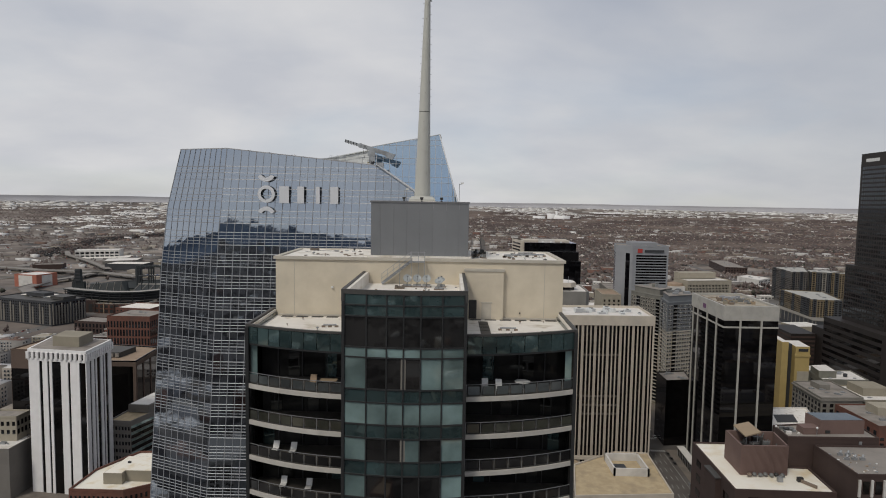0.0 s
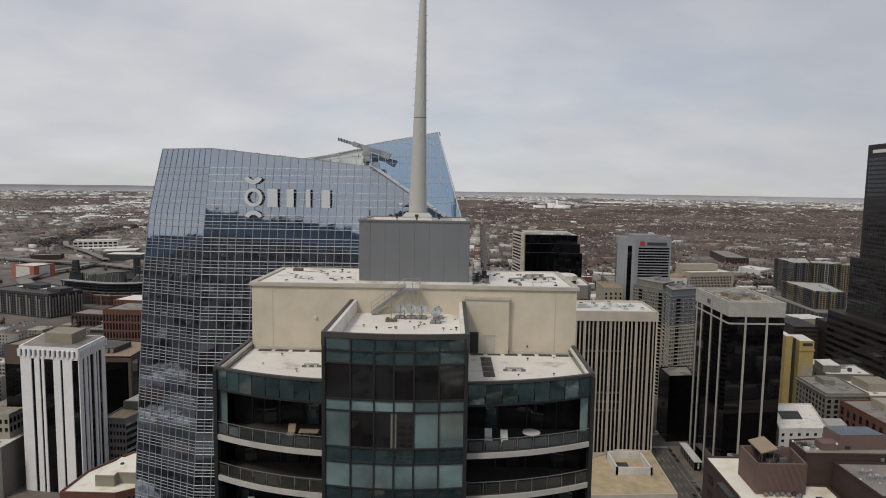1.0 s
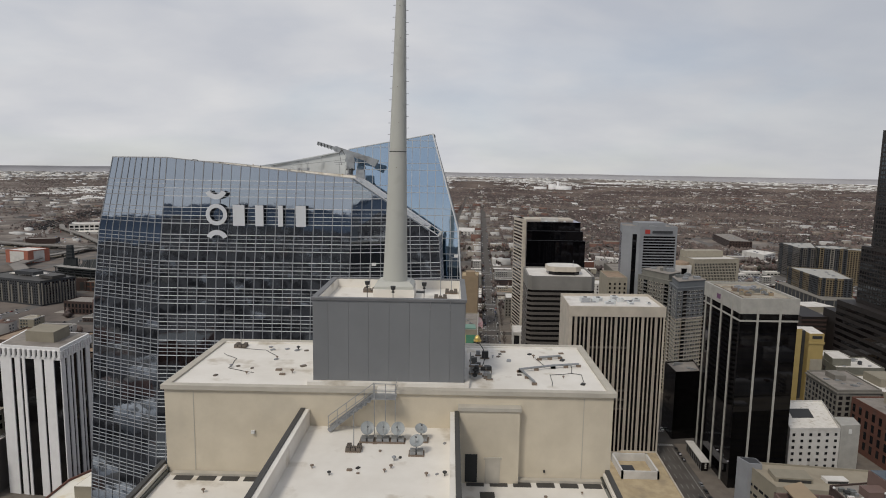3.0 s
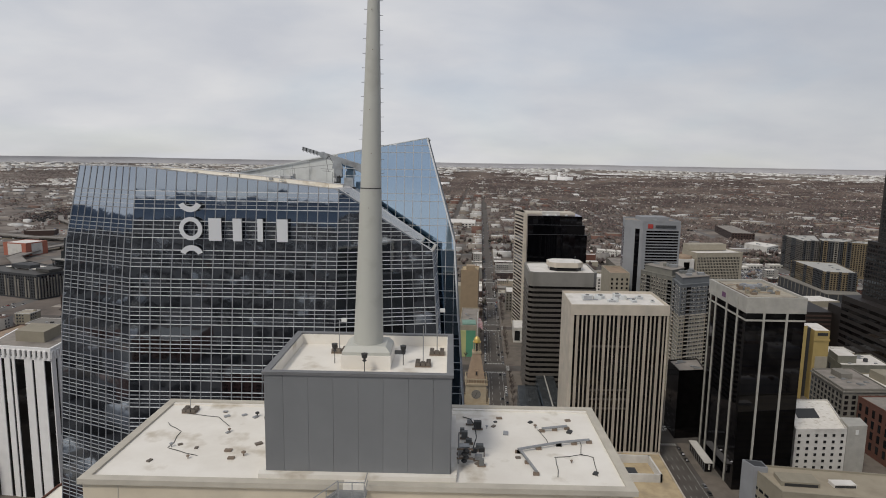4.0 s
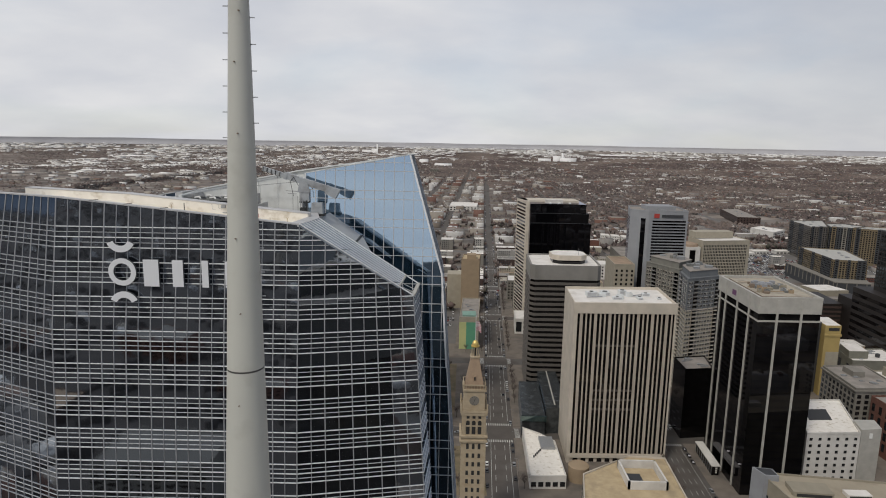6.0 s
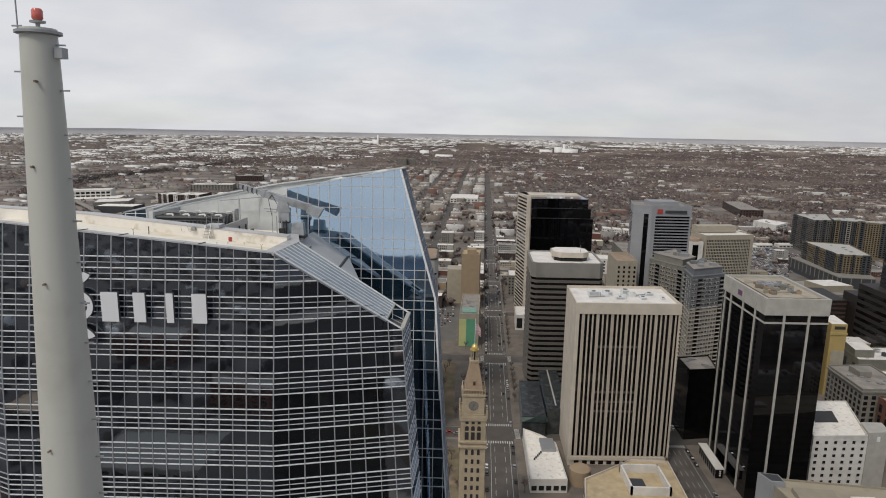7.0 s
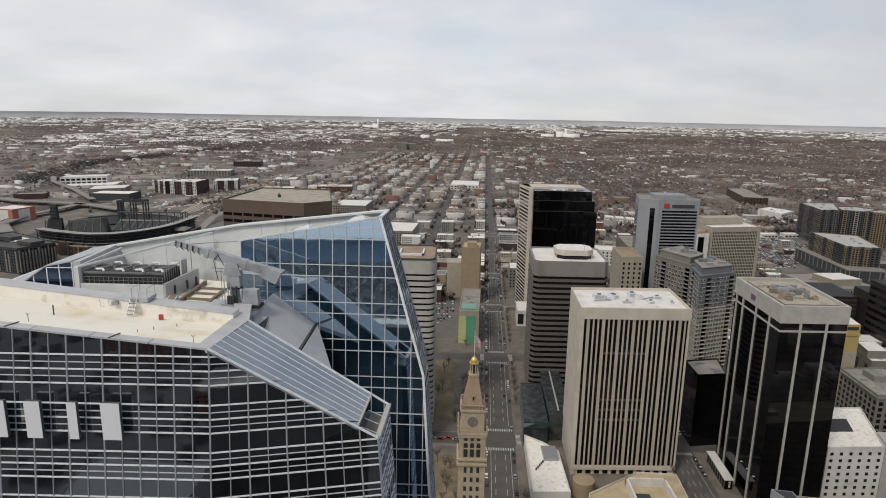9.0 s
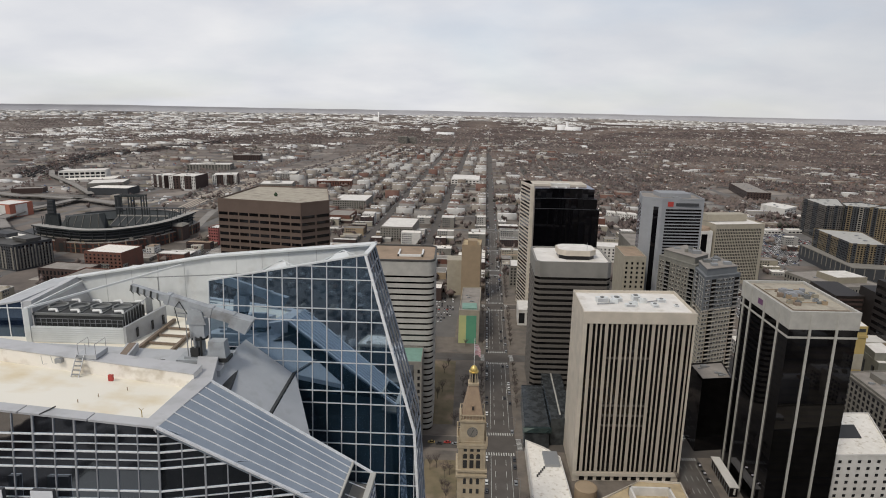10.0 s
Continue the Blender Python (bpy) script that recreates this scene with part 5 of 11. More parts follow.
E0 = edge((186, -55.6, 66.4), (184.6, -56.0, 66.45), (172.4, -59.3, 67.0), (159, -60.8, 66.7), (106, -64.0, 66.0), (0, -68, 64.0))
E1 = edge((186, -43.9, 61.55), (184.6, -44.0, 61.52), (175.7, -44.9, 61.2), (167, -45.8, 61.0), (132, -47.5, 60.3), (109, -48.7, 59.8), (0, -53, 58.0))
E2 = edge((184, -12.4, 61.9), (182.1, -12.4, 61.85), (160, -13.1, 61.0), (109, -14.0, 60.0), (0, -15.0, 58.0))
E3 = edge((174, 2.2, 64.9), (172.05, 2.3, 64.9), (142, 4.3, 64.4), (100, 6.0, 63.8), (0, 10.0, 62.0))
E4 = edge((174, 2.5, 71.9), (172.05, 2.63, 71.9), (142, 4.8, 71.6), (100, 6.6, 71.0), (0, 11.0, 70.0))
B0 = edge((190.75, 0.5, 82.75), (171.75, 5.9, 80.61), (160.3, 6.65, 79.3), (133, 8.5, 78.2), (0, 14.0, 75.0))
B1 = edge((190.5, 0.64, 89.0), (171.75, 6.1, 86.6), (160.3, 6.9, 85.6), (133, 8.9, 84.4), (0, 14.5, 81.0))
FLOOR = 4.65
GROUPS = [181.35 - FLOOR * i for i in range(38)]


def curtain(parent, ea, eb, top_a, top_b, n, bright, dims, z_low, pieces_down_to, mats, v_thick=0.11, bar_out=0.05, face_out=None, col_x=None):
    """Curtain wall between two edges: panes, transoms and mullions under a top line that may slope."""
    glass, bar_m, dim_m = mats
    us = col_x or [i / n for i in range(n + 1)]

    def at(u, z, out=0.0):
        a, c = ea(z), eb(z)
        d = Vector((c[0] - a[0], c[1] - a[1])).normalized()
        s = Vector((d.y, -d.x)) * out
        return (a[0] + (c[0] - a[0]) * u + s.x, a[1] + (c[1] - a[1]) * u + s.y, z)

    def top(u):
        return top_a + (top_b - top_a) * u
    # panes
    zs = sorted({z for z in bright + [z_low] if z >= z_low})
    zs.append(max(top_a, top_b) + 0.01)
    rnd = random.Random(int(top_a * 10) + n)
    rest = Build()
    for i in range(len(us) - 1):
        u0, u1 = us[i], us[i + 1]
        for za, zb in zip(zs, zs[1:]):
            l1, r1 = min(zb, top(u0)), min(zb, top(u1))
            if l1 <= za + 0.02 and r1 <= za + 0.02:
                continue
            l1, r1 = max(l1, za + 0.01), max(r1, za + 0.01)
            t, t2 = rnd.gauss(0, 0.0016), rnd.gauss(0, 0.0024)
            lo = [at(u0, za), at(u1, za, t), at(u1, r1, t + t2), at(u0, l1, t2)]
            hi = [at(u0, za, -0.06), at(u1, za, -0.06), at(u1, r1, -0.06), at(u0, l1, -0.06)]
            if za >= pieces_down_to:
                part("pane", Build().hull8(lo, hi), glass, parent)
            else:
                rest.hull8(lo, hi)
    if rest.v:
        part("lower_glazing", rest, glass, parent, kind="stuff")
    # transoms
    low = {bar_m: Build(), dim_m: Build()}
    for z, m, th in [(z, bar_m, 0.12) for z in bright] + [(z, dim_m, 0.06) for z in dims]:
        if z < z_low:
            continue
        u0, u1 = 0.0, 1.0
        if z > min(top_a, top_b):
            if z >= max(top_a, top_b):
                continue
            u = (z - top_a) / (top_b - top_a)
            u0, u1 = (0.0, u) if top_a > top_b else (u, 1.0)
        p, q = at(u0, z, bar_out * 0.5), at(u1, z, bar_out * 0.5)
        if z >= pieces_down_to - 14:
            part("transom", Build().bar(p, q, bar_out * 2, th), m, parent)
        else:
            low[m].bar(p, q, bar_out * 2, th)
    for m, b in low.items():
        if b.v:
            part("lower_transom", b, m, parent, kind="stuff")
    # mullions
    for i, u in enumerate(us):
        zt = top(u)
        pts = [z for z in (zt, 172.4, 167, 159, 132, 106) if z <= zt and z > z_low] + [z_low]
        b = Build()
        for z1, z0 in zip(pts, pts[1:]):
            b.bar(at(u, z0, bar_out * 0.5), at(u, z1, bar_out * 0.5), v_thick * (1.25 if i % 2 == 0 else 0.75), bar_out * 2.4, (0, 1, 0))
        part("mullion", b, "mullion_mid", parent)


M["mullion_mid"] = material("mid_grey_aluminium", (0.36, 0.37, 0.39), scale=3, rough=0.45, metal=0.2)


def floor_level(x, y):
    """Height of the sloping terrace membrane."""
    return 182.12 + 0.0960 * max(0.0, min(31.6, -12.4 - x)) - 0.16 - 0.127 * max(0.0, y - 62.5)


def glass_tower():
    e = thing("office_tower", "faceted blue glass office tower with a sloped crown and roof crane", "tower", at=(-25, 80, 0))
    bright, dims = [], []
    for g in GROUPS:
        bright += [g, g - 1.37, g - 2.72]
        dims += [g - 0.7, g - 2.05]
    mats = ("glass_tower", "mullion", "mullion_dim")
    curtain(e, E0, E1, 185.15, 185.15, 9, bright, dims, 60, 176, ("glass_tower", "mullion_mid", "mullion_dim"))
    curtain(e, E1, E2, 185.15, 182.1, 20, bright, dims, 60, 171, mats)
    curtain(e, E2, E3, 182.1, 172.05, 9, bright, dims, 60, 171, mats)
    curtain(e, E3, E4, 172.05, 172.05, 5, bright, dims, 60, 172, mats)
    # core behind the glass
    b = Build()

    def loft(levels):
        for z1, z0 in zip(levels, levels[1:]):
            lo = [E0(z0), E1(z0), E2(z0), E3(z0), E4(z0)]
            hi = [E0(z1), E1(z1), E2(z1), E3(z1), E4(z1)]
            inset = lambda P: [(P[0][0] + 1, P[0][1] + 0.8), (P[1][0] + 0.5, P[1][1] + 1.0), (P[2][0], P[2][1] + 1.0), (P[3][0] - 0.8, P[3][1] + 0.8), (P[4][0] - 0.8, P[4][1]), (-11.5, 76.0), (-12.0, 104.0), (-50.0, 104.0)]
            b.prism(inset(lo), z0, z1, inset(hi))
    loft([171.0, 159, 132, 60, 0])
    part("core", b, "frame_dark", e)
    b = Build()
    b.prism([(-55, 68.2), (-43.8, 62.6), (-12.6, 62.8), (-10, 66.5), (-12, 80.0), (-46, 82.0), (-52, 80.0)], 165, 180.2)
    part("upper_core", b, "frame_dark", e)
    # blue crown wall that faces the viewer
    cols = [-16.45 + 1.6 * i for i in range(11)]

    def wall_y(x, z):
        return 80.6 - 0.03 * (x - 5.96) + 0.105 * (z - 171.8)

    def right_x(z):
        return B0(z)[0]
    tops = lambda x: 187.55 + 3.2 * (x + 16.45) / 16.95
    pairs = []
    z = 189.48
    while z > 100:
        pairs += [z, z - 1.36]
        z -= 4.52
    zs = sorted(pairs) + [191.0]
    rest = Build()
    k = 0
    grid = cols + [cols[-1] + 1.6 * i for i in range(1, 9)]
    for i in range(len(grid) - 1):
        for za, zb in zip(zs, zs[1:]):
            xr0, xr1 = right_x(max(za, 100)), right_x(min(zb, 190.75))
            x0, x1 = grid[i], grid[i + 1]
            if x0 >= max(xr0, xr1):
                continue
            ql, qr = min(zb, tops(x0)), min(zb, tops(min(x1, 0.5)))
            if ql <= za or (zb < 187.5) is False and qr <= za:
                continue
            P = [(min(x0, xr0), za), (min(x1, xr0), za), (min(x1, xr1), max(qr, za + 0.01)), (min(x0, xr1), max(ql, za + 0.01))]
            lo = [(x, wall_y(x, zz), zz) for x, zz in P]
            hi = [(x, wall_y(x, zz) + 0.08, zz) for x, zz in P]
            if za > 160:
                part("crown_pane", Build().hull8(lo, hi), "glass_crown", e)
            else:
                rest.hull8(lo, hi)
    part("lower_crown_glazing", rest, "glass_crown", e, kind="stuff")
    for zz in pairs:
        x0 = -16.45 if zz < 187.55 else -16.45 + (zz - 187.55) / 3.2 * 16.95
        x1 = right_x(zz)
        if x1 > x0:
            part("crown_transom", Build().bar((x0, wall_y(x0, zz) - 0.04, zz), (x1, wall_y(x1, zz) - 0.04, zz), 0.08, 0.10), "mullion_dim", e)
    for x in grid:
        zt = tops(x) if x < 0.5 else (190.75 - (x - 0.5) / (5.9 - 0.5) * 19.0 if x < 5.9 else 171.7 - (x - 5.9) * 15)
        if zt > 102:
            part("crown_mullion", Build().bar((x, wall_y(x, 102) - 0.04, 102), (x, wall_y(x, zt) - 0.04, zt), 0.10, 0.08, (0, 1, 0)), "mullion_dim", e)
    # crown wall's side return, seen along its length
    side_b = [189.14 - FLOOR * i for i in range(28)]
    curtain(e, B0, B1, 190.75, 190.5, 4, side_b, [z - 1.4 for z in side_b], 60, 186, ("glass_tower", "mullion_mid", "mullion_mid"), v_thick=0.12)
    b = Build()
    for z1, z0 in ((190.75, 171.75), (171.75, 160.3), (160.3, 133), (133, 60)):
        b.bar((B0(z0)[0], B0(z0)[1] - 0.05, z0), (B0(z1)[0], B0(z1)[1] - 0.05, z1), 0.28, 0.28, (0, 1, 0))
    part("corner_fin", b, "mullion", e)
    part("crown_core", Build().prism([(-18, 89.0), (4.5, 83.5), (4.5, 100), (-18, 100)], 60, 171), "frame_dark", e)
    part("top_cap", Build().bar((-16.45, 82.97, 187.62), (0.5, 82.8, 190.85), 0.35, 0.16), "white_metal", e)
    part("glass_end", Build().hull8([(-16.6, 82.1, 179.5), (-16.42, 82.1, 179.5), (-16.42, 82.5, 179.5), (-16.6, 82.5, 179.5)], [(-16.6, 82.8, 187.6), (-16.42, 82.8, 187.6), (-16.42, 83.2, 187.6), (-16.6, 83.2, 187.6)]), "white_metal", e)
    part("return_cap", Build().bar((0.5, 82.75, 190.85), (0.64, 89.0, 190.65), 0.5, 0.2), "white_metal", e)
    # white-lined back wall of the crown
    run = [(0.6, 89.0, 190.5), (-21.0, 95.0, 187.1), (-43.0, 97.5, 182.7), (-50.5, 90.0, 179.6)]
    b, c = Build(), Build()
    for p, q in zip(run, run[1:]):
        b.hull8([(p[0], p[1], 178), (q[0], q[1], 178), (q[0], q[1] + 0.9, 178), (p[0], p[1] + 0.9, 178)],
                [(p[0], p[1], p[2]), (q[0], q[1], q[2]), (q[0], q[1] + 0.9, q[2]), (p[0], p[1] + 0.9, p[2])])
        c.bar((p[0], p[1] + 0.3, p[2] + 0.1), (q[0], q[1] + 0.3, q[2] + 0.1), 1.5, 0.22)
        for i in range(1, 6):
            x, y, z = lerp(p, q, i / 6)
            part("lining_seam", Build().box(x - 0.02, x + 0.02, y - 0.03, y + 0.01, 178.2, z - 0.1), "slab_grey", e)
    part("crown_lining", b, "white_metal", e, "white metal lining of the crown")
    part("crown_coping", c, "white_metal", e)
    # angled braces between the glass crown and the back wall
    for x in (-9.3, -2.5):
        t = (x + 16.45) / 16.95
        z = 187.6 + 3.2 * t
        y = 82.95 - 0.15 * t
        part("crown_brace", Build().bar((x - 1.9, y + 0.3, z - 0.45), (x, y + 3.2, z + 0.25), 0.12, 0.12).bar((x + 2.0, y + 0.3, z + 0.35), (x, y + 3.2, z + 0.25), 0.12, 0.12).hull8(
            [(x - 1.2, y + 0.5, z - 0.3), (x + 1.2, y + 0.5, z + 0.2), (x + 0.5, y + 2.5, z + 0.2), (x - 0.5, y + 2.5, z)], [(x - 1.2, y + 0.5, z - 0.2), (x + 1.2, y + 0.5, z + 0.3), (x + 0.5, y + 2.5, z + 0.3), (x - 0.5, y + 2.5, z + 0.1)]), "white_metal", e)
    # small blue glass gable at the crown's far end
    gx = [-45.8, -44.2, -42.4, -40.8, -39.1]
    zt = lambda x: float(np.interp(x, [-45.8, -42.4, -39.1], [180.7, 183.1, 183.75]))
    for a, q in zip(gx, gx[1:]):
        part("gable_pane", Build().hull8([(a, 85.5, 179.4), (q, 85.5, 179.4), (q, 85.5, zt(q)), (a, 85.5, zt(a))], [(a, 85.6, 179.4), (q, 85.6, 179.4), (q, 85.6, zt(q)), (a, 85.6, zt(a))]), "glass_navy", e)
        part("gable_mullion", Build().box(q - 0.06, q + 0.06, 85.43, 85.52, 179.4, zt(q)), "mullion", e)
    part("gable_transom", Build().bar((-42.4, 85.45, 183.0), (-39.1, 85.45, 183.05), 0.08, 0.1), "mullion", e)
    part("gable_wall", Build().hull8([(-39.1, 85.5, 179.2), (-37.9, 85.5, 179.2), (-37.6, 97, 179.2), (-38.9, 97, 179.2)], [(-39.1, 85.5, 183.8), (-38.0, 85.5, 183.9), (-39.5, 97, 183.6), (-42.5, 97, 182.9)]), "cap_grey", e)
    for g in ([(-45.9, 85.4, 180.75), (-42.4, 85.4, 183.15), (-43.0, 97.5, 182.9), (-50.3, 90.3, 179.8)], [(-42.4, 85.4, 183.15), (-39.1, 85.4, 183.8), (-40.0, 97.5, 183.2), (-43.0, 97.5, 182.9)]):
        part("gable_roof", Build().hull8(g, [(x, y, z + 0.18) for x, y, z in g]), "slab_grey", e)
    # roof terrace with its parapet
    outer = [(*E0(185.15), 185.15), (*E1(185.15), 185.15), (*E2(182.1), 182.1)]
    inner = [(-53.6, 76.0), (-40.0, 72.4), (-13.2, 70.6)]
    b = Build()
    for p, q, pi, qi in zip(outer, outer[1:], inner, inner[1:]):
        n = 8
        for i in range(n):
            ring = [lerp(p[:2], q[:2], i / n), lerp(p[:2], q[:2], (i + 1) / n), lerp(pi, qi, (i + 1) / n), lerp(pi, qi, i / n)]
            ring = [(x, y + (0.5 if k < 2 else 0.0)) for k, (x, y) in enumerate(ring)]
            b.hull8([(x, y, floor_level(x, y) - 0.5) for x, y in ring], [(x, y, floor_level(x, y)) for x, y in ring])
        d = Vector((q[0] - p[0], q[1] - p[1])).normalized()
        s = Vector((-d.y, d.x)) * 1.1
        n = 6
        for i in range(n):
            l, r = Vector(lerp(p, q, i / n)), Vector(lerp(p, q, (i + 1) / n - 0.003))
            c = Build().hull8([l + Vector((0, -0.12, -0.12)), r + Vector((0, -0.12, -0.12)), r + Vector((s.x, s.y, -0.3)), l + Vector((s.x, s.y, -0.3))],
                              [l + Vector((0, -0.12, 0.05)), r + Vector((0, -0.12, 0.05)), r + Vector((s.x, s.y, -0.02)), l + Vector((s.x, s.y, -0.02))])
            part("parapet_cap", c, "cap_grey", e)
    part("roof_deck", b, "membrane_cream", e, "cream roof membrane stained yellow")
    part("end_cap", Build().hull8([(-12.4, 61.5, 181.8), (-11.7, 70.7, 181.4), (-13.4, 71.2, 181.4), (-13.7, 62.7, 181.8)], [(-12.4, 61.5, 182.15), (-11.7, 70.7, 181.85), (-13.4, 71.2, 181.95), (-13.7, 62.7, 182.2)]), "cap_grey", e)
    part("end_lining", Build().hull8([(-13.7, 62.7, 180.4), (-13.4, 71.2, 180.4), (-13.6, 71.2, 180.4), (-13.9, 62.7, 180.4)], [(-13.7, 62.7, 182.05), (-13.4, 71.2, 181.8), (-13.6, 71.2, 181.8), (-13.9, 62.7, 182.05)]), "membrane_cream", e)
    part("end_cap", Build().hull8([(-11.7, 70.7, 180.3), (-13.0, 75.6, 180.3), (-15.0, 75.6, 180.3), (-13.4, 71.2, 180.3)], [(-11.7, 70.7, 181.85), (-13.0, 75.6, 182.0), (-15.0, 75.6, 182.0), (-13.4, 71.2, 181.95)]), "cap_grey", e)
    # upstand along the back of the terrace, falling with the roof edge
    top = lambda x: 182.42 + 0.082 * (-13.4 - x)
    rows = [(-58.0, 76.0), (-40.0, 72.5), (-27.0, 71.5), (-13.3, 70.6)]
    b, cap = Build(), Build()
    for (x0, y0), (x1, y1) in zip(rows, rows[1:]):
        za, zb = min(top(x0), 185.0), min(top(x1), 185.0)
        b.hull8([(x0, y0 - 0.12, 180.2), (x1, y1 - 0.12, 180.2), (x1, y1 + 1.8, 180.2), (x0, y0 + 1.8, 180.2)], [(x0, y0, za), (x1, y1, zb), (x1, y1 + 1.8, zb), (x0, y0 + 1.8, za)])
        cap.hull8([(x0, y0 - 0.08, za), (x1, y1 - 0.08, zb), (x1, y1 + 1.9, zb), (x0, y0 + 1.9, za)], [(x0, y0 - 0.08, za + 0.07), (x1, y1 - 0.08, zb + 0.07), (x1, y1 + 1.9, zb + 0.07), (x0, y0 + 1.9, za + 0.07)])
    part("upstand", b, "membrane", e)
    part("upstand_cap", cap, "cap_grey", e)
    part("front_deck", Build().prism([(-52, 76.0), (-40, 74.2), (-14, 72.4), (-12.4, 74.0), (-12.4, 80.2), (-46, 82.2), (-52, 80.2)], 180.2, 180.5), "slab_grey", e)
    part("plant_deck", Build().prism([(-52, 80.0), (-13, 78.0), (-13.6, 88), (-18, 92.0), (-43, 97.5), (-50, 90)], 178.5, 179.55), "membrane_cream", e)
    part("crane_platform", Build().prism([(-18.6, 74.6), (-12.3, 74.0), (-12.5, 79.2), (-18.6, 79.4)], 180.4, 181.25), "slab_grey", e)
    # louvred slope and the grey slab beside it
    k, t1, t2, bt = Vector((-12.4, 61.6, 182.15)), Vector((2.3, 64.9, 172.1)), Vector((2.63, 71.9, 172.1)), Vector((-11.75, 70.6, 181.75))
    cut = 0.87
    P = lambda u, v, o=0.0: k.lerp(t1, u).lerp(bt.lerp(t2, u), v) + Vector((0, 0, o))
    part("louvre_sheet", Build().hull8([P(0, 0, -0.3), P(cut, 0, -0.3), P(cut, 1, -0.3), P(0, 1, -0.3)], [P(0, 0), P(cut, 0), P(cut, 1), P(0, 1)]), "louver", e, "grey metal louvred slope")
    for i in range(8):
        v = i / 7
        part("louvre_blade", Build().bar(P(0.0, v, 0.06), P(1.0 if i in (0, 7) else cut, v, 0.06), 0.06 if 0 < i < 7 else 0.26, 0.08 if 0 < i < 7 else 0.16), "mullion", e)
    part("louvre_end", Build().bar(P(1, 0, 0.05), P(1, 1, 0.05), 0.5, 0.3).bar(P(cut, 0, 0.05), P(cut, 1, 0.05), 0.2, 0.2), "white_panel", e)
    part("end_well", Build().hull8([P(cut, 0.05, -2.2), P(1, 0.05, -1.2), P(1, 0.95, -1.2), P(cut, 0.95, -2.2)], [P(cut, 0.05, -2.0), P(1, 0.05, -1.0), P(1, 0.95, -1.0), P(cut, 0.95, -2.0)]), "stone_grey", e)
    for v in (0.25, 0.5, 0.75):
        part("well_rung", Build().bar(P(cut, v, -0.9), P(1, v, -0.6), 0.07, 0.07), "mullion", e)
    s1, s2 = Vector((-12.5, 82.1, 181.3)), Vector((-7.4, 81.6, 177.7))
    dn = Vector((0, 0, -0.5))
    g0, g1, g2 = Vector((-13.3, 72.2, 181.1)), Vector((-7.45, 72.9, 177.45)), Vector((-3.65, 73.5, 174.7))
    part("cladding_slab", Build().hull8([g0 + dn, g1 + dn, s2 + dn, s1 + dn], [g0, g1, s2, s1]), "slab_grey", e, "smooth grey cladding slope")
    part("slab_joint", Build().bar(g1 + Vector((0.1, 0, 0.02)), s2 + Vector((0.1, 0, 0.02)), 0.28, 0.1), "dark", e)
    f1, f2 = g1 + Vector((0.3, 0.1, -0.1)), s2 + Vector((0.3, 0, -0.1))
    part("cladding_slab", Build().add([f1, g2, f2, f1 + dn, g2 + dn, f2 + dn], [(0, 1, 2), (5, 4, 3), (0, 3, 4, 1), (1, 4, 5, 2), (2, 5, 3, 0)]), "slab_grey", e)
    return e


glass_tower()


def sign():
    """The company's mark as plain shapes: a ring between two arcs, and plain bars in place of its letters."""
    e = thing("wall_sign", "large pale ring, arcs and plain bars mounted on the glass facade", "sign", at=(-28, 60.5, 175.5))
    y0, y1 = 60.35, 60.75

    def curve(cx, cz, r0, r1, a0, a1, n, name):
        f, s = Build(), Build()
        for i in range(n):
            a, c = radians(a0 + (a1 - a0) * i / n), radians(a0 + (a1 - a0) * (i + 1) / n)
            P = lambda r, t, y: (cx + r * math.cos(t), y, cz + r * math.sin(t))
            f.hull8([P(r0, a, y0), P(r1, a, y0), P(r1, c, y0), P(r0, c, y0)], [P(r0, a, y0 + 0.05), P(r1, a, y0 + 0.05), P(r1, c, y0 + 0.05), P(r0, c, y0 + 0.05)])
            s.hull8([P(r0, a, y0 + 0.05), P(r1, a, y0 + 0.05), P(r1, c, y0 + 0.05), P(r0, c, y0 + 0.05)], [P(r0, a, y1), P(r1, a, y1), P(r1, c, y1), P(r0, c, y1)])
        m = part(name, f, "sign", e)
        part("sign_return", s, "sign_side", m)
    curve(-35.4, 175.6, 1.15, 1.82, 0, 360, 32, "ring")
    curve(-35.4, 180.15, 1.1, 1.95, 205, 335, 16, "arc")
    curve(-35.4, 171.05, 1.1, 1.95, 25, 155, 16, "arc")
    for x0, x1 in ((-32.6, -30.6), (-28.8, -27.4), (-24.95, -24.1), (-21.9, -20.2)):
        m = part("bar", Build().box(x0, x1, y0, y0 + 0.05, 173.75, 177.3), "sign", e)
        part("sign_return", Build().box(x0, x1, y0 + 0.05, y1, 173.75, 177.3), "sign_side", m)


sign()


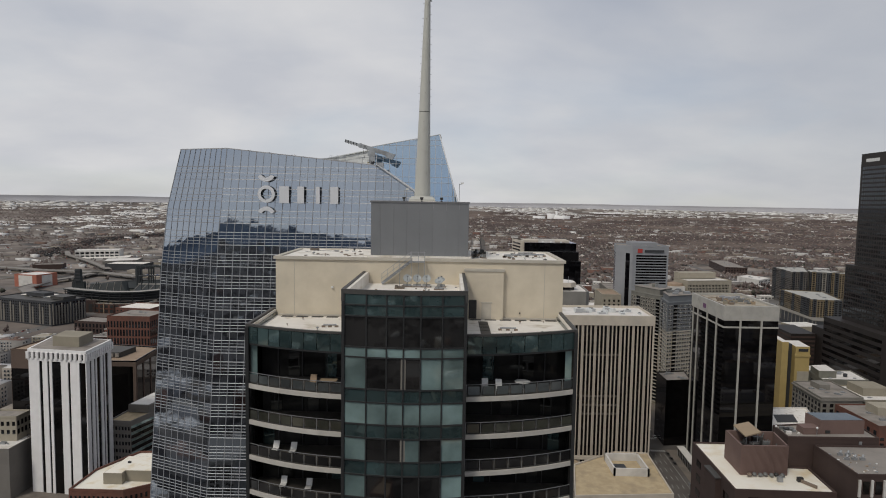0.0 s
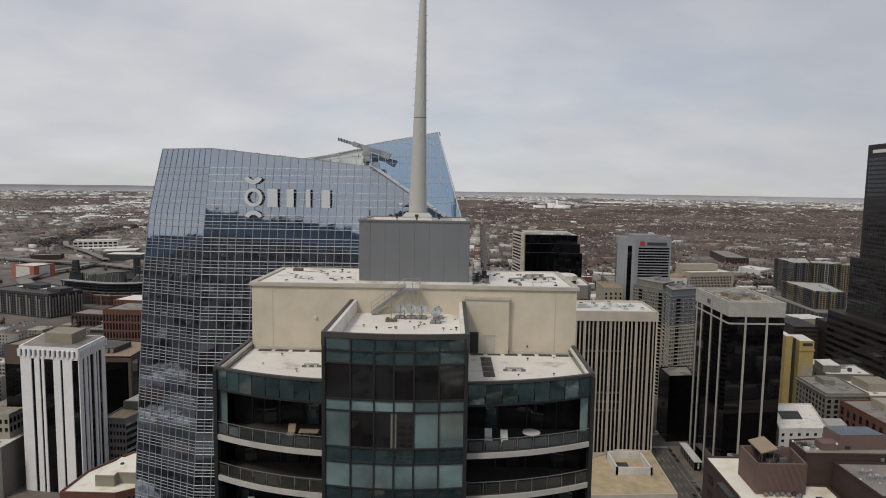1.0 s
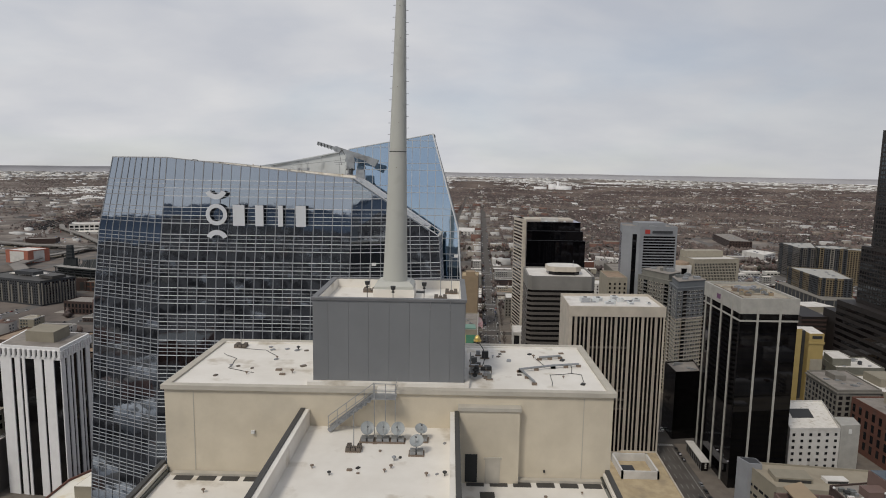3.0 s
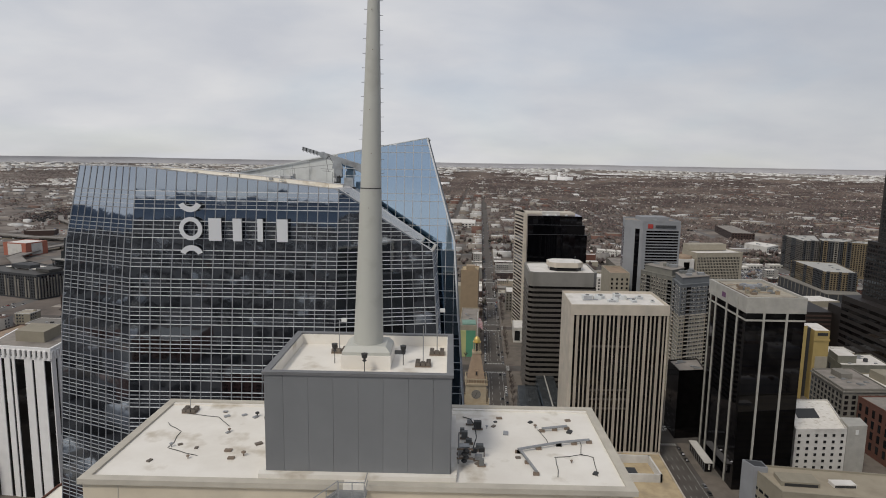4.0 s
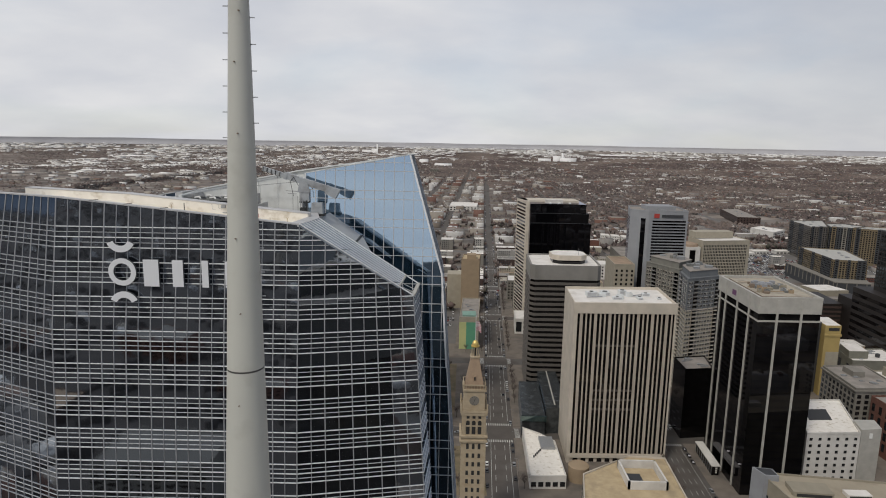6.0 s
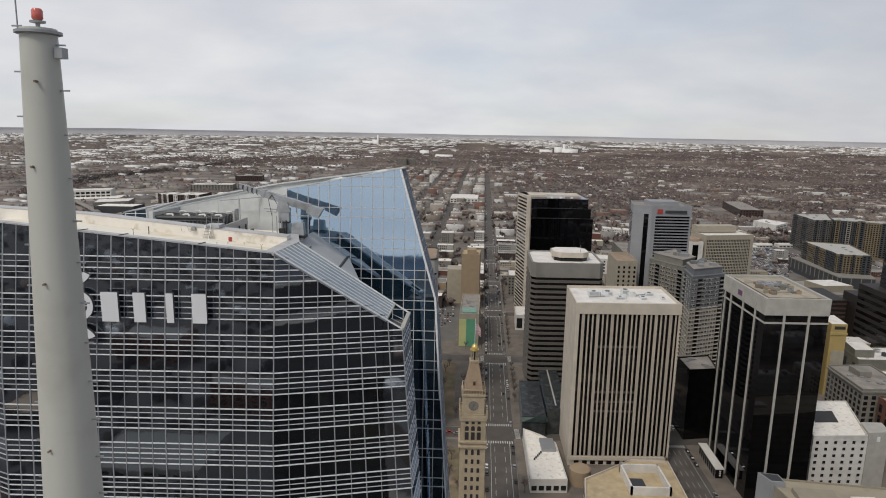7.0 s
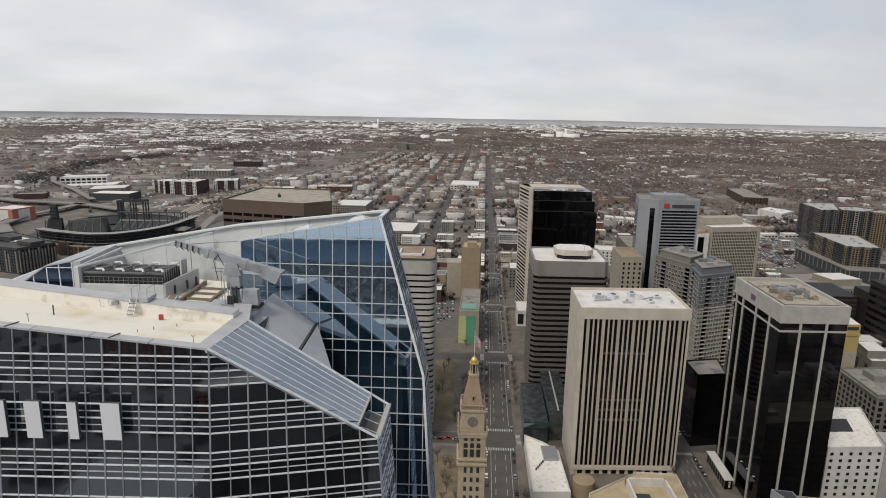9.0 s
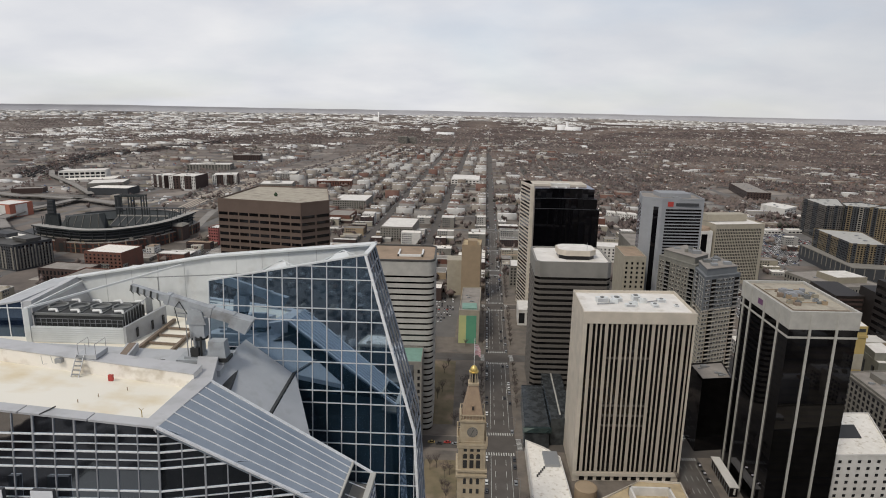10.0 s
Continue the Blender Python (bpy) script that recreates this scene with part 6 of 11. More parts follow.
def roof_crane():
    e = thing("roof_crane", "grey facade-maintenance crane with a long boom on the tower roof", "crane", at=(-15.2, 76.9, 181.2))
    cx, cy = -15.25, 76.9
    part("base", Build().box(cx - 2.0, cx + 1.9, cy - 1.2, cy + 1.2, 181.2, 181.5).box(cx - 1.3, cx + 1.3, cy - 0.9, cy + 0.9, 181.5, 181.75), "crane", e)
    part("pedestal", Build().lathe([(0.72, 181.75), (0.55, 181.9), (0.5, 183.4), (0.75, 183.6)], cx, cy, 14), "crane", e)
    part("slew_ring", Build().lathe([(0.85, 183.4), (0.85, 183.6), (0.7, 183.62)], cx, cy, 18), "dark", e)
    part("turret", Build().box(cx - 0.7, cx + 0.75, cy - 0.6, cy + 0.6, 183.6, 185.4), "crane", e)
    part("ladder", Build().bar((cx - 0.9, cy - 0.8, 181.4), (cx - 0.9, cy - 0.8, 184.4), 0.08, 0.08, (0, 1, 0)).bar((cx - 0.5, cy - 0.8, 181.4), (cx - 0.5, cy - 0.8, 184.4), 0.08, 0.08, (0, 1, 0)), "galv", e)
    a, c = Vector((-21.6, cy, 188.5)), Vector((-10.6, cy, 185.2))
    m = a.lerp(c, 0.3)
    part("boom", Build().bar(m, c, 0.85, 0.95), "crane", e)
    part("inner_boom", Build().bar(a, m, 0.6, 0.62), "crane", e)
    for i in range(5):
        p = a.lerp(m, 0.02 + 0.19 * i)
        part("hose_roll", Build().rod(p + Vector((0, -0.34, -0.25)), p + Vector((0.1, -0.34, 0.3)), 0.09, n=8).rod(p + Vector((0, -0.3, -0.3)), p + Vector((0.25, -0.3, -0.55)), 0.05, n=6), "dark" if i % 2 else "cooling", e)
    part("counterweight", Build().hull8([(-12.1, cy - 0.7, 184.9), (-10.5, cy - 0.7, 184.1), (-10.5, cy + 0.7, 184.1), (-12.1, cy + 0.7, 184.9)], [(-11.7, cy - 0.7, 185.95), (-9.7, cy - 0.7, 185.45), (-9.7, cy + 0.7, 185.45), (-11.7, cy + 0.7, 185.95)]), "crane", e)
    part("cable_loop", Build().bar((-16.9, cy - 0.5, 184.4), (-17.3, cy - 0.5, 186.6), 0.06, 0.06).bar((-17.3, cy - 0.5, 186.6), (-16.8, cy - 0.5, 187.3), 0.06, 0.06).bar((-16.8, cy - 0.5, 187.3), (-16.1, cy - 0.5, 186.0), 0.06, 0.06), "dark", e)
    part("cradle_rail", Build().bar((-19.0, cy + 3, 184.9), (-16.8, cy + 3, 184.8), 0.1, 0.1).bar((-18.7, cy + 3, 184.5), (-17.2, cy + 3, 184.4), 0.08, 0.08).bar((-17.9, cy + 3, 184.9), (-17.9, cy + 3, 180.5), 0.06, 0.06, (0, 1, 0)), "galv", e)
    for u in (0.02, 0.55, 0.82):
        part("boom_collar", Build().bar(m.lerp(c, u), m.lerp(c, u + 0.04), 0.96, 1.08), "crane", e)
    part("boom_plate", Build().hull8([(cx - 1.0, cy - 0.68, 185.0), (cx + 1.0, cy - 0.68, 185.0), (cx + 1.0, cy - 0.5, 185.0), (cx - 1.0, cy - 0.5, 185.0)], [(cx - 0.6, cy - 0.68, 186.7), (cx + 0.6, cy - 0.68, 186.35), (cx + 0.6, cy - 0.5, 186.35), (cx - 0.6, cy - 0.5, 186.7)]), "crane", e)
    part("ram", Build().rod((cx - 0.2, cy - 0.75, 181.8), (cx - 0.2, cy - 0.75, 183.8), 0.14), "galv", e)
    part("ram", Build().rod((cx + 0.4, cy - 0.75, 181.8), (cx + 0.4, cy - 0.75, 183.8), 0.1), "dark", e)
    part("valve_block", Build().box(cx - 0.6, cx + 0.2, cy - 1.0, cy - 0.6, 181.8, 182.7), "dark", e)
    part("track_rail", Build().box(cx - 3.3, cx + 2.9, cy - 1.6, cy - 1.4, 181.25, 181.45), "galv", e)
    part("winch_house", Build().hull8([(-14.1, 75.7, 181.8), (-12.3, 75.7, 181.8), (-12.3, 77.0, 181.8), (-14.1, 77.0, 181.8)], [(-14.0, 75.8, 183.45), (-12.45, 75.8, 183.45), (-12.45, 76.9, 183.45), (-14.0, 76.9, 183.45)]), "crane", e)
    part("winch_base", Build().box(-14.3, -12.1, 75.6, 77.1, 181.45, 181.8), "dark", e)


roof_crane()


def cooling_plant():
    e = thing("cooling_tower", "black steel cooling tower bank with white ducts and screen", "cooling tower", at=(-32, 87, 179.6))
    x0, x1, y0 = -37.4, -26.9, 84.0
    part("screen", Build().box(x0, x1, y0, y0 + 0.2, 179.6, 181.45), "white_metal", e, "white corrugated screen")
    for i in range(7):
        part("screen_rib", Build().box(x0, x1, y0 - 0.04, y0, 179.75 + 0.25 * i, 179.81 + 0.25 * i), "white_metal", e)
    part("end_post", Build().box(x0 - 0.55, x0 + 0.05, y0 - 0.1, y0 + 0.5, 179.5, 183.55), "white_metal", e)
    part("side_screen", Build().hull8([(x1, y0, 179.5), (x1 + 0.3, y0, 179.5), (-25.1, 90.6, 179.5), (-25.4, 90.6, 179.5)], [(x1, y0, 181.6), (x1 + 0.3, y0, 181.6), (-25.1, 90.6, 182.0), (-25.4, 90.6, 182.0)]), "slab_grey", e)
    for u in (0.25, 0.62, 0.9):
        x, y, z = lerp((x1 + 0.33, y0, 179.5), (-25.07, 90.6, 179.5), u)
        part("side_hatch", Build().box(x - 0.02, x + 0.06, y - 0.2, y + 0.2, 179.9, 181.0), "dark", e)
    part("casing", Build().box(x0 + 0.2, x1 - 0.15, y0 + 0.6, 89.2, 179.6, 182.75), "cooling_dark", e)
    for i in range(5):
        x = lerp((x0 + 0.2, 0), (x1 - 0.3, 0), i / 4)[0]
        part("deck_rib", Build().box(x - 0.06, x + 0.06, y0 + 0.5, 89.2, 182.7, 182.85), "cooling", e)
    part("deck_edge", Build().box(x0 + 0.1, x1 - 0.1, y0 + 0.45, y0 + 0.75, 182.62, 182.85), "cooling", e)
    for i in range(17):
        x = x0 + 0.3 + i * 0.62
        part("grille_bar", Build().box(x, x + 0.04, y0 + 0.5, y0 + 0.56, 181.4, 182.2), "galv", e)
    for z in (181.75, 182.2):
        part("grille_rail", Build().box(x0 + 0.2, x1 - 0.2, y0 + 0.47, y0 + 0.53, z, z + 0.04), "galv", e)
    for i in range(4):
        x = x0 + 1.5 + i * 2.5
        part("fan_collar", Build().lathe([(1.15, 182.7), (1.05, 183.0), (1.1, 183.05), (0.9, 183.03), (0.88, 182.8), (0.1, 182.8)], x, y0 + 3.0, 18), "cooling", e)
        for dx, y in ((0.75, y0 + 1.1), (1.2, y0 + 4.7)):
            part("fan_duct", Build().rod((x + dx - 0.6, y, 183.05), (x + dx + 0.3, y - 0.1, 183.15), 0.15).rod((x + dx + 0.3, y - 0.1, 183.15), (x + dx + 0.5, y - 0.3, 182.85), 0.15), "white_paint", e)
    for i in range(9):
        part("railing_post", Build().bar((x1 + 0.1, y0 + 0.4 + i * 0.62, 181.5), (x1 + 0.1, y0 + 0.4 + i * 0.62, 183.2), 0.05, 0.05, (0, 1, 0)), "galv", e)
    part("railing", Build().bar((x1 + 0.1, y0 + 0.4, 183.2), (x1 + 0.1, y0 + 5.4, 183.2), 0.05, 0.05), "galv", e)
    part("ladder_cage", Build().box(-26.4, -26.1, 88.4, 89.4, 180.0, 183.6), "galv", e)
    part("brace", Build().bar((x0 - 0.2, y0 + 0.1, 183.5), (-24.6, 94.6, 186.1), 0.2, 0.22), "white_metal", e)
    part("brace", Build().bar((x0 - 0.3, y0 + 0.3, 183.4), (-36.9, 93.5, 183.9), 0.2, 0.3), "white_metal", e)


cooling_plant()


def roof_bits():
    e = thing("roof_ladder", "small aluminium step ladder over the roof upstand", "ladder", at=(-23.8, 70.2, 182.0))
    for x in (-24.15, -23.45):
        part("rail", Build().bar((x, 70.0, 182.0), (x, 71.2, 183.75), 0.07, 0.07, (0, 1, 0)), "galv", e)
    for i in range(5):
        part("step", Build().box(-24.15, -23.45, 70.1 + 0.22 * i, 70.3 + 0.22 * i, 182.25 + 0.32 * i, 182.31 + 0.32 * i), "galv", e)
    part("platform", Build().box(-24.2, -22.4, 71.25, 73.2, 183.3, 183.72), "slab_grey", e)
    for x, y in ((-24.1, 71.4), (-23.4, 71.4), (-22.5, 71.4), (-22.5, 73.1), (-24.1, 73.1)):
        part("post", Build().bar((x, y, 183.7), (x, y, 184.7), 0.04, 0.04, (0, 1, 0)), "galv", e)
    part("handrail", Build().bar((-24.1, 71.4, 184.7), (-24.1, 73.1, 184.7), 0.04, 0.04).bar((-22.5, 71.4, 184.7), (-22.5, 73.1, 184.7), 0.04, 0.04), "galv", e)
    Build().box(-20.8, -20.4, 70.05, 70.3, 181.8, 182.35).ob("hose_box", "red", label="small red box on the white roof upstand", category="hose box")
    e = thing("roof_hose", "black hoses and a grey box hung on the roof upstand", "hose", at=(-26.8, 71.3, 182.5))
    for x, d in ((-27.5, 0.8), (-26.6, 0.6)):
        part("hose", Build().rod((x, 71.3, 183.5), (x + 0.12, 71.25, 183.5 - d), 0.022, n=6).rod((x + 0.12, 71.25, 183.5 - d), (x + 0.5, 71.3, 182.75), 0.018, n=6), "galv", e)
    part("hose_housing", Build().box(-26.1, -25.5, 71.0, 71.35, 182.95, 183.35), "galv", e)
    for x, y, s in ((-30.2, 64.3, 0.6), (-14.4, 63.4, 0.55), (-19.5, 66.3, 0.3), (-20.3, 64.8, 0.25), (-18.2, 68.4, 0.3)):
        z = floor_level(x, y)
        b = Build().rod((x, y, z - 0.05), (x, y, z + s), 0.035)
        if s > 0.5:
            b.bar((x, y, z + s), (x - 0.18, y, z + s + 0.2), 0.04, 0.04).bar((x, y, z + s), (x + 0.18, y, z + s + 0.2), 0.04, 0.04)
        b.ob("roof_anchor", "tan_wall" if x < -17 else "yellow_wall", label="small davit anchor post on the cream roof", category="roof anchor", group="roof anchors")
    z = floor_level(-29.9, 67.5)
    Build().rod((-29.9, 67.5, z - 0.05), (-29.9, 67.5, z + 1.0), 0.06, n=8).ob("vent_pipe", "dark", label="thin black vent pipe on the cream roof", category="vent pipe")
    e = thing("steel_walkway", "rusty steel beams lying over a cream plant deck", "beams", at=(-22.5, 85, 179.55))
    for y in (82.0, 84.3, 86.7, 89.0):
        part("beam", Build().bar((-24.5, y, 179.75), (-20.7, y - 0.4, 179.75), 0.2, 0.25), "rust", e)
    part("beam", Build().bar((-24.4, 81.3, 179.85), (-24.6, 91.5, 179.85), 0.35, 0.4), "rust", e)
    part("beam", Build().bar((-20.6, 81.0, 179.85), (-20.8, 88.2, 179.85), 0.3, 0.35), "rust", e)
    part("trough", Build().bar((-23.2, 76.7, 180.9), (-23.9, 80.3, 180.9), 1.1, 0.8), "slab_grey", e)
    part("trough_lining", Build().bar((-23.2, 76.8, 181.31), (-23.88, 80.2, 181.31), 0.7, 0.06), "rust", e)
    part("cross_rail", Build().bar((-40, 77.5, 181.0), (-17.5, 76.5, 181.0), 0.2, 0.25), "coping_dark", e)
    e = thing("roof_conduit", "thin grey conduit frame against the crown lining", "conduit", at=(-22, 93, 184))
    part("pipe", Build().bar((-31.0, 94.6, 184.2), (-15.5, 91.5, 186.0), 0.1, 0.1).bar((-15.5, 91.5, 186.0), (-15.4, 91.4, 183.2), 0.1, 0.1).bar((-27.5, 94.0, 184.6), (-27.5, 94.0, 180.7), 0.08, 0.08, (0, 1, 0)), "galv", e)
    for u in (0.14, 0.28, 0.43, 0.72):
        x, y = lerp(E1(185.15), E2(182.1), u)
        z = 185.15 - 3.05 * u
        Build().bar((x, y - 0.2, z + 0.08), (x + 0.35, y + 1.2, z + 0.03), 0.07, 0.08).ob("davit_arm", "coping_dark", label="dark strap across the parapet cap", category="davit arm", group="davit arms")


roof_bits()


# ---- the towers across the street ----
def ribbed_tower():
    P = [(79.3, 335.3), (139.5, 337.0), (141.2, 377.5), (80.9, 375.3)]
    e = block("ribbed_office_tower", "pale concrete office tower with dark vertical window slots", "tower", P, 101.0, "concrete_pale", "membrane_far", 1.6)
    c = centre_of(P)
    n = outward(P[0], P[1], c)
    p, q = P[0], P[1]
    at = lambda u, o: (p[0] + (q[0] - p[0]) * u + n.x * o, p[1] + (q[1] - p[1]) * u + n.y * o)
    # dark glass set between projecting ribs, under a deep plain fascia
    L = math.dist(p, q)
    g = Build()
    a, d = at(0.035, 0.05), at(0.985, 0.05)
    g.hull8([(*a, 6.0), (*d, 6.0), (d[0], d[1] + 0.1, 6.0), (a[0], a[1] + 0.1, 6.0)], [(*a, 94.4), (*d, 94.4), (d[0], d[1] + 0.1, 94.4), (a[0], a[1] + 0.1, 94.4)])
    part("glazing", g, "glass_dark", e, "dark recessed glazing")
    u = 0.035 + 1.5 / L
    ribs = []
    while u < 0.965:
        ribs.append((u, 1.7))
        for i in range(2):
            ribs.append((u + (1.7 + 1.6 + i * 2.55) / L, 0.9))
        u += 8.4 / L
    for u, w in ribs:
        if u + w / L > 0.99:
            continue
        a, d = at(u, 0.5), at(u + w / L, 0.5)
        a2, d2 = at(u, 0.1), at(u + w / L, 0.1)
        part("rib", Build().hull8([(*a, 5.6), (*d, 5.6), (*d2, 5.6), (*a2, 5.6)], [(*a, 94.5), (*d, 94.5), (*d2, 94.5), (*a2, 94.5)]), "concrete_rib", e)
    for u0, u1 in ((0.0, 0.035), (0.985, 1.0)):
        a, d, d2, a2 = at(u0, 0.75), at(u1, 0.75), at(u1, 0.0), at(u0, 0.0)
        part("corner_pier", Build().hull8([(*a, 0), (*d, 0), (*d2, 0), (*a2, 0)], [(*a, 94.5), (*d, 94.5), (*d2, 94.5), (*a2, 94.5)]), "concrete_pale", e)
    a, d, d2, a2 = at(-0.005, 0.95), at(1.005, 0.95), at(1.005, 0.0), at(-0.005, 0.0)
    part("fascia", Build().hull8([(*a, 94.5), (*d, 94.5), (*d2, 94.5), (*a2, 94.5)], [(*a, 101.0), (*d, 101.0), (*d2, 101.0), (*a2, 101.0)]), "concrete_pale", e)
    part("fascia", Build().hull8([(*at(-0.005, 0.95), 3.4), (*at(1.005, 0.95), 3.4), (*at(1.005, 0), 3.4), (*at(-0.005, 0), 3.4)], [(*at(-0.005, 0.95), 5.6), (*at(1.005, 0.95), 5.6), (*at(1.005, 0), 5.6), (*at(-0.005, 0), 5.6)]), "concrete_pale", e)
    windows(e, lerp(p, q, 0.05), lerp(p, q, 0.95), c, 0.3, 3.4, 11, 1, 0.6, 0.9, "glass_dark")
    for z in (74.0, 46.0, 40.0, 34.0):
        a, d = at(0.2, 0.2), at(0.62, 0.2)
        part("mechanical_band", Build().hull8([(*a, z), (*d, z), (d[0], d[1] + 0.1, z), (a[0], a[1] + 0.1, z)], [(*a, z + 1.3), (*d, z + 1.3), (d[0], d[1] + 0.1, z + 1.3), (a[0], a[1] + 0.1, z + 1.3)]), "spandrel_dim", e)
    for x, y in ((100, 356), (110, 352), (117, 358)):
        b = Build().box(x - 2.2, x + 2.2, y - 1.5, y + 1.5, 99.4, 101.6).rod((x - 1, y, 101.6), (x - 1, y, 102.1), 0.8).rod((x + 1, y, 101.6), (x + 1, y, 102.1), 0.8)
        part("cooling_unit", b, "white_metal", e)
    for x, y, w, d, h in ((94, 358, 3.4, 2.0, 2.6), (103, 361, 2.6, 3.2, 2.0), (108, 350, 3.0, 1.2, 1.6), (114, 362, 2.2, 2.2, 3.0), (122, 352, 1.6, 2.8, 1.4), (128, 360, 2.4, 1.6, 1.8), (134, 352, 1.2, 1.2, 1.0)):
        u = part("plant_unit", Build().box(x - w, x + w, y - d, y + d, 99.4, 99.4 + h), "white_metal", e, "pale roof plant casing")
        part("plant_grille", Build().box(x - w * 0.8, x + w * 0.8, y - d - 0.06, y - d, 99.7, 99.2 + h), "slab_grey", u)
        part("plant_fan", Build().rod((x, y, 99.4 + h), (x, y, 99.8 + h), min(w, d) * 0.6, n=12), "cooling", u)
    part("roof_pipe", Build().rod((119, 357, 100.2), (131, 362, 100.2), 0.35).rod((90, 352, 100.0), (100, 354, 100.0), 0.3), "galv", e)


def black_strip_tower():
    P = [(170.3, 303.4), (203.2, 304.0), (205.5, 358.5), (171.9, 357.5)]
    e = block("black_office_tower", "black glass office tower with white vertical strips and top band", "tower", P, 112.6, "glass_dark", "tan_roof", 1.2)
    c = centre_of(P)
    ring = lambda o: [(x + (o if x > c[0] else -o), y + (o if y > c[1] else -o)) for x, y in P]
    part("top_band", Build().prism(ring(0.35), 105.2, 112.62), "white_panel", e, "white metal top band")
    rim, lip = ring(0.4), ring(-0.9)
    b = Build()
    for i in range(4):
        j = (i + 1) % 4
        b.hull8([(*rim[i], 112.6), (*rim[j], 112.6), (*lip[j], 112.6), (*lip[i], 112.6)], [(*rim[i], 114.1), (*rim[j], 114.1), (*lip[j], 114.1), (*lip[i], 114.1)])
    part("roof_parapet", b, "white_panel", e)
    part("band_roof", Build().prism(ring(-0.95), 112.62, 112.8), "beige_roof", e, "beige gravel roof with tan stains")
    rr = random.Random(90)
    for i in range(26):
        x, y, w = rr.uniform(178, 197), rr.uniform(317, 346), rr.uniform(0.5, 1.7)
        h = rr.uniform(0.7, 2.2)
        u = part("roof_plant", Build().box(x - w, x + w, y - w * 0.8, y + w * 0.8, 112.8, 112.8 + h), rr.choice(("tan_wall", "galv", "concrete_blue", "beige_wall", "rust", "cooling")), e)
        if i % 3 == 0:
            part("fan", Build().lathe([(w * 0.6, 112.8 + h), (w * 0.62, 113.2 + h), (w * 0.2, 113.25 + h)], x, y, 12), "cooling", u)
    for y in (320.0, 331.0, 343.0):
        part("roof_pipe", Build().rod((176.5, y, 113.3), (197.5, y + 1.5, 113.3), 0.22, n=7), "tan_wall", e)
    part("davit_rail", Build().bar((174.0, 308.5, 113.2), (201.0, 309.0, 113.2), 0.25, 0.4).bar((174.0, 308.5, 113.2), (175.4, 353.0, 113.2), 0.25, 0.4), "rust", e)
    part("lower_band", Build().prism(ring(0.3), 100.6, 101.6), "white_panel", e)
    part("slot_glazing", Build().prism(ring(0.05), 101.6, 105.2), "glass_dark", e)
    for i in range(26):
        part("spandrel", Build().prism(ring(0.04), 3.0 + i * 3.75, 4.1 + i * 3.75), "glass_black", e)
    for i in range(3):
        u = (0.0, 0.30, 0.69)[i]
        if i == 0:
            continue
        x, y = lerp(P[0], P[1], u)
        part("strip", Build().box(x - 0.55, x + 0.55, y - 0.6, y + 0.1, 0, 112.6), "white_panel", e)
    for u in (0.06, 0.22, 0.52, 0.80):
        x, y = lerp(P[3], P[0], u)
        part("strip", Build().box(x - 0.6, x + 0.1, y - 0.55, y + 0.55, 0, 112.6), "white_panel", e)
    # small sign as plain bars
    x, y = lerp(P[3], P[0], 0.43)
    part("sign_panel", Build().box(x - 0.45, x - 0.36, y - 2.6, y + 2.6, 107.6, 110.6), "sign_purple", e, "small purple sign bar")
    part("sign_panel", Build().box(x - 0.45, x - 0.36, y - 8.4, y - 3.4, 107.8, 109.6), "sign_purple", e)
    pod = part("podium", Build().prism([(163.2, 324), (167.4, 323.8), (169.0, 353), (165.0, 353.2)], 0, 6.0), "glass_dark", e, "dark glazed entrance pavilion")
    part("podium_roof", Build().prism([(162.6, 323.2), (167.8, 323.0), (169.4, 353.6), (164.4, 353.9)], 6.0, 6.5), "white_wall", pod, "white flat pavilion roof")
    for i in range(9):
        x, y = lerp((163.1, 324.4), (164.9, 352.8), i / 8)
        part("podium_post", Build().box(x - 0.12, x + 0.05, y - 0.1, y + 0.1, 0.1, 6.0), "galv", pod)
    for i in range(3):
        part("sign_bar", Build().box(165.2, 166.2, 323.6, 323.78, 1.6 + i * 1.3, 2.5 + i * 1.3), "white_wall", pod)
    for x, y, s in ((184, 331, 2.6), (190, 335, 2.2), (185, 340, 2.0)):
        part("cooling_unit", Build().box(x - s, x + s, y - s * 0.8, y + s * 0.8, 112.8, 112.8 + s * 0.9).lathe([(s * 0.7, 112.8 + s * 0.9), (s * 0.7, 112.8 + s * 1.1)], x, y, 12), "concrete_blue", e)


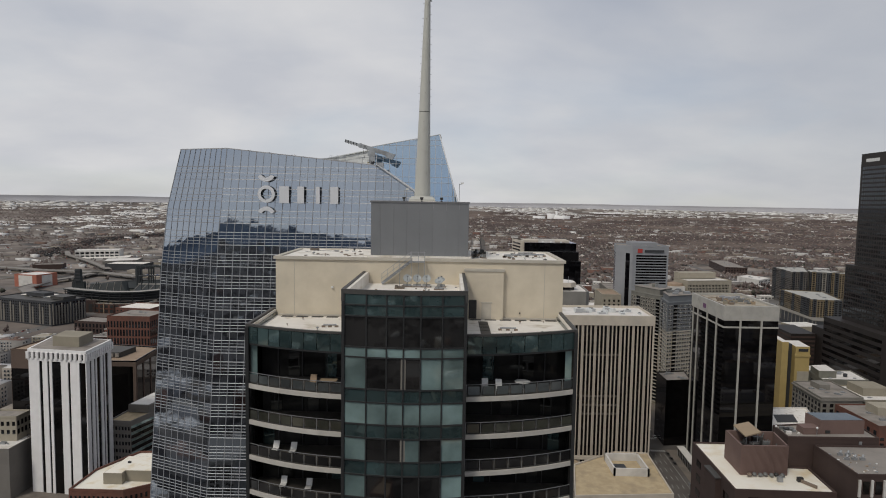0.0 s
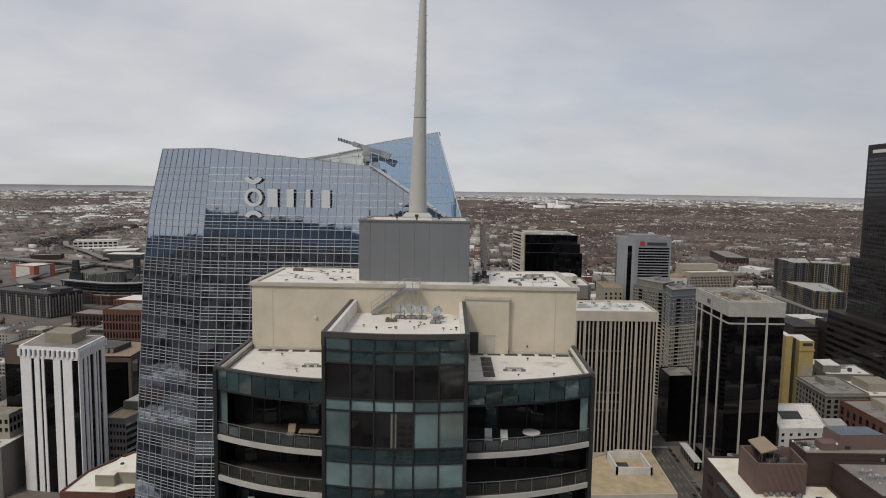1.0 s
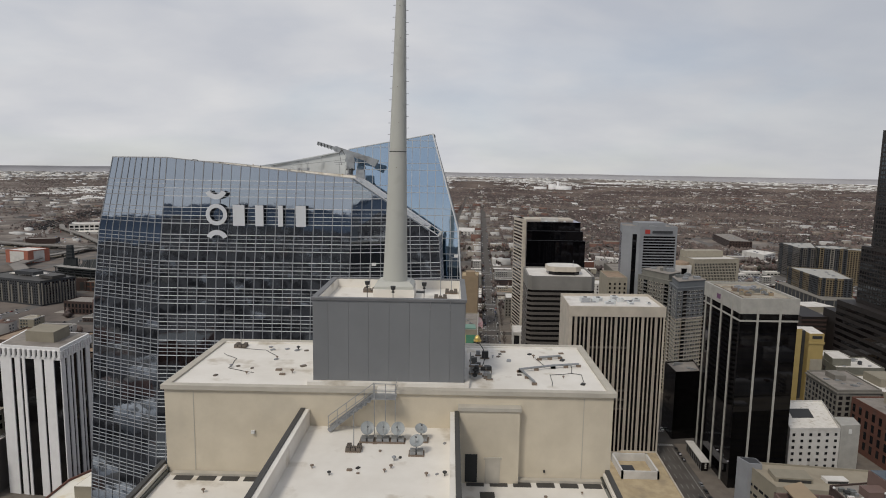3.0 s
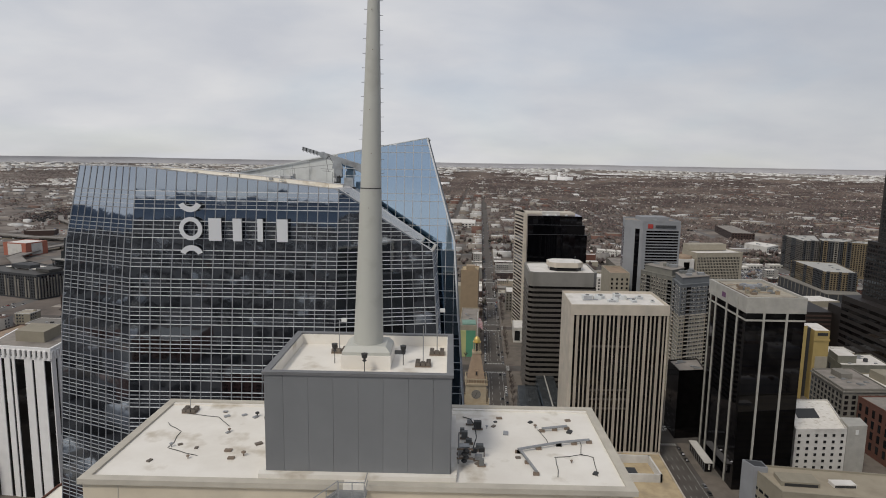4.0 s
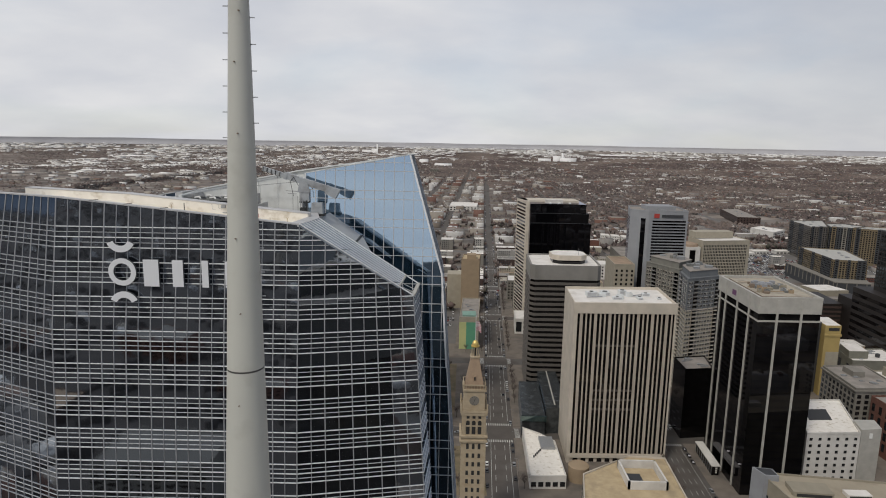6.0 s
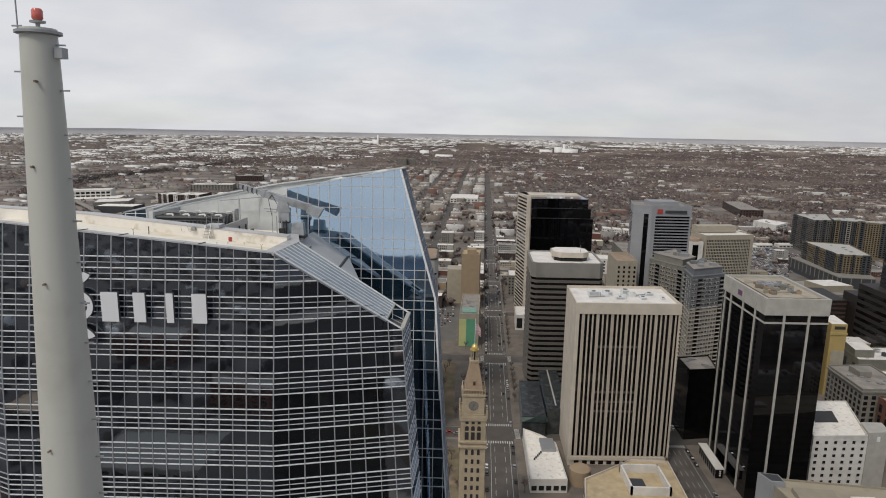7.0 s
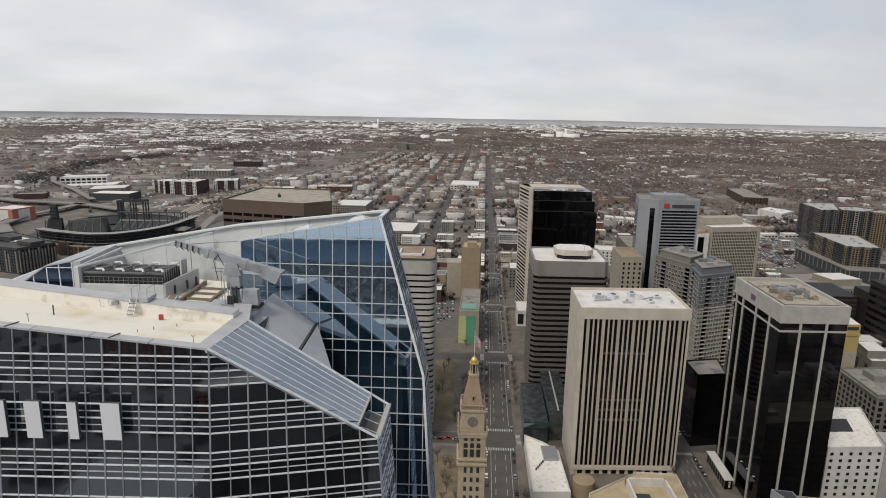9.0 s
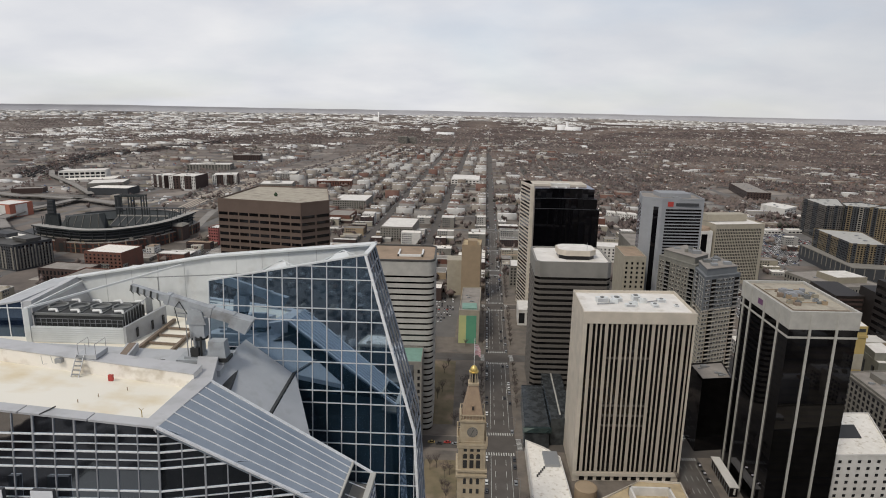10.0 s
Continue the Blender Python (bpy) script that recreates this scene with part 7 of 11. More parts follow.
def banded_tower():
    P = [(66.9, 443.5), (70.0, 440.2), (116.6, 440.4), (119.6, 443.6), (121.2, 486), (118, 489), (72, 489), (68.5, 486)]
    e = block("banded_office_tower", "grey concrete tower with dark ribbon windows and octagonal roof house", "tower", P, 101.0, "glass_dark", "membrane_far", 1.0)
    c = centre_of(P)
    bands(e, P, 2.0, 90.5, 22, 0.52, "spandrel_brown", 0.35)
    big = [(c[0] + (x - c[0]) * 1.012, c[1] + (y - c[1]) * 1.012) for x, y in P]
    part("top_wall", Build().prism(big, 90.5, 100.4), "concrete_dim", e)
    n = len(big)
    inner = [(c[0] + (x - c[0]) * 0.96, c[1] + (y - c[1]) * 0.96) for x, y in P]
    b = Build()
    for i in range(n):
        j = (i + 1) % n
        b.hull8([(*big[i], 100.4), (*big[j], 100.4), (*inner[j], 100.4), (*inner[i], 100.4)], [(*big[i], 101.6), (*big[j], 101.6), (*inner[j], 101.6), (*inner[i], 101.6)])
    part("top_parapet", b, "concrete_dim", e)
    part("roof_sheet", Build().prism(inner, 100.42, 100.72), "membrane_far", e)
    o = [(84, 455), (89, 450), (106, 450), (111, 455), (111, 468), (106, 473), (89, 473), (84, 468)]
    part("roof_house", Build().prism(o, 103.6, 107.4), "concrete_pale", e)
    part("roof_house_base", Build().prism([(c2[0] + (97.5 - c2[0]) * 0.08, c2[1] + (461 - c2[1]) * 0.08) for c2 in o], 100.4, 103.6), "glass_dark", e)
    part("roof_house_roof", Build().prism([(c2[0] + (97.5 - c2[0]) * 0.05, c2[1] + (461 - c2[1]) * 0.05) for c2 in o], 107.4, 107.6), "membrane_far", e)
    part("antenna", Build().rod((104, 452, 107.5), (104, 452, 113), 0.12), "galv", e)


def black_curved_tower():
    e = thing("black_mirror_tower", "black mirror-glass tower stepping outwards between slotted white end walls", "tower", at=(115, 640, 0))
    W = [(77.5, 668.0), (83.7, 627.5), (86.5, 627.0), (86.5, 668.0)]
    part("end_wall", Build().prism(W, 0, 131.4), "concrete_pale", e)
    n = Vector((-1, -0.15)).normalized()
    for i in range(34):
        z = 126.5 - i * 3.7
        a, d = lerp(W[0], W[1], 0.06), lerp(W[0], W[1], 0.90)
        part("slot", Build().hull8([(a[0], a[1], z), (d[0], d[1], z), (d[0] + 0.5, d[1], z), (a[0] + 0.5, a[1], z)], [(a[0] - 0.1, a[1], z + 1.9), (d[0] - 0.1, d[1], z + 1.9), (d[0] + 0.5, d[1], z + 1.9), (a[0] + 0.5, a[1], z + 1.9)]).add(
            [(a[0] - 0.12, a[1], z), (d[0] - 0.12, d[1], z), (d[0] - 0.12, d[1], z + 1.9), (a[0] - 0.12, a[1], z + 1.9)], [(0, 1, 2, 3)]), "glass_dark", e)

    def front(x1, y, bow, n=10):
        pts = [(86.5 + (x1 - 86.5) * i / n, y + bow * 4 * (i / n) * (1 - i / n)) for i in range(n + 1)]
        return pts + [(x1, 668), (86.5, 668)]
    part("upper_glass", Build().prism(front(144.0, 620.5, 3.5), 120, 129.6), "glass_black", e)
    part("middle_glass", Build().prism(front(146.8, 619.0, 2.6), 110, 120), "glass_black", e)
    part("lower_glass", Build().prism(front(149.2, 617.6, 1.8), 0, 110), "glass_black", e)
    part("ledge", Build().prism(front(146.8, 618.9, 2.6), 119.95, 120.06), "mural_grey", e)
    part("ledge", Build().prism(front(149.2, 617.5, 1.8), 109.95, 110.06), "mural_grey", e)
    part("inner_ledge", Build().prism(front(144.1, 620.3, 3.5), 120.06, 120.16), "glass_black", e)
    part("top_wall", Build().prism([(77.5, 668), (83.7, 640), (140, 640), (140, 668)], 120, 131.4), "concrete_pale", e)
    part("roof_house", Build().box(104, 122, 632, 642, 129.6, 133.0), "white_wall", e)
    for x in (108, 117, 128):
        part("roof_dish", Build().lathe([(1.2, 129.6), (1.4, 130.6), (0.4, 131.2)], x, 626, 10), "white_paint", e)


def sign_tower():
    P = [(183.8, 541.7), (219.3, 542.7), (222, 585), (176.5, 584), (169.1, 550)]
    e = block("slatted_office_tower", "cool grey concrete tower with dark horizontal window bands", "tower", P, 133.6, "concrete_blue", "grey_roof", 1.2, units=3, seed=4)
    c = centre_of(P)
    p, q = P[0], P[1]
    for i in range(40):
        z = 122.8 - i * 2.7
        a, d = lerp(p, q, 0.1), lerp(p, q, 0.95)
        part("window_band", Build().hull8([(a[0], a[1] - 0.14, z), (d[0], d[1] - 0.14, z), (d[0], d[1] + 0.1, z), (a[0], a[1] + 0.1, z)], [(a[0], a[1] - 0.14, z + 1.55), (d[0], d[1] - 0.14, z + 1.55), (d[0], d[1] + 0.1, z + 1.55), (a[0], a[1] + 0.1, z + 1.55)]), "glass_black", e)
    p, q = P[4], P[0]
    n = outward(p, q, c)
    for u0, u1, m in ((0.60, 0.84, "glass_black"),):
        a, d = lerp(p, q, u0), lerp(p, q, u1)
        part("slot_window", Build().hull8([(a[0] + n.x * 0.15, a[1] + n.y * 0.15, 4), (d[0] + n.x * 0.15, d[1] + n.y * 0.15, 4), (*d, 4), (*a, 4)], [(a[0] + n.x * 0.15, a[1] + n.y * 0.15, 126), (d[0] + n.x * 0.15, d[1] + n.y * 0.15, 126), (*d, 126), (*a, 126)]), m, e)
    p, q = P[3], P[4]
    n = outward(p, q, c)
    for i in range(40):
        z = 124.4 - i * 2.7
        a, d = lerp(p, q, 0.05), lerp(p, q, 0.95)
        part("window_band", Build().hull8([(a[0] + n.x * 0.15, a[1] + n.y * 0.15, z), (d[0] + n.x * 0.15, d[1] + n.y * 0.15, z), (*d, z), (*a, z)], [(a[0] + n.x * 0.15, a[1] + n.y * 0.15, z + 1.55), (d[0] + n.x * 0.15, d[1] + n.y * 0.15, z + 1.55), (*d, z + 1.55), (*a, z + 1.55)]), "glass_black", e)
    part("sign_bar", Build().box(188.5, 193.2, 541.3, 541.6, 126.6, 130.6), "red", e, "red plain sign shape")
    part("sign_bar", Build().box(195.5, 214.5, 541.4, 541.9, 127.2, 129.6), "mural_grey", e, "dark plain sign bar")
    part("roof_house", Build().box(186, 212, 555, 575, 132.4, 136.0), "concrete_blue", e)


def grid_office():
    P = [(319.6, 752), (383.5, 764.5), (378, 800), (314, 788)]
    e = block("gridded_office_block", "cream concrete office block with a fine grid of windows", "office block", P, 74.2, "cream_wall", "membrane_far", 1.0)
    c = centre_of(P)
    windows(e, lerp(P[0], P[1], 0.02), lerp(P[0], P[1], 0.94), c, 4, 69.0, 28, 17, 0.5, 0.66)
    part("end_fin", Build().prism([(296, 752), (317, 752), (317, 775), (296, 775)], 0, 66), "white_wall", e)
    part("end_slot", Build().box(304, 311, 751.7, 752.1, 0, 62), "glass_dark", e)
    part("roof_house", Build().prism([(318, 775), (370, 784), (368, 800), (316, 792)], 74, 82), "cream_wall", e)
    part("end_roof", Build().lathe([(12, 66), (11, 69), (2, 71)], 306, 764, 16), "brown_roof", e)


def condo(P, z, split, label, seed, wall):
    """Bays of framed windows between stacks of railed balconies, over a cream lower part, with a set-back top."""
    e = thing("condominium_tower", label, "tower", "condominium towers", at=(*centre_of(P), 0))
    c = centre_of(P)
    FOOT.append((*c, max(math.dist(c, p) for p in P)))
    shrink = lambda k: [(c[0] + (x - c[0]) * k, c[1] + (y - c[1]) * k) for x, y in P]
    part("wall", Build().prism(P, split, z - 6.4), wall, e)
    part("lower_wall", Build().prism(shrink(1.006), 0, split), "cream_wall", e, "cream stucco lower storeys")
    part("string_course", Build().prism(shrink(1.02), split - 0.4, split + 0.5), "concrete_pale", e)
    part("cornice", Build().prism(shrink(1.025), z - 6.4, z - 5.7), wall, e)
    part("top_storey", Build().prism(shrink(0.86), z - 5.7, z - 1.0), wall, e)
    part("top_roof", Build().prism(shrink(0.9), z - 1.0, z - 0.6), "grey_roof", e)
    r = random.Random(seed)
    for i in range(7):
        p = lerp(c, lerp(P[i % 4], P[(i + 1) % 4], r.random()), r.uniform(0.1, 0.6))
        w, h = r.uniform(0.9, 2.8), r.uniform(0.8, 2.6)
        part("roof_unit", Build().box(p[0] - w, p[0] + w, p[1] - w * 0.7, p[1] + w * 0.7, z - 0.6, z - 0.6 + h), r.choice(("galv", "cooling", wall)), e)
    floors = int((z - 9) / 3.1)
    for k in range(4):
        p, q = P[k], P[(k + 1) % 4]
        n = outward(p, q, c)
        if not (n.y < -0.4 or n.x < -0.4):
            continue
        L = math.dist(p, q)
        d = Vector((q[0] - p[0], q[1] - p[1])).normalized()
        glass, frame_, mull, rec = Build(), Build(), Build(), Build()
        bays = max(3, round(L / 5.6))
        railed = {i for i in range(bays) if i % 4 == 1}

        def slab(b, u0, u1, z0, z1, out, back=0.02):
            a, g = (p[0] + d.x * u0, p[1] + d.y * u0), (p[0] + d.x * u1, p[1] + d.y * u1)
            b.hull8([(a[0] + n.x * out, a[1] + n.y * out, z0), (g[0] + n.x * out, g[1] + n.y * out, z0), (g[0] - n.x * back, g[1] - n.y * back, z0), (a[0] - n.x * back, a[1] - n.y * back, z0)],
                    [(a[0] + n.x * out, a[1] + n.y * out, z1), (g[0] + n.x * out, g[1] + n.y * out, z1), (g[0] - n.x * back, g[1] - n.y * back, z1), (a[0] - n.x * back, a[1] - n.y * back, z1)])
        for j in range(floors):
            zf = 3.0 + 3.1 * j
            for i in range(bays):
                u = (i + 0.5) * L / bays
                if i in railed:
                    slab(rec, u - 2.0, u + 2.0, zf + 0.1, zf + 2.55, 0.24)
                    b = Build()
                    slab(b, u - 2.3, u + 2.3, zf - 0.22, zf, 1.5)
                    balcony = part("balcony", b, "concrete_pale" if zf < split else "concrete_mid", e)
                    b = Build()
                    slab(b, u - 2.3, u + 2.3, zf + 0.95, zf + 1.05, 1.5, -1.42)
                    for t in range(5):
                        slab(b, u - 2.3 + 1.13 * t, u - 2.22 + 1.13 * t, zf, zf + 0.95, 1.5, -1.42)
                    part("railing", b, "galv", balcony)
                else:
                    for s in (-1, 1):
                        w = u + s * 1.25
                        slab(frame_, w - 0.98, w + 0.98, zf + 0.55, zf + 2.35, 0.20)
                        slab(glass, w - 0.84, w + 0.84, zf + 0.7, zf + 2.2, 0.27)
                        slab(mull, w - 0.05, w + 0.05, zf + 0.7, zf + 2.2, 0.31)
        part("window_frame", frame_, "white_wall" if seed == 21 else "concrete_pale", e, kind="stuff")
        part("window_glazing", glass, "window", e, kind="stuff")
        part("window_mullion", mull, "white_wall", e, kind="stuff")
        part("recess", rec, "glass_dark", e, kind="stuff")
        for i in range(bays + 1):
            b = Build()
            u = min(max(i * L / bays, 0.3), L - 0.3)
            slab(b, u - 0.3, u + 0.3, split, z - 6.0, 0.45)
            part("pier", b, wall, e)
    return e


def clock_tower():
    e = thing("clock_tower", "slender cream terracotta clock tower with arched belfry and gilded dome", "clock tower", at=(19.0, 260, 0))
    cx, cy, h = 19.0, 259.6, 5.85
    sq = lambda s: [(cx - s, cy - s), (cx + s, cy - s), (cx + s, cy + s), (cx - s, cy + s)]
    part("shaft", Build().prism(sq(h), 0, 55.5), "terracotta", e)
    for z in (53.6, 56.0):
        part("cornice", Build().prism(sq(h + 0.7), z, z + 0.9), "terracotta", e)
    part("belfry", Build().prism(sq(h - 0.15), 54.5, 67.5), "terracotta", e)
    part("cornice", Build().prism(sq(h + 0.35), 66.9, 68.2), "terracotta", e)
    part("balustrade_floor", Build().prism(sq(h + 0.55), 68.2, 68.7), "terracotta", e)
    b = Build()
    s = h + 0.45
    for x0, x1, y0, y1 in ((cx - s, cx + s, cy - s, cy - s + 0.3), (cx - s, cx + s, cy + s - 0.3, cy + s), (cx - s, cx - s + 0.3, cy - s, cy + s), (cx + s - 0.3, cx + s, cy - s, cy + s)):
        b.box(x0, x1, y0, y1, 68.7, 69.3)
        b.box(x0, x1, y0, y1, 70.0, 70.25)
    part("balustrade", b, "terracotta", e)
    for dx in (-s + 0.2, s - 0.2):
        for dy in (-s + 0.2, s - 0.2):
            part("corner_pier", Build().box(cx + dx - 0.35, cx + dx + 0.35, cy + dy - 0.35, cy + dy + 0.35, 68.6, 72.4), "terracotta", e)
    part("clock_stage", Build().prism(sq(h - 0.9), 68.6, 78.6), "terracotta", e)
    part("cornice", Build().prism(sq(h - 0.35), 78.4, 79.3), "terracotta", e)
    dial = Build()
    y = cy - (h - 0.9) - 0.15
    n = 28
    dial.add([(cx + 2.3 * math.cos(2 * math.pi * i / n), y, 73.8 + 2.3 * math.sin(2 * math.pi * i / n)) for i in range(n)] + [(cx + 2.3 * math.cos(2 * math.pi * i / n), y + 0.2, 73.8 + 2.3 * math.sin(2 * math.pi * i / n)) for i in range(n)],
             [tuple(range(n)), tuple(range(2 * n - 1, n - 1, -1))] + [(i, n + i, n + (i + 1) % n, (i + 1) % n) for i in range(n)])
    d = part("clock_dial", dial, "stone_grey", e, "grey clock dial")
    for i in range(12):
        a = 2 * math.pi * i / 12
        part("hour_mark", Build().bar((cx + 1.75 * math.cos(a), y - 0.05, 73.8 + 1.75 * math.sin(a)), (cx + 2.1 * math.cos(a), y - 0.05, 73.8 + 2.1 * math.sin(a)), 0.16, 0.08, (0, 1, 0)), "dark", d)
    for a, l, w in ((1.2, 1.2, 0.2), (-2.0, 1.7, 0.14)):
        part("pointer", Build().bar((cx, y - 0.1, 73.8), (cx + l * math.cos(a), y - 0.1, 73.8 + l * math.sin(a)), w, 0.06, (0, 1, 0)), "dark", d)
    b = Build()
    s = h - 0.6
    for x0, x1, y0, y1 in ((cx - s, cx + s, cy - s, cy - s + 0.3), (cx - s, cx - s + 0.3, cy - s, cy + s), (cx + s - 0.3, cx + s, cy - s, cy + s), (cx - s, cx + s, cy + s - 0.3, cy + s)):
        b.box(x0, x1, y0, y1, 81.2, 81.6)
    for i in range(9):
        x = cx - s + i * 2 * s / 8
        b.box(x - 0.18, x + 0.18, cy - s, cy - s + 0.3, 79.3, 81.2)
        b.box(cx - s, cx - s + 0.3, cy - s + i * 2 * s / 8 - 0.18, cy - s + i * 2 * s / 8 + 0.18, 79.3, 81.2)
        b.box(cx + s - 0.3, cx + s, cy - s + i * 2 * s / 8 - 0.18, cy - s + i * 2 * s / 8 + 0.18, 79.3, 81.2)
    part("upper_balustrade", b, "terracotta", e)
    part("steep_roof", Build().prism(sq(4.5), 79.3, 93.4, sq(1.85)), "terra_roof", e, "steep tan tiled roof")
    part("dormer", Build().box(cx - 0.55, cx + 0.55, cy - 4.1, cy - 2.0, 83.2, 85.4), "terra_roof", e)
    part("dormer_opening", Build().box(cx - 0.35, cx + 0.35, cy - 4.16, cy - 4.0, 83.4, 85.0), "dark", e)
    part("lantern_floor", Build().prism(sq(2.25), 93.4, 94.2), "terracotta", e)
    b = Build()
    for i in range(8):
        a = 2 * math.pi * (i + 0.5) / 8
        b.rod((cx + 1.6 * math.cos(a), cy + 1.6 * math.sin(a), 94.2), (cx + 1.6 * math.cos(a), cy + 1.6 * math.sin(a), 98.6), 0.22, n=6)
    part("lantern_column", b, "terracotta", e)
    part("lantern_core", Build().lathe([(0.9, 94.2), (0.9, 98.6)], cx, cy, 8), "dark", e)
    part("lantern_cap", Build().lathe([(2.0, 98.6), (2.0, 99.1), (1.6, 99.2)], cx, cy, 16), "gold", e)
    part("dome", Build().lathe([(1.55, 99.1), (1.5, 100.0), (1.15, 100.9), (0.5, 101.5), (0.1, 101.7)], cx, cy, 16), "gold", e, "gilded dome", smooth=True)
    part("flagpole", Build().rod((cx, cy, 101.6), (cx, cy, 113.5), 0.12), "white_paint", e)
    f = Build()
    for i in range(9):
        for j in range(2):
            u = i / 8
            f.v.append((cx + 0.15 + 2.6 * u + 0.25 * math.sin(5 * u), cy + 0.5 * math.sin(4 * u), 110.8 - 2.2 * u * u - 5.0 * j + 1.2 * u * j))
    for i in range(8):
        f.f.append((2 * i, 2 * i + 1, 2 * i + 3, 2 * i + 2))
    part("flag", f, "flag", e, "red and white striped flag")
    # openings
    for sx, sy in ((0, -1), (1, 0), (-1, 0)):
        for i in (-1, 0, 1):
            def opening(u, z0, z1, arch, o, w):
                pts = [(-w, z0), (w, z0), (w, z1)]
                if arch:
                    pts += [(w * math.cos(a), z1 + w * math.sin(a)) for a in [math.pi * k / 6 for k in range(1, 6)]]
                pts += [(-w, z1)]
                bb = Build()
                for off in (o, o - 0.25):
                    for t, z in pts:
                        bb.v.append((cx + u + t, cy - off, z) if sy else (cx + sx * off, cy + u + t, z))
                m = len(pts)
                bb.f += [tuple(range(m)), tuple(range(2 * m - 1, m - 1, -1))] + [(k, (k + 1) % m, m + (k + 1) % m, m + k) for k in range(m)]
                part("opening", bb, "dark", e)
            opening(i * 2.75, 57.5, 61.2, False, h - 0.1, 0.85)
            opening(i * 2.75, 61.9, 63.4, True, h - 0.1, 0.85)
            opening(i * 2.75, 65.2, 66.4, False, h - 0.1, 0.7)
            for r in range(11):
                opening(i * 2.75, 50.0 - r * 4.4, 52.2 - r * 4.4, r == 0, h + 0.05, 0.62)
    for i in (-1.5, -0.5, 0.5, 1.5):
        part("belfry_column", Build().box(cx + i * 2.75 - 0.25, cx + i * 2.75 + 0.25, cy - h - 0.15, cy - h + 0.1, 57.0, 66.8), "terracotta", e)


ribbed_tower()
black_strip_tower()
banded_tower()
black_curved_tower()
sign_tower()
grid_office()
condo([(182.5, 434.5), (211.6, 447), (208, 480), (186, 462)], 100.5, 70.0, "grey and cream condominium tower with many small windows", 21, "condo_blue")
condo([(170, 494), (186, 462.5), (203, 478), (196, 512)], 101.5, 62, "grey stone condominium tower with stepped balconies", 22, "condo_grey")
clock_tower()


def simple(name, label, cat, P, z, wall, roof, wins=(), mat="window", units=0, seed=0, pieces=False, par=0.9):
    e = block(name, label, cat, P, z, wall, roof, par, units=units, seed=seed, unit_size=1.5)
    c = centre_of(P)
    for k, nx, nz, wf, hf, za, zb in wins:
        windows(e, P[k], P[(k + 1) % len(P)], c, za, zb, nx, nz, wf, hf, mat, pieces)
    return e


# low buildings round the clock tower's crossing
wr = simple("white_roofed_shop", "low shop building with a bright white roof and cut corner", "building", [(53.5, 304), (74.0, 305), (74.0, 346), (66, 356), (55.6, 364)], 8.4, "white_wall", "membrane", [(0, 5, 1, 0.7, 0.7, 1, 5)])
part("plant_screen", Build().box(64, 72.5, 336, 350, 7.5, 9.2), "galv", wr)
for i in range(5):
    part("roof_unit", Build().box(58 + i * 1.2, 58.8 + i * 1.2, 326 + 2 * i, 327 + 2 * i, 7.5, 8.6), "dark", wr)
gr = simple("green_glass_pavilion", "low dark green glass pavilion with a ridged roof", "pavilion", [(55.5, 369), (71, 369), (73.5, 427), (59.2, 427)], 14.6, "glass_roofdeck", "glass_roofdeck", par=0.3)
part("raised_roof", Build().prism([(72, 372), (86, 374), (89, 446), (75, 446)], 0, 18.0), "glass_roofdeck", gr)
part("ridge_light", Build().bar((78.5, 378, 18.2), (81.5, 440, 18.2), 0.9, 0.4), "white_panel", gr)
part("eave", Build().prism([(54.8, 368), (72, 368), (72, 369), (54.8, 369)], 10.5, 14.0), "glass_green", gr)
tb = simple("ochre_roofed_block", "low beige block with ochre gravel roof and white skylight house", "building", [(71, 244), (124, 248), (127, 302), (107, 303), (78, 283)], 22.5, "concrete_pale", "tan_roof", [(0, 9, 3, 0.6, 0.5, 2, 20), (4, 7, 3, 0.6, 0.5, 2, 20)])
sk = Build()
sk.box(98, 99, 270, 292, 21.6, 26).box(117, 118, 270, 292, 21.6, 26).box(98, 118, 270, 271, 21.6, 26).box(98, 118, 291, 292, 21.6, 26)
part("skylight_house", sk, "white_wall", tb)
part("skylight_plant", Build().box(100, 107, 273, 282, 21.6, 23.6), "mural_grey", tb)
part("rooftop_drum", Build().lathe([(6, 0), (6, 9.0), (5.2, 9.4), (5.2, 9.2), (0.2, 9.2)], 83, 316, 24), "tan_wall", tb)
simple("black_cube_block", "black glass office cube with a pale cluttered roof", "office block", [(161, 370), (180, 373), (184, 398), (161.5, 393)], 48.5, "glass_dark", "grey_roof", units=6, seed=5)
wb = simple("white_block", "white office block with small square windows and a roof court", "building", [(210.6, 314.5), (242, 316.5), (258, 363), (227, 361)], 33.0, "white_wall", "membrane", [(0, 6, 7, 0.32, 0.42, 3, 31)], pieces=True)
part("stair_tower", Build().prism([(242.2, 316.5), (255, 318.5), (258, 330), (246, 330)], 0, 34.5), "white_panel", wb)
part("wall_mark", Build().box(247.5, 249.2, 317.0, 317.3, 29, 32), "white_paint", wb)
part("roof_court", Build().prism([(222, 333), (236, 334), (241, 349), (227, 348)], 32.0, 32.3), "dark", wb)
pk = simple("garage_podium", "beige parking garage with a stepped roof deck", "building", [(166, 244), (228, 236), (264, 234), (266, 258), (226, 263.5), (169, 270.5), (163, 271)], 32.6, "beige_wall", "garage_deck", [(0, 14, 5, 0.75, 0.3, 3, 26), (6, 6, 5, 0.7, 0.3, 3, 26)])
part("corner_tower", Build().prism([(159.5, 272), (162, 264), (168.6, 263.5), (168.6, 270.4)], 0, 34.6), "concrete_blue", pk, "grey glazed stair tower")
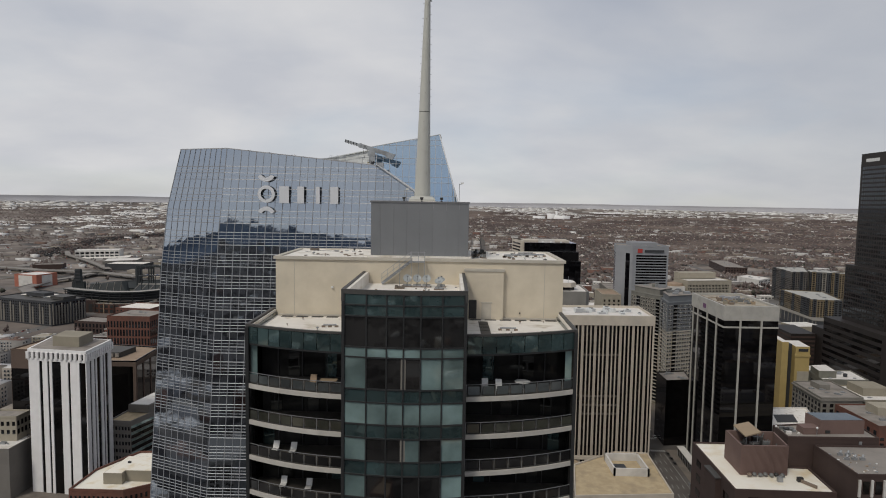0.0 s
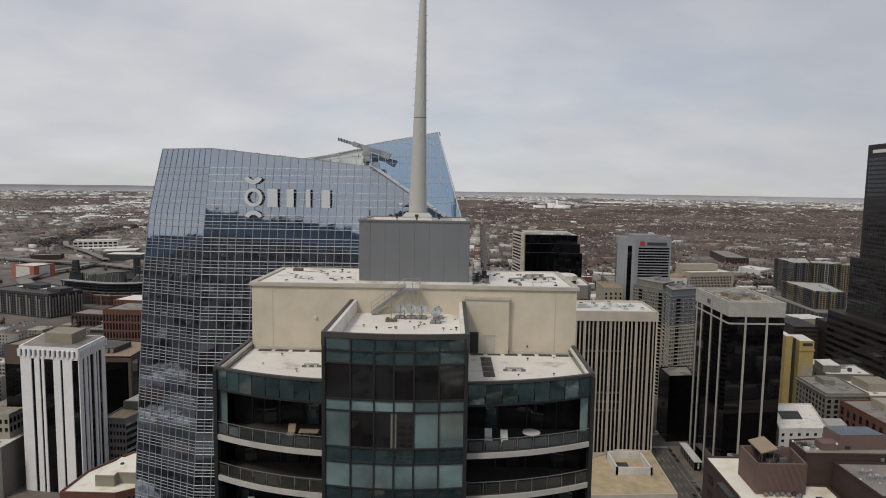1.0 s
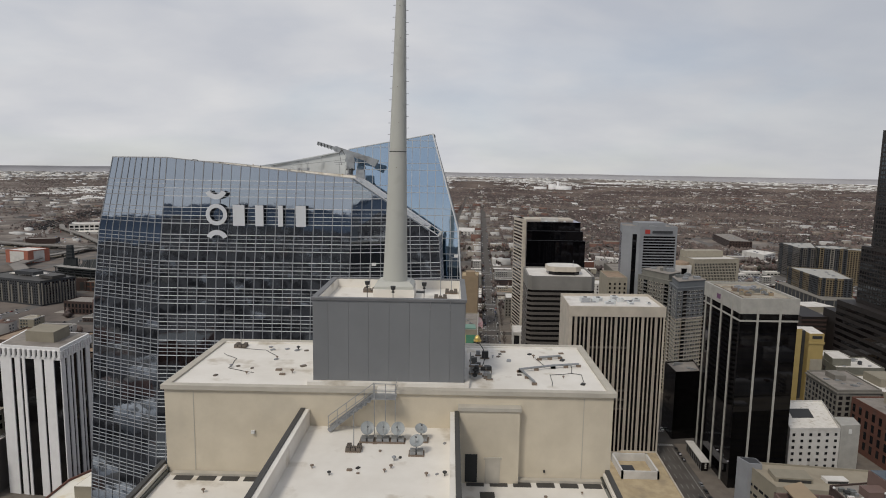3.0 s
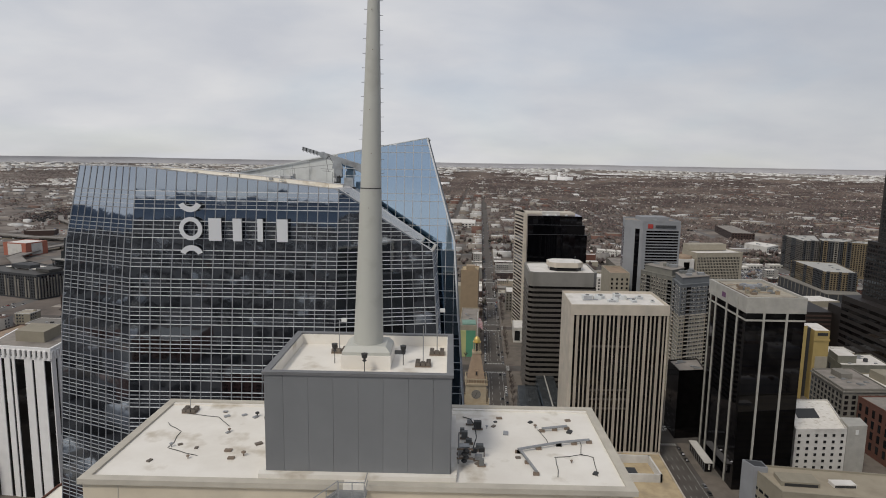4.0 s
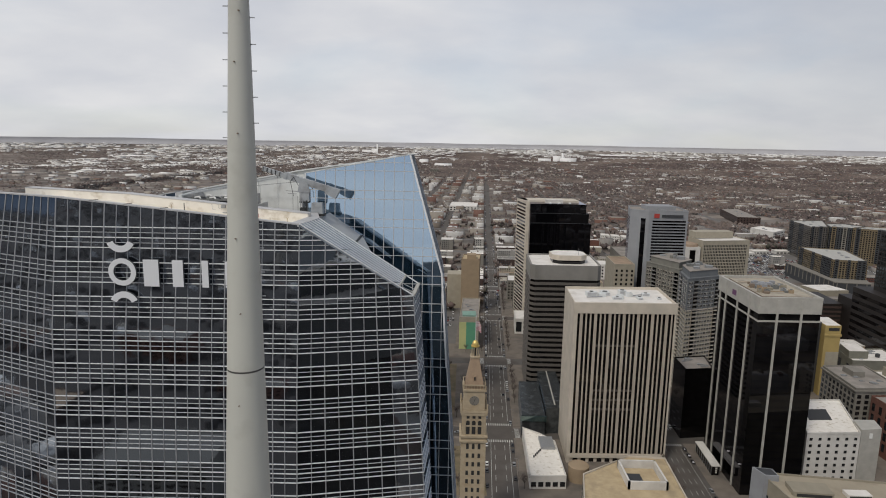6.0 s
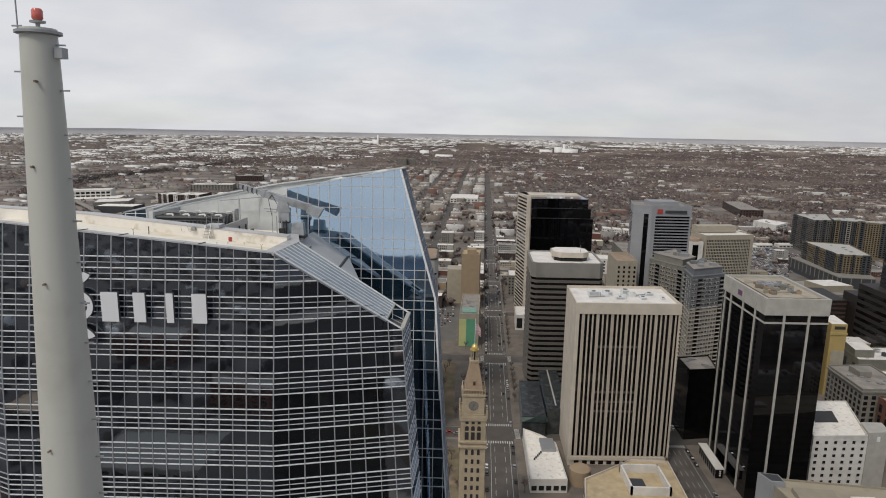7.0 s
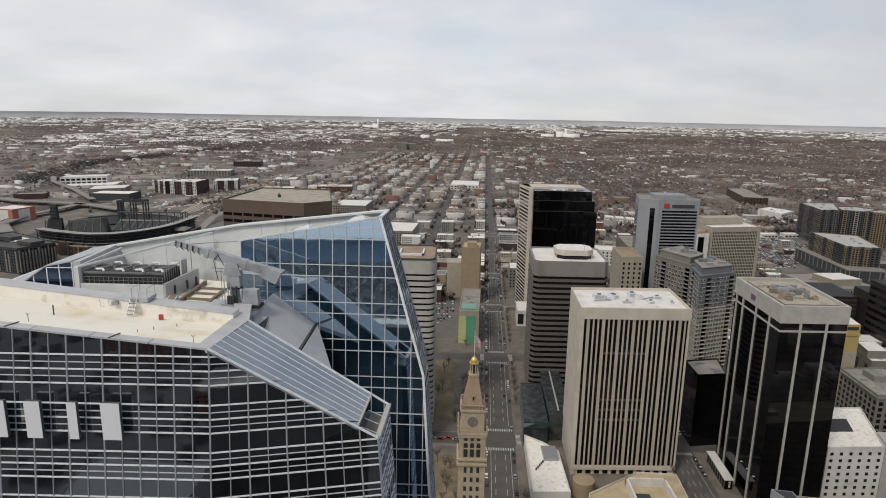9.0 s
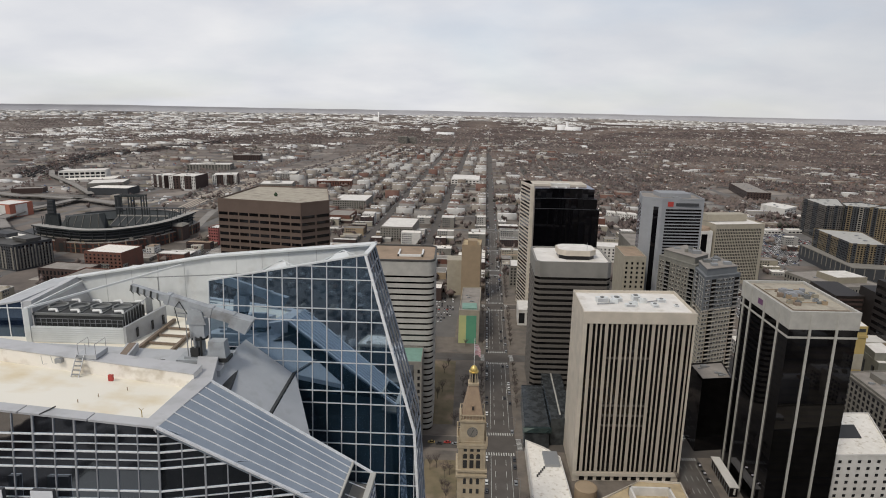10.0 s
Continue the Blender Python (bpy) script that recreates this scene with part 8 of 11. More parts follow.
part("corner_roof", Build().prism([(160.4, 271.2), (162.6, 264.7), (168, 264.2), (168, 269.9)], 34.6, 34.7), "mural_grey", pk)
part("deck_house", Build().prism([(169, 251), (187, 249.5), (188, 259), (170, 260.5)], 31, 34.0), "beige_wall", pk)
part("deck_opening", Build().hull8([(170.5, 250.8, 31.8), (186, 249.5, 31.8), (186, 249.5, 33.2), (170.5, 250.8, 33.2)], [(170.5, 250.6, 31.8), (186, 249.3, 31.8), (186, 249.3, 33.2), (170.5, 250.6, 33.2)]), "dark", pk)
part("white_unit", Build().box(194, 205, 250, 255, 31.5, 33.4), "membrane_far", pk)
part("unit_slot", Build().box(194.5, 204.5, 249.7, 250.1, 31.9, 32.9), "dark", pk)

# the brick block close by, across the near street
br = thing("brick_office_block", "brown brick block with a cream roof and a pink plant house", "building", at=(72, 62, 0))
PBR = [(61.2, 50.4), (81.1, 49.8), (82.2, 61.5), (77.2, 61.7), (77.2, 75.0), (62.3, 75.0)]
part("wall", Build().prism(PBR, 0, 117.7), "brick_brown", br)
roof_with_parapet(br, PBR, 118.3, "membrane_cream", "brick_brown", 0.35, 0.3)
cbr = centre_of(PBR)
windows(br, (63.5, 50.3), (79.5, 49.85), cbr, 108.5, 117.4, 3, 3, 0.86, 0.55, "glass_dark", pieces=True)
windows(br, (62.25, 73), (61.3, 52), cbr, 96, 116.5, 4, 6, 0.5, 0.45, "glass_dark", pieces=True)
part("side_bay", Build().prism([(60.4, 57.5), (61.6, 57.5), (61.9, 63.5), (60.6, 63.5)], 96, 117.2), "brick_brown", br)
part("bay_roof", Build().prism([(60.2, 57.3), (61.6, 57.3), (61.9, 63.7), (60.4, 63.7)], 117.2, 117.5), "coping_dark", br)
well = Build()
PH = [(65.6, 57.8), (75.6, 57.9), (76.8, 66.3), (66.2, 66.8)]
for i in range(4):
    p, q = PH[i], PH[(i + 1) % 4]
    n = outward(p, q, centre_of(PH)) * -0.35
    well.hull8([(*p, 118.0), (*q, 118.0), (q[0] + n.x, q[1] + n.y, 118.0), (p[0] + n.x, p[1] + n.y, 118.0)], [(*p, 124.4), (*q, 124.4), (q[0] + n.x, q[1] + n.y, 124.4), (p[0] + n.x, p[1] + n.y, 124.4)])
ph = part("plant_house", well, "brick_pink", br, "pinkish corrugated plant enclosure")
for i in range(42):
    x = 65.75 + i * 9.7 / 41
    part("corrugation", Build().box(x - 0.05, x + 0.05, 57.74, 57.84, 118.3, 124.3), "brick_pink", ph)
part("well_floor", Build().prism([(66, 58.2), (75.2, 58.3), (76.3, 65.9), (66.5, 66.4)], 118.2, 120.6), "dark", br)
rw = random.Random(61)
for i in range(16):
    x, y, w = rw.uniform(67, 74.2), rw.uniform(59, 65.5), rw.uniform(0.3, 1.2)
    part("well_plant", Build().box(x - w, x + w, y - w * 0.4, y + w * 0.4, 120.5, rw.uniform(122.0, 124.3)).rod((x, y, 120.6), (x + 1.2, y + 0.5, 124.2), 0.12, n=6), rw.choice(("dark", "cooling", "coping_dark")), br)
part("canopy", Build().hull8([(68.1, 67.2, 125.2), (67.5, 60.2, 125.3), (71.3, 61.1, 125.9), (72.0, 68.4, 125.6)], [(68.1, 67.2, 125.45), (67.5, 60.2, 125.55), (71.3, 61.1, 126.15), (72.0, 68.4, 125.85)]), "tan_wall", br, "tan tilted canopy over the plant well")
for x, y in ((68.2, 61.2), (70.9, 61.8), (68.6, 66.6), (71.6, 67.6)):
    part("canopy_post", Build().rod((x, y, 120), (x, y, 125.4), 0.09, n=6), "galv", br)
for i in range(7):
    x = 67.2 + i * 1.15
    part("roof_duct", Build().lathe([(0.05, 118.2), (0.42, 118.25), (0.5, 118.5), (0.3, 118.8), (0.05, 118.85)], x, 57.0 + 0.25 * (i % 2), 10), rw.choice(("dark", "cooling", "rust")), br)
part("roof_unit", Build().box(72.0, 73.0, 54.6, 55.3, 118.0, 119.0).rod((72.5, 54.95, 119.0), (72.5, 54.95, 119.2), 0.3), "galv", br)
part("roof_unit", Build().box(76.2, 77.3, 54.8, 55.5, 118.0, 118.9), "dark", br)
part("roof_pipe", Build().bar((76.8, 54.8, 118.3), (78.4, 52.0, 118.3), 0.35, 0.6), "rust", br)
bb = thing("brown_wall_block", "brown brick block with a pinkish glazed roof house", "building", at=(92, 80, 0))
PW = [(77.5, 61.9), (97.4, 62.2), (98.2, 72.5), (77.9, 69.0)]
part("wall", Build().prism(PW, 0, 124.5), "brick_brown", bb)
roof_with_parapet(bb, PW, 125.0, "grey_roof", "brick_brown", 0.3, 0.25)
part("roof_house", Build().prism([(86.0, 64.6), (96.0, 65.1), (95.2, 70.2), (85.6, 69.9)], 124.6, 127.7), "brick_pink", bb, "pinkish corrugated roof house")
part("roof_skylight", Build().prism([(86.2, 64.8), (95.8, 65.3), (95.0, 70.0), (85.8, 69.7)], 127.7, 127.8), "glass_rail", bb)
part("low_house", Build().prism([(82.0, 64.0), (85.9, 64.3), (85.8, 67), (82.0, 66.8)], 124.6, 126.2), "brick_pink", bb)
part("hatch", Build().box(87.2, 88.2, 64.5, 64.7, 124.9, 125.5), "dark", bb)
part("wall_plate", Build().box(93.0, 93.6, 61.95, 62.1, 123.4, 124.1), "galv", bb)
for x, y, z in ((84.6, 63.4, 126.2), (77.9, 67.6, 124.9)):
    m = part("lamp_post", Build().rod((x, y, 124.6), (x, y, z + 0.05), 0.05, n=6), "galv", bb)
    part("globe", Build().lathe([(0.05, z - 0.05), (0.22, z + 0.1), (0.26, z + 0.26), (0.16, z + 0.45), (0.03, z + 0.5)], x, y, 12), "white_paint", m, "white round roof globe", smooth=True)
for i in range(14):
    x, y, w = rw.uniform(78.5, 81.5), rw.uniform(63.5, 67.5), rw.uniform(0.15, 0.5)
    part("roof_unit", Build().box(x - w, x + w, y - w * 0.6, y + w * 0.6, 124.6, 124.9 + w), rw.choice(("galv", "dark", "cooling", "membrane_far")), bb)
fb = thing("cluttered_roof_block", "low brown block with a littered dark roof and pale columns", "building", at=(94, 57, 0))
PF = [(82.9, 46.8), (103, 47.1), (103, 61.6), (82.9, 61.4)]
part("wall", Build().prism(PF, 0, 122.9), "brick_brown", fb)
roof_with_parapet(fb, PF, 123.5, "grey_roof", "brick_brown", 0.4, 0.25)
windows(fb, (83.4, 46.82), (103, 47.1), centre_of(PF), 119.4, 122.2, 8, 1, 0.5, 0.9, "glass_dark", pieces=True)
for i in range(9):
    part("column", Build().box(83.3 + i * 2.4 - 0.22, 83.3 + i * 2.4 + 0.22, 46.5, 46.8, 119, 122.4), "white_wall", fb)
for i in range(5):
    x, y = 85.6 + 1.6 * (i % 3), 54.5 + 2.2 * (i // 3)
    v = part("roof_vent", Build().box(x - 0.5, x + 0.5, y - 0.22, y + 0.22, 123.1, 123.65), "galv", fb)
    part("vent_cowl", Build().rod((x, y, 123.65), (x + 0.35, y + 0.22, 124.1), 0.22), "galv", v)
for i in range(30):
    x, y, w = rw.uniform(83.5, 93), rw.uniform(47.6, 59), rw.uniform(0.08, 0.35)
    part("roof_litter", Build().prism([(x - w, y - w * 0.3), (x + w * 0.7, y - w * 0.5), (x + w, y + w * 0.4), (x - w * 0.5, y + w * 0.5)], 123.1, 123.2 + w * 0.2), rw.choice(("membrane_far", "galv", "white_paint", "brown_roof")), fb)

rb = simple("red_brick_block", "red brick block with tall bays and a cluttered roof", "building", [(281, 322), (322, 324), (324, 368), (280, 366)], 35, "brick", "grey_roof", [(3, 7, 4, 0.4, 0.7, 3, 32), (0, 8, 7, 0.5, 0.5, 3, 28)], units=8, seed=12)
part("roof_house", Build().box(296, 310, 345, 358, 34, 39.5), "cream_wall", rb)
wa = simple("arched_stone_block", "white stone block with arched windows and a parapet", "building", [(287, 294), (322, 296), (324, 318), (288, 318)], 24, "cream_wall", "grey_roof", [(3, 5, 3, 0.5, 0.7, 3, 22), (0, 7, 3, 0.5, 0.7, 3, 22)], units=3, seed=13)
lb = simple("limestone_block", "weathered limestone block with paired windows and a cornice", "building", [(272.5, 370), (304, 372), (306, 415), (275, 412)], 38.0, "stone_grey", "grey_roof", [(3, 9, 8, 0.5, 0.62, 3, 34), (0, 6, 8, 0.5, 0.62, 3, 34)], units=9, seed=14)
part("cornice", Build().prism([(271.7, 369.2), (304.8, 371.2), (306.8, 415.8), (274.2, 412.8)], 35.4, 36.4), "stone_grey", lb)
part("roof_house", Build().box(284, 292, 392, 404, 37, 41), "stone_grey", lb)
pb = simple("plain_stone_annex", "plain tan stone annex with a stepped white roof", "building", [(305.5, 373), (340, 374), (342, 410), (307, 410)], 36, "beige_wall", "membrane_far", units=5, seed=15)
part("upper_house", Build().box(312, 332, 385, 404, 35, 41), "beige_wall", pb)
yb = thing("yellow_block", "tall narrow yellow painted block with a dark recess", "building", at=(298, 460, 0))
part("front_wing", Build().prism([(296, 448), (308, 448), (312, 472), (299, 472)], 0, 57), "yellow_wall", yb)
part("rear_wing", Build().prism([(285, 449), (290.5, 449), (294.5, 476), (288.5, 476)], 0, 60.5), "yellow_wall", yb)
part("recess", Build().prism([(290.4, 455), (296.8, 455), (299.6, 475), (294, 475)], 0, 57.5), "mural_grey", yb)
part("roof", Build().prism([(296.5, 448.5), (307.5, 448.5), (311.4, 471.6), (299.3, 471.6)], 57, 57.2), "membrane_far", yb)
part("roof", Build().prism([(285.4, 449.4), (290.2, 449.4), (294, 475.6), (288.8, 475.6)], 60.5, 60.7), "membrane_far", yb)
part("loggia", Build().box(298.5, 306.5, 447.7, 448.2, 53, 55.3), "dark", yb)
part("cornice", Build().prism([(295.5, 447.4), (308.5, 447.4), (308.8, 449), (295.8, 449)], 48.5, 50.2), "yellow_wall", yb)
part("pale_base", Build().box(298.2, 308.02, 447.8, 448.1, 24, 36), "cream_wall", yb)
FOOT.append((298, 460, 18))
gs = simple("grey_stone_hall", "olive grey stone hall with a stepped white roof", "building", [(318, 445), (357, 445), (361, 476), (322, 472)], 30.5, "olive_wall", "membrane_far", [(3, 2, 1, 0.3, 0.8, 4, 28)], units=5, seed=15)
part("upper_hall", Build().prism([(319, 452), (334, 452), (338, 474), (323, 471)], 29, 35.5), "olive_wall", gs)
part("upper_roof", Build().prism([(319.5, 452.5), (333.6, 452.5), (337.4, 473.5), (323.4, 470.6)], 35.5, 35.6), "membrane_far", gs)
part("roof_tank", Build().lathe([(1.6, 30), (1.6, 32.5), (0.2, 33)], 344, 456, 12), "mural_grey", gs)
sg = thing("brown_garage", "dark brown parking garage with a plain stair tower", "garage", at=(390, 580, 0))
part("stair_tower", Build().prism([(387, 556), (404, 558), (406, 585), (389, 585)], 0, 50), "dark_brown", sg)
part("wall", Build().prism([(362, 575), (388, 575), (392, 625), (366, 625)], 0, 42), "dark_brown", sg)
for i in range(9):
    part("deck_band", Build().prism([(361.8, 574.8), (387, 574.8), (391, 625), (365.8, 625)], 3 + i * 4.3, 5 + i * 4.3), "brick_brown", sg)
FOOT.append((388, 590, 30))
simple("stone_block", "cream stone block with a low white roof", "building", [(330, 395), (352, 395), (356, 430), (334, 430)], 22, "cream_wall", "membrane_far", [(0, 8, 6, 0.4, 0.5, 2, 20)], units=4, seed=16)
st = simple("long_stone_hall", "long pale stone hall with a grey courtyard roof", "building", [(415, 764), (430, 695), (500, 706), (482, 776)], 16, "stone_grey", "grey_roof", [(0, 16, 2, 0.4, 0.6, 1, 14), (1, 18, 2, 0.4, 0.6, 1, 14)], units=3, seed=18)
part("upper_hall", Build().prism([(448, 715), (486, 720), (478, 750), (442, 745)], 15, 22), "beige_wall", st)
part("upper_roof", Build().prism([(449, 716), (485, 721), (477, 749), (443, 744)], 22, 22.2), "membrane_far", st)

# the tall brown granite tower at the edge of view
tg = simple("granite_tower", "very tall dark brown granite office tower with a square window grid", "tower", [(393.4, 482), (446, 485), (449, 537), (396.2, 534)], 225.5, "dark_brown", "dark_brown")
windows(tg, (396.1, 531), (393.4, 482), (420, 510), 120, 214, 14, 23, 0.66, 0.62)
part("shoulder", Build().prism([(389.5, 478), (454, 482), (456, 545), (392.0, 541)], 0, 119), "dark_brown", tg)
windows(tg, (391.9, 540), (389.5, 478), (420, 510), 68, 117, 17, 12, 0.66, 0.62)
part("podium", Build().prism([(378, 462), (460, 466), (463, 556), (381, 552)], 0, 65), "dark_brown", tg)
for i in range(9):
    part("podium_band", Build().hull8([(380.9, 551, 6 + i * 6.4), (378, 463, 6 + i * 6.4), (378.2, 463, 6 + i * 6.4), (381.1, 551, 6 + i * 6.4)], [(380.7, 551, 9 + i * 6.4), (377.8, 463, 9 + i * 6.4), (378.2, 463, 9 + i * 6.4), (381.1, 551, 9 + i * 6.4)]), "glass_dark", tg)
part("sign_bar", Build().hull8([(395.4, 526, 217.5), (394.4, 506, 217.5), (394.6, 506, 217.5), (395.6, 526, 217.5)], [(395.4, 526, 220.5), (394.4, 506, 220.5), (394.6, 506, 220.5), (395.6, 526, 220.5)]), "white_paint", tg, "pale plain sign bar")

# the clock tower's neighbours on the other side
bo = thing("curved_band_tower", "pale rounded office tower with dark ribbon windows and a brown roof", "tower", at=(-22, 405, 0))


def rounded(x0, x1, y0, y1, r, n=6):
    pts = []
    for cx, cy, a0 in ((x1 - r, y0 + r, -90), (x1 - r, y1 - r, 0), (x0 + r, y1 - r, 90), (x0 + r, y0 + r, 180)):
        pts += [(cx + r * math.cos(radians(a0 + 90 * i / n)), cy + r * math.sin(radians(a0 + 90 * i / n))) for i in range(n + 1)]
    return pts


RB = rounded(-48, -2.0, 386, 428, 5)
part("glazing", Build().prism(rounded(-47.7, -2.3, 386.3, 427.7, 4.8), 0, 104), "glass_dark", bo)
me_b = Build().prism(RB, 0, 2.55).data("spandrel")
me_b.materials.append(M["white_panel"])
for i in range(27):
    shared("spandrel", me_b, Matrix.Translation((0, 0, 1.5 + i * 3.8)), bo)
part("top_wall", Build().prism(RB, 104.1, 113.2), "white_panel", bo)
part("roof", Build().prism(rounded(-47.2, -2.8, 386.8, 427.2, 4.4), 113.2, 113.3), "brown_roof", bo)
b = Build()
outer, inner = rounded(-48.2, -1.8, 385.8, 428.2, 5.1), rounded(-47.2, -2.8, 386.8, 427.2, 4.4)
for i in range(len(outer)):
    j = (i + 1) % len(outer)
    b.hull8([(*outer[i], 113), (*outer[j], 113), (*inner[j], 113), (*inner[i], 113)], [(*outer[i], 114.2), (*outer[j], 114.2), (*inner[j], 114.2), (*inner[i], 114.2)])
part("parapet", b, "coping_dark", bo)
part("roof_rail", Build().box(-26, -10, 398, 399, 113.3, 114.6).box(-26, -25, 398, 414, 113.3, 114.6).box(-11, -10, 398, 414, 113.3, 114.6), "white_paint", bo)
simple("copper_roofed_house", "low building with a green copper roof", "building", [(-22, 360), (-8, 360), (-8, 384), (-22, 384)], 59, "stone_grey", "copper", [(0, 4, 12, 0.4, 0.5, 4, 55)])
bw = thing("brown_office_slab", "massive brown precast office block with dark window strips", "office block", at=(-112, 455, 0))
PB = [(-152, 434.5), (-92, 421), (-76, 436), (-90, 500), (-146, 505)]
part("wall", Build().prism(PB, 0, 141.0), "brown_clad", bw)
roof_with_parapet(bw, PB, 142.2, "beige_roof", "brown_clad", 1.0, 0.6)
cB = centre_of(PB)
for k in (0, 1):
    p, q = PB[k], PB[k + 1]
    nx = 8 if k == 0 else 2
    me_w = None
    windows(bw, p, q, cB, 60, 134.5, nx, 16, 0.86, 0.42, "glass_dark", pieces=True)
part("roof_tree", Build().lathe([(1.0, 141.2), (1.4, 142.5), (0.3, 144)], -118, 455, 8), "evergreen", bw)
tt = simple("tan_slab_tower", "plain tan windowless tower slab beside the street", "tower", [(17.5, 660), (37.5, 660), (40, 690), (20, 690)], 63.0, "tan_wall", "tan_roof")
part("roof_house", Build().box(24, 34, 664, 676, 62, 67), "tan_wall", tt)
part("roof_annex", Build().box(2, 19, 684, 706, 0, 40), "cream_wall", tt)
gm = simple("mural_block", "low block with a bright green and lime painted end wall", "building", [(15.0, 540), (33.0, 540), (37, 612), (19, 612)], 31.0, "cream_wall", "grey_roof", units=5, seed=31)
part("mural", Build().hull8([(15.0, 539.7, 0.2), (21.5, 539.7, 0.2), (21.5, 540, 0.2), (15.0, 540, 0.2)], [(15.0, 539.7, 26), (21.5, 539.7, 26), (21.5, 540, 26), (15.0, 540, 26)]), "lime_mural", gm)
part("mural", Build().hull8([(21.5, 539.7, 0.2), (30.5, 539.7, 0.2), (30.5, 540, 0.2), (21.5, 540, 0.2)], [(21.5, 539.7, 26), (30.5, 539.7, 26), (30.5, 540, 26), (21.5, 540, 26)]), "green_mural", gm)
part("roof_deck", Build().box(18, 31, 545, 560, 30, 31.4), "copper", gm)
simple("tree_court_building", "white modern pavilion with a flat roof", "building", [(72, 590), (88, 590), (90, 622), (74, 622)], 16, "white_wall", "membrane_far", [(0, 2, 1, 0.7, 0.8, 1, 14)])
simple("old_brick_hotel", "old brown brick building beside the avenue", "building", [(75, 720), (98, 720), (100, 752), (77, 752)], 26, "stone_grey", "membrane_far", [(0, 6, 6, 0.45, 0.5, 2, 24)])
simple("cream_block", "cream narrow block with a flat roof", "building", [(150, 520), (168, 520), (170, 560), (152, 560)], 88, "cream_wall", "brown_roof", [(0, 4, 20, 0.35, 0.5, 4, 84)])
simple("stone_block", "grey stone block with a dark roof", "building", [(172, 580), (200, 580), (204, 640), (176, 640)], 84, "stone_grey", "grey_roof", [(0, 6, 20, 0.4, 0.5, 4, 80)])
simple("white_terrace_row", "long white row building with small windows", "building", [(170, 860), (235, 850), (240, 880), (174, 890)], 22, "white_wall", "membrane_far", [(0, 12, 4, 0.4, 0.5, 2, 20)])

# apartment blocks past the parking lots
def apartment(label, P, z, wall, bays, seed, group="apartment blocks"):
    """Blocks with piers, slate bays, punched windows and a pale roof with stair houses."""
    e = simple("apartment_block", label, "apartment block", P, z, wall, "white_panel", units=5, seed=seed)
    c = centre_of(P)
    for k in range(len(P)):
        p, q = P[k], P[(k + 1) % len(P)]
        n = outward(p, q, c)
        if n.y > 0.5:
            continue
        L = math.dist(p, q)
        windows(e, p, q, c, 4, z - 2.5, max(4, int(L / 3.6)), int(z / 3.4), 0.55, 0.62)
        for u0, u1, m in bays:
            a, d, o = lerp(p, q, u0), lerp(p, q, u1), n * 0.7
            part("bay", Build().hull8([(a[0] + o.x, a[1] + o.y, 4), (d[0] + o.x, d[1] + o.y, 4), (*d, 4), (*a, 4)], [(a[0] + o.x, a[1] + o.y, z + 0.5), (d[0] + o.x, d[1] + o.y, z + 0.5), (*d, z + 0.5), (*a, z + 0.5)]), m, e)
            oo = n * 0.75
            windows(e, (a[0] + oo.x, a[1] + oo.y), (d[0] + oo.x, d[1] + oo.y), c, 4, z - 1, max(1, int(L * (u1 - u0) / 3.5)), int(z / 3.4), 0.55, 0.6)
    return e


an = apartment("ochre and slate apartment block on a white-edged podium", [(512.6, 800), (552.5, 791), (576, 880), (522, 902)], 45, "ochre_wall", [(0.05, 0.16, "mural_grey"), (0.42, 0.5, "mural_grey"), (0.7, 0.95, "mural_grey")], 71)
part("podium", Build().prism([(503, 775), (545, 769), (590, 888), (509, 908)], 0, 19.2), "mural_grey", an)
part("podium_edge", Build().prism([(502.6, 774.6), (545.2, 768.6), (590.4, 888.4), (508.6, 908.4)], 18.8, 19.8), "stone_grey", an, "pale podium edge")
for i in range(12):
    x, y = lerp((503, 775), (509, 908), (i + 0.3) / 12)
    part("podium_post", Build().box(x - 0.6, x + 0.1, y - 0.5, y + 0.5, 6, 18.6), "stone_grey", an)
for i in range(4):
    x, y = lerp((503, 775), (545, 769), (i + 0.2) / 3.6)
    part("podium_post", Build().box(x - 0.5, x + 0.5, y - 0.5, y + 0.1, 6, 18.6), "stone_grey", an)
apartment("grey-brown apartment block with a dull roof", [(604.5, 1021), (636, 1026), (676, 1112), (615, 1107)], 60, "spandrel_brown", [(0.08, 0.22, "mural_grey"), (0.5, 0.7, "mural_grey")], 72)
apartment("slate apartment block with blue-grey bays", [(640, 1027), (668, 1013), (706, 1037), (690, 1070), (655, 1066)], 60, "mural_grey", [(0.1, 0.3, "ochre_wall"), (0.6, 0.8, "stone_grey")], 73)
apartment("tan apartment block with slate bays", [(669, 1012), (707, 988), (742, 1020), (708, 1036)], 60, "ochre_wall", [(0.1, 0.25, "mural_grey"), (0.75, 0.98, "mural_grey")], 74)
apartment("slate apartment block with tan panels", [(742, 985), (800, 950), (830, 1000), (775, 1032)], 56, "mural_grey", [(0.2, 0.4, "ochre_wall"), (0.6, 0.75, "ochre_wall")], 75)
simple("flat_white_store", "long flat store with a bright white roof", "building", [(675, 1275), (721, 1318), (698, 1376), (660, 1345)], 14, "white_wall", "membrane_far", [(0, 8, 2, 0.5, 0.5, 1, 12)], units=4, seed=76)
simple("dark_garden_flats", "dark brown garden flats among trees", "apartment block", [(700, 1500), (752, 1490), (790, 1700), (738, 1690)], 19, "brick_brown", "grey_roof", [(0, 8, 4, 0.5, 0.5, 1, 17), (3, 20, 4, 0.5, 0.5, 1, 17)], units=6, seed=77)
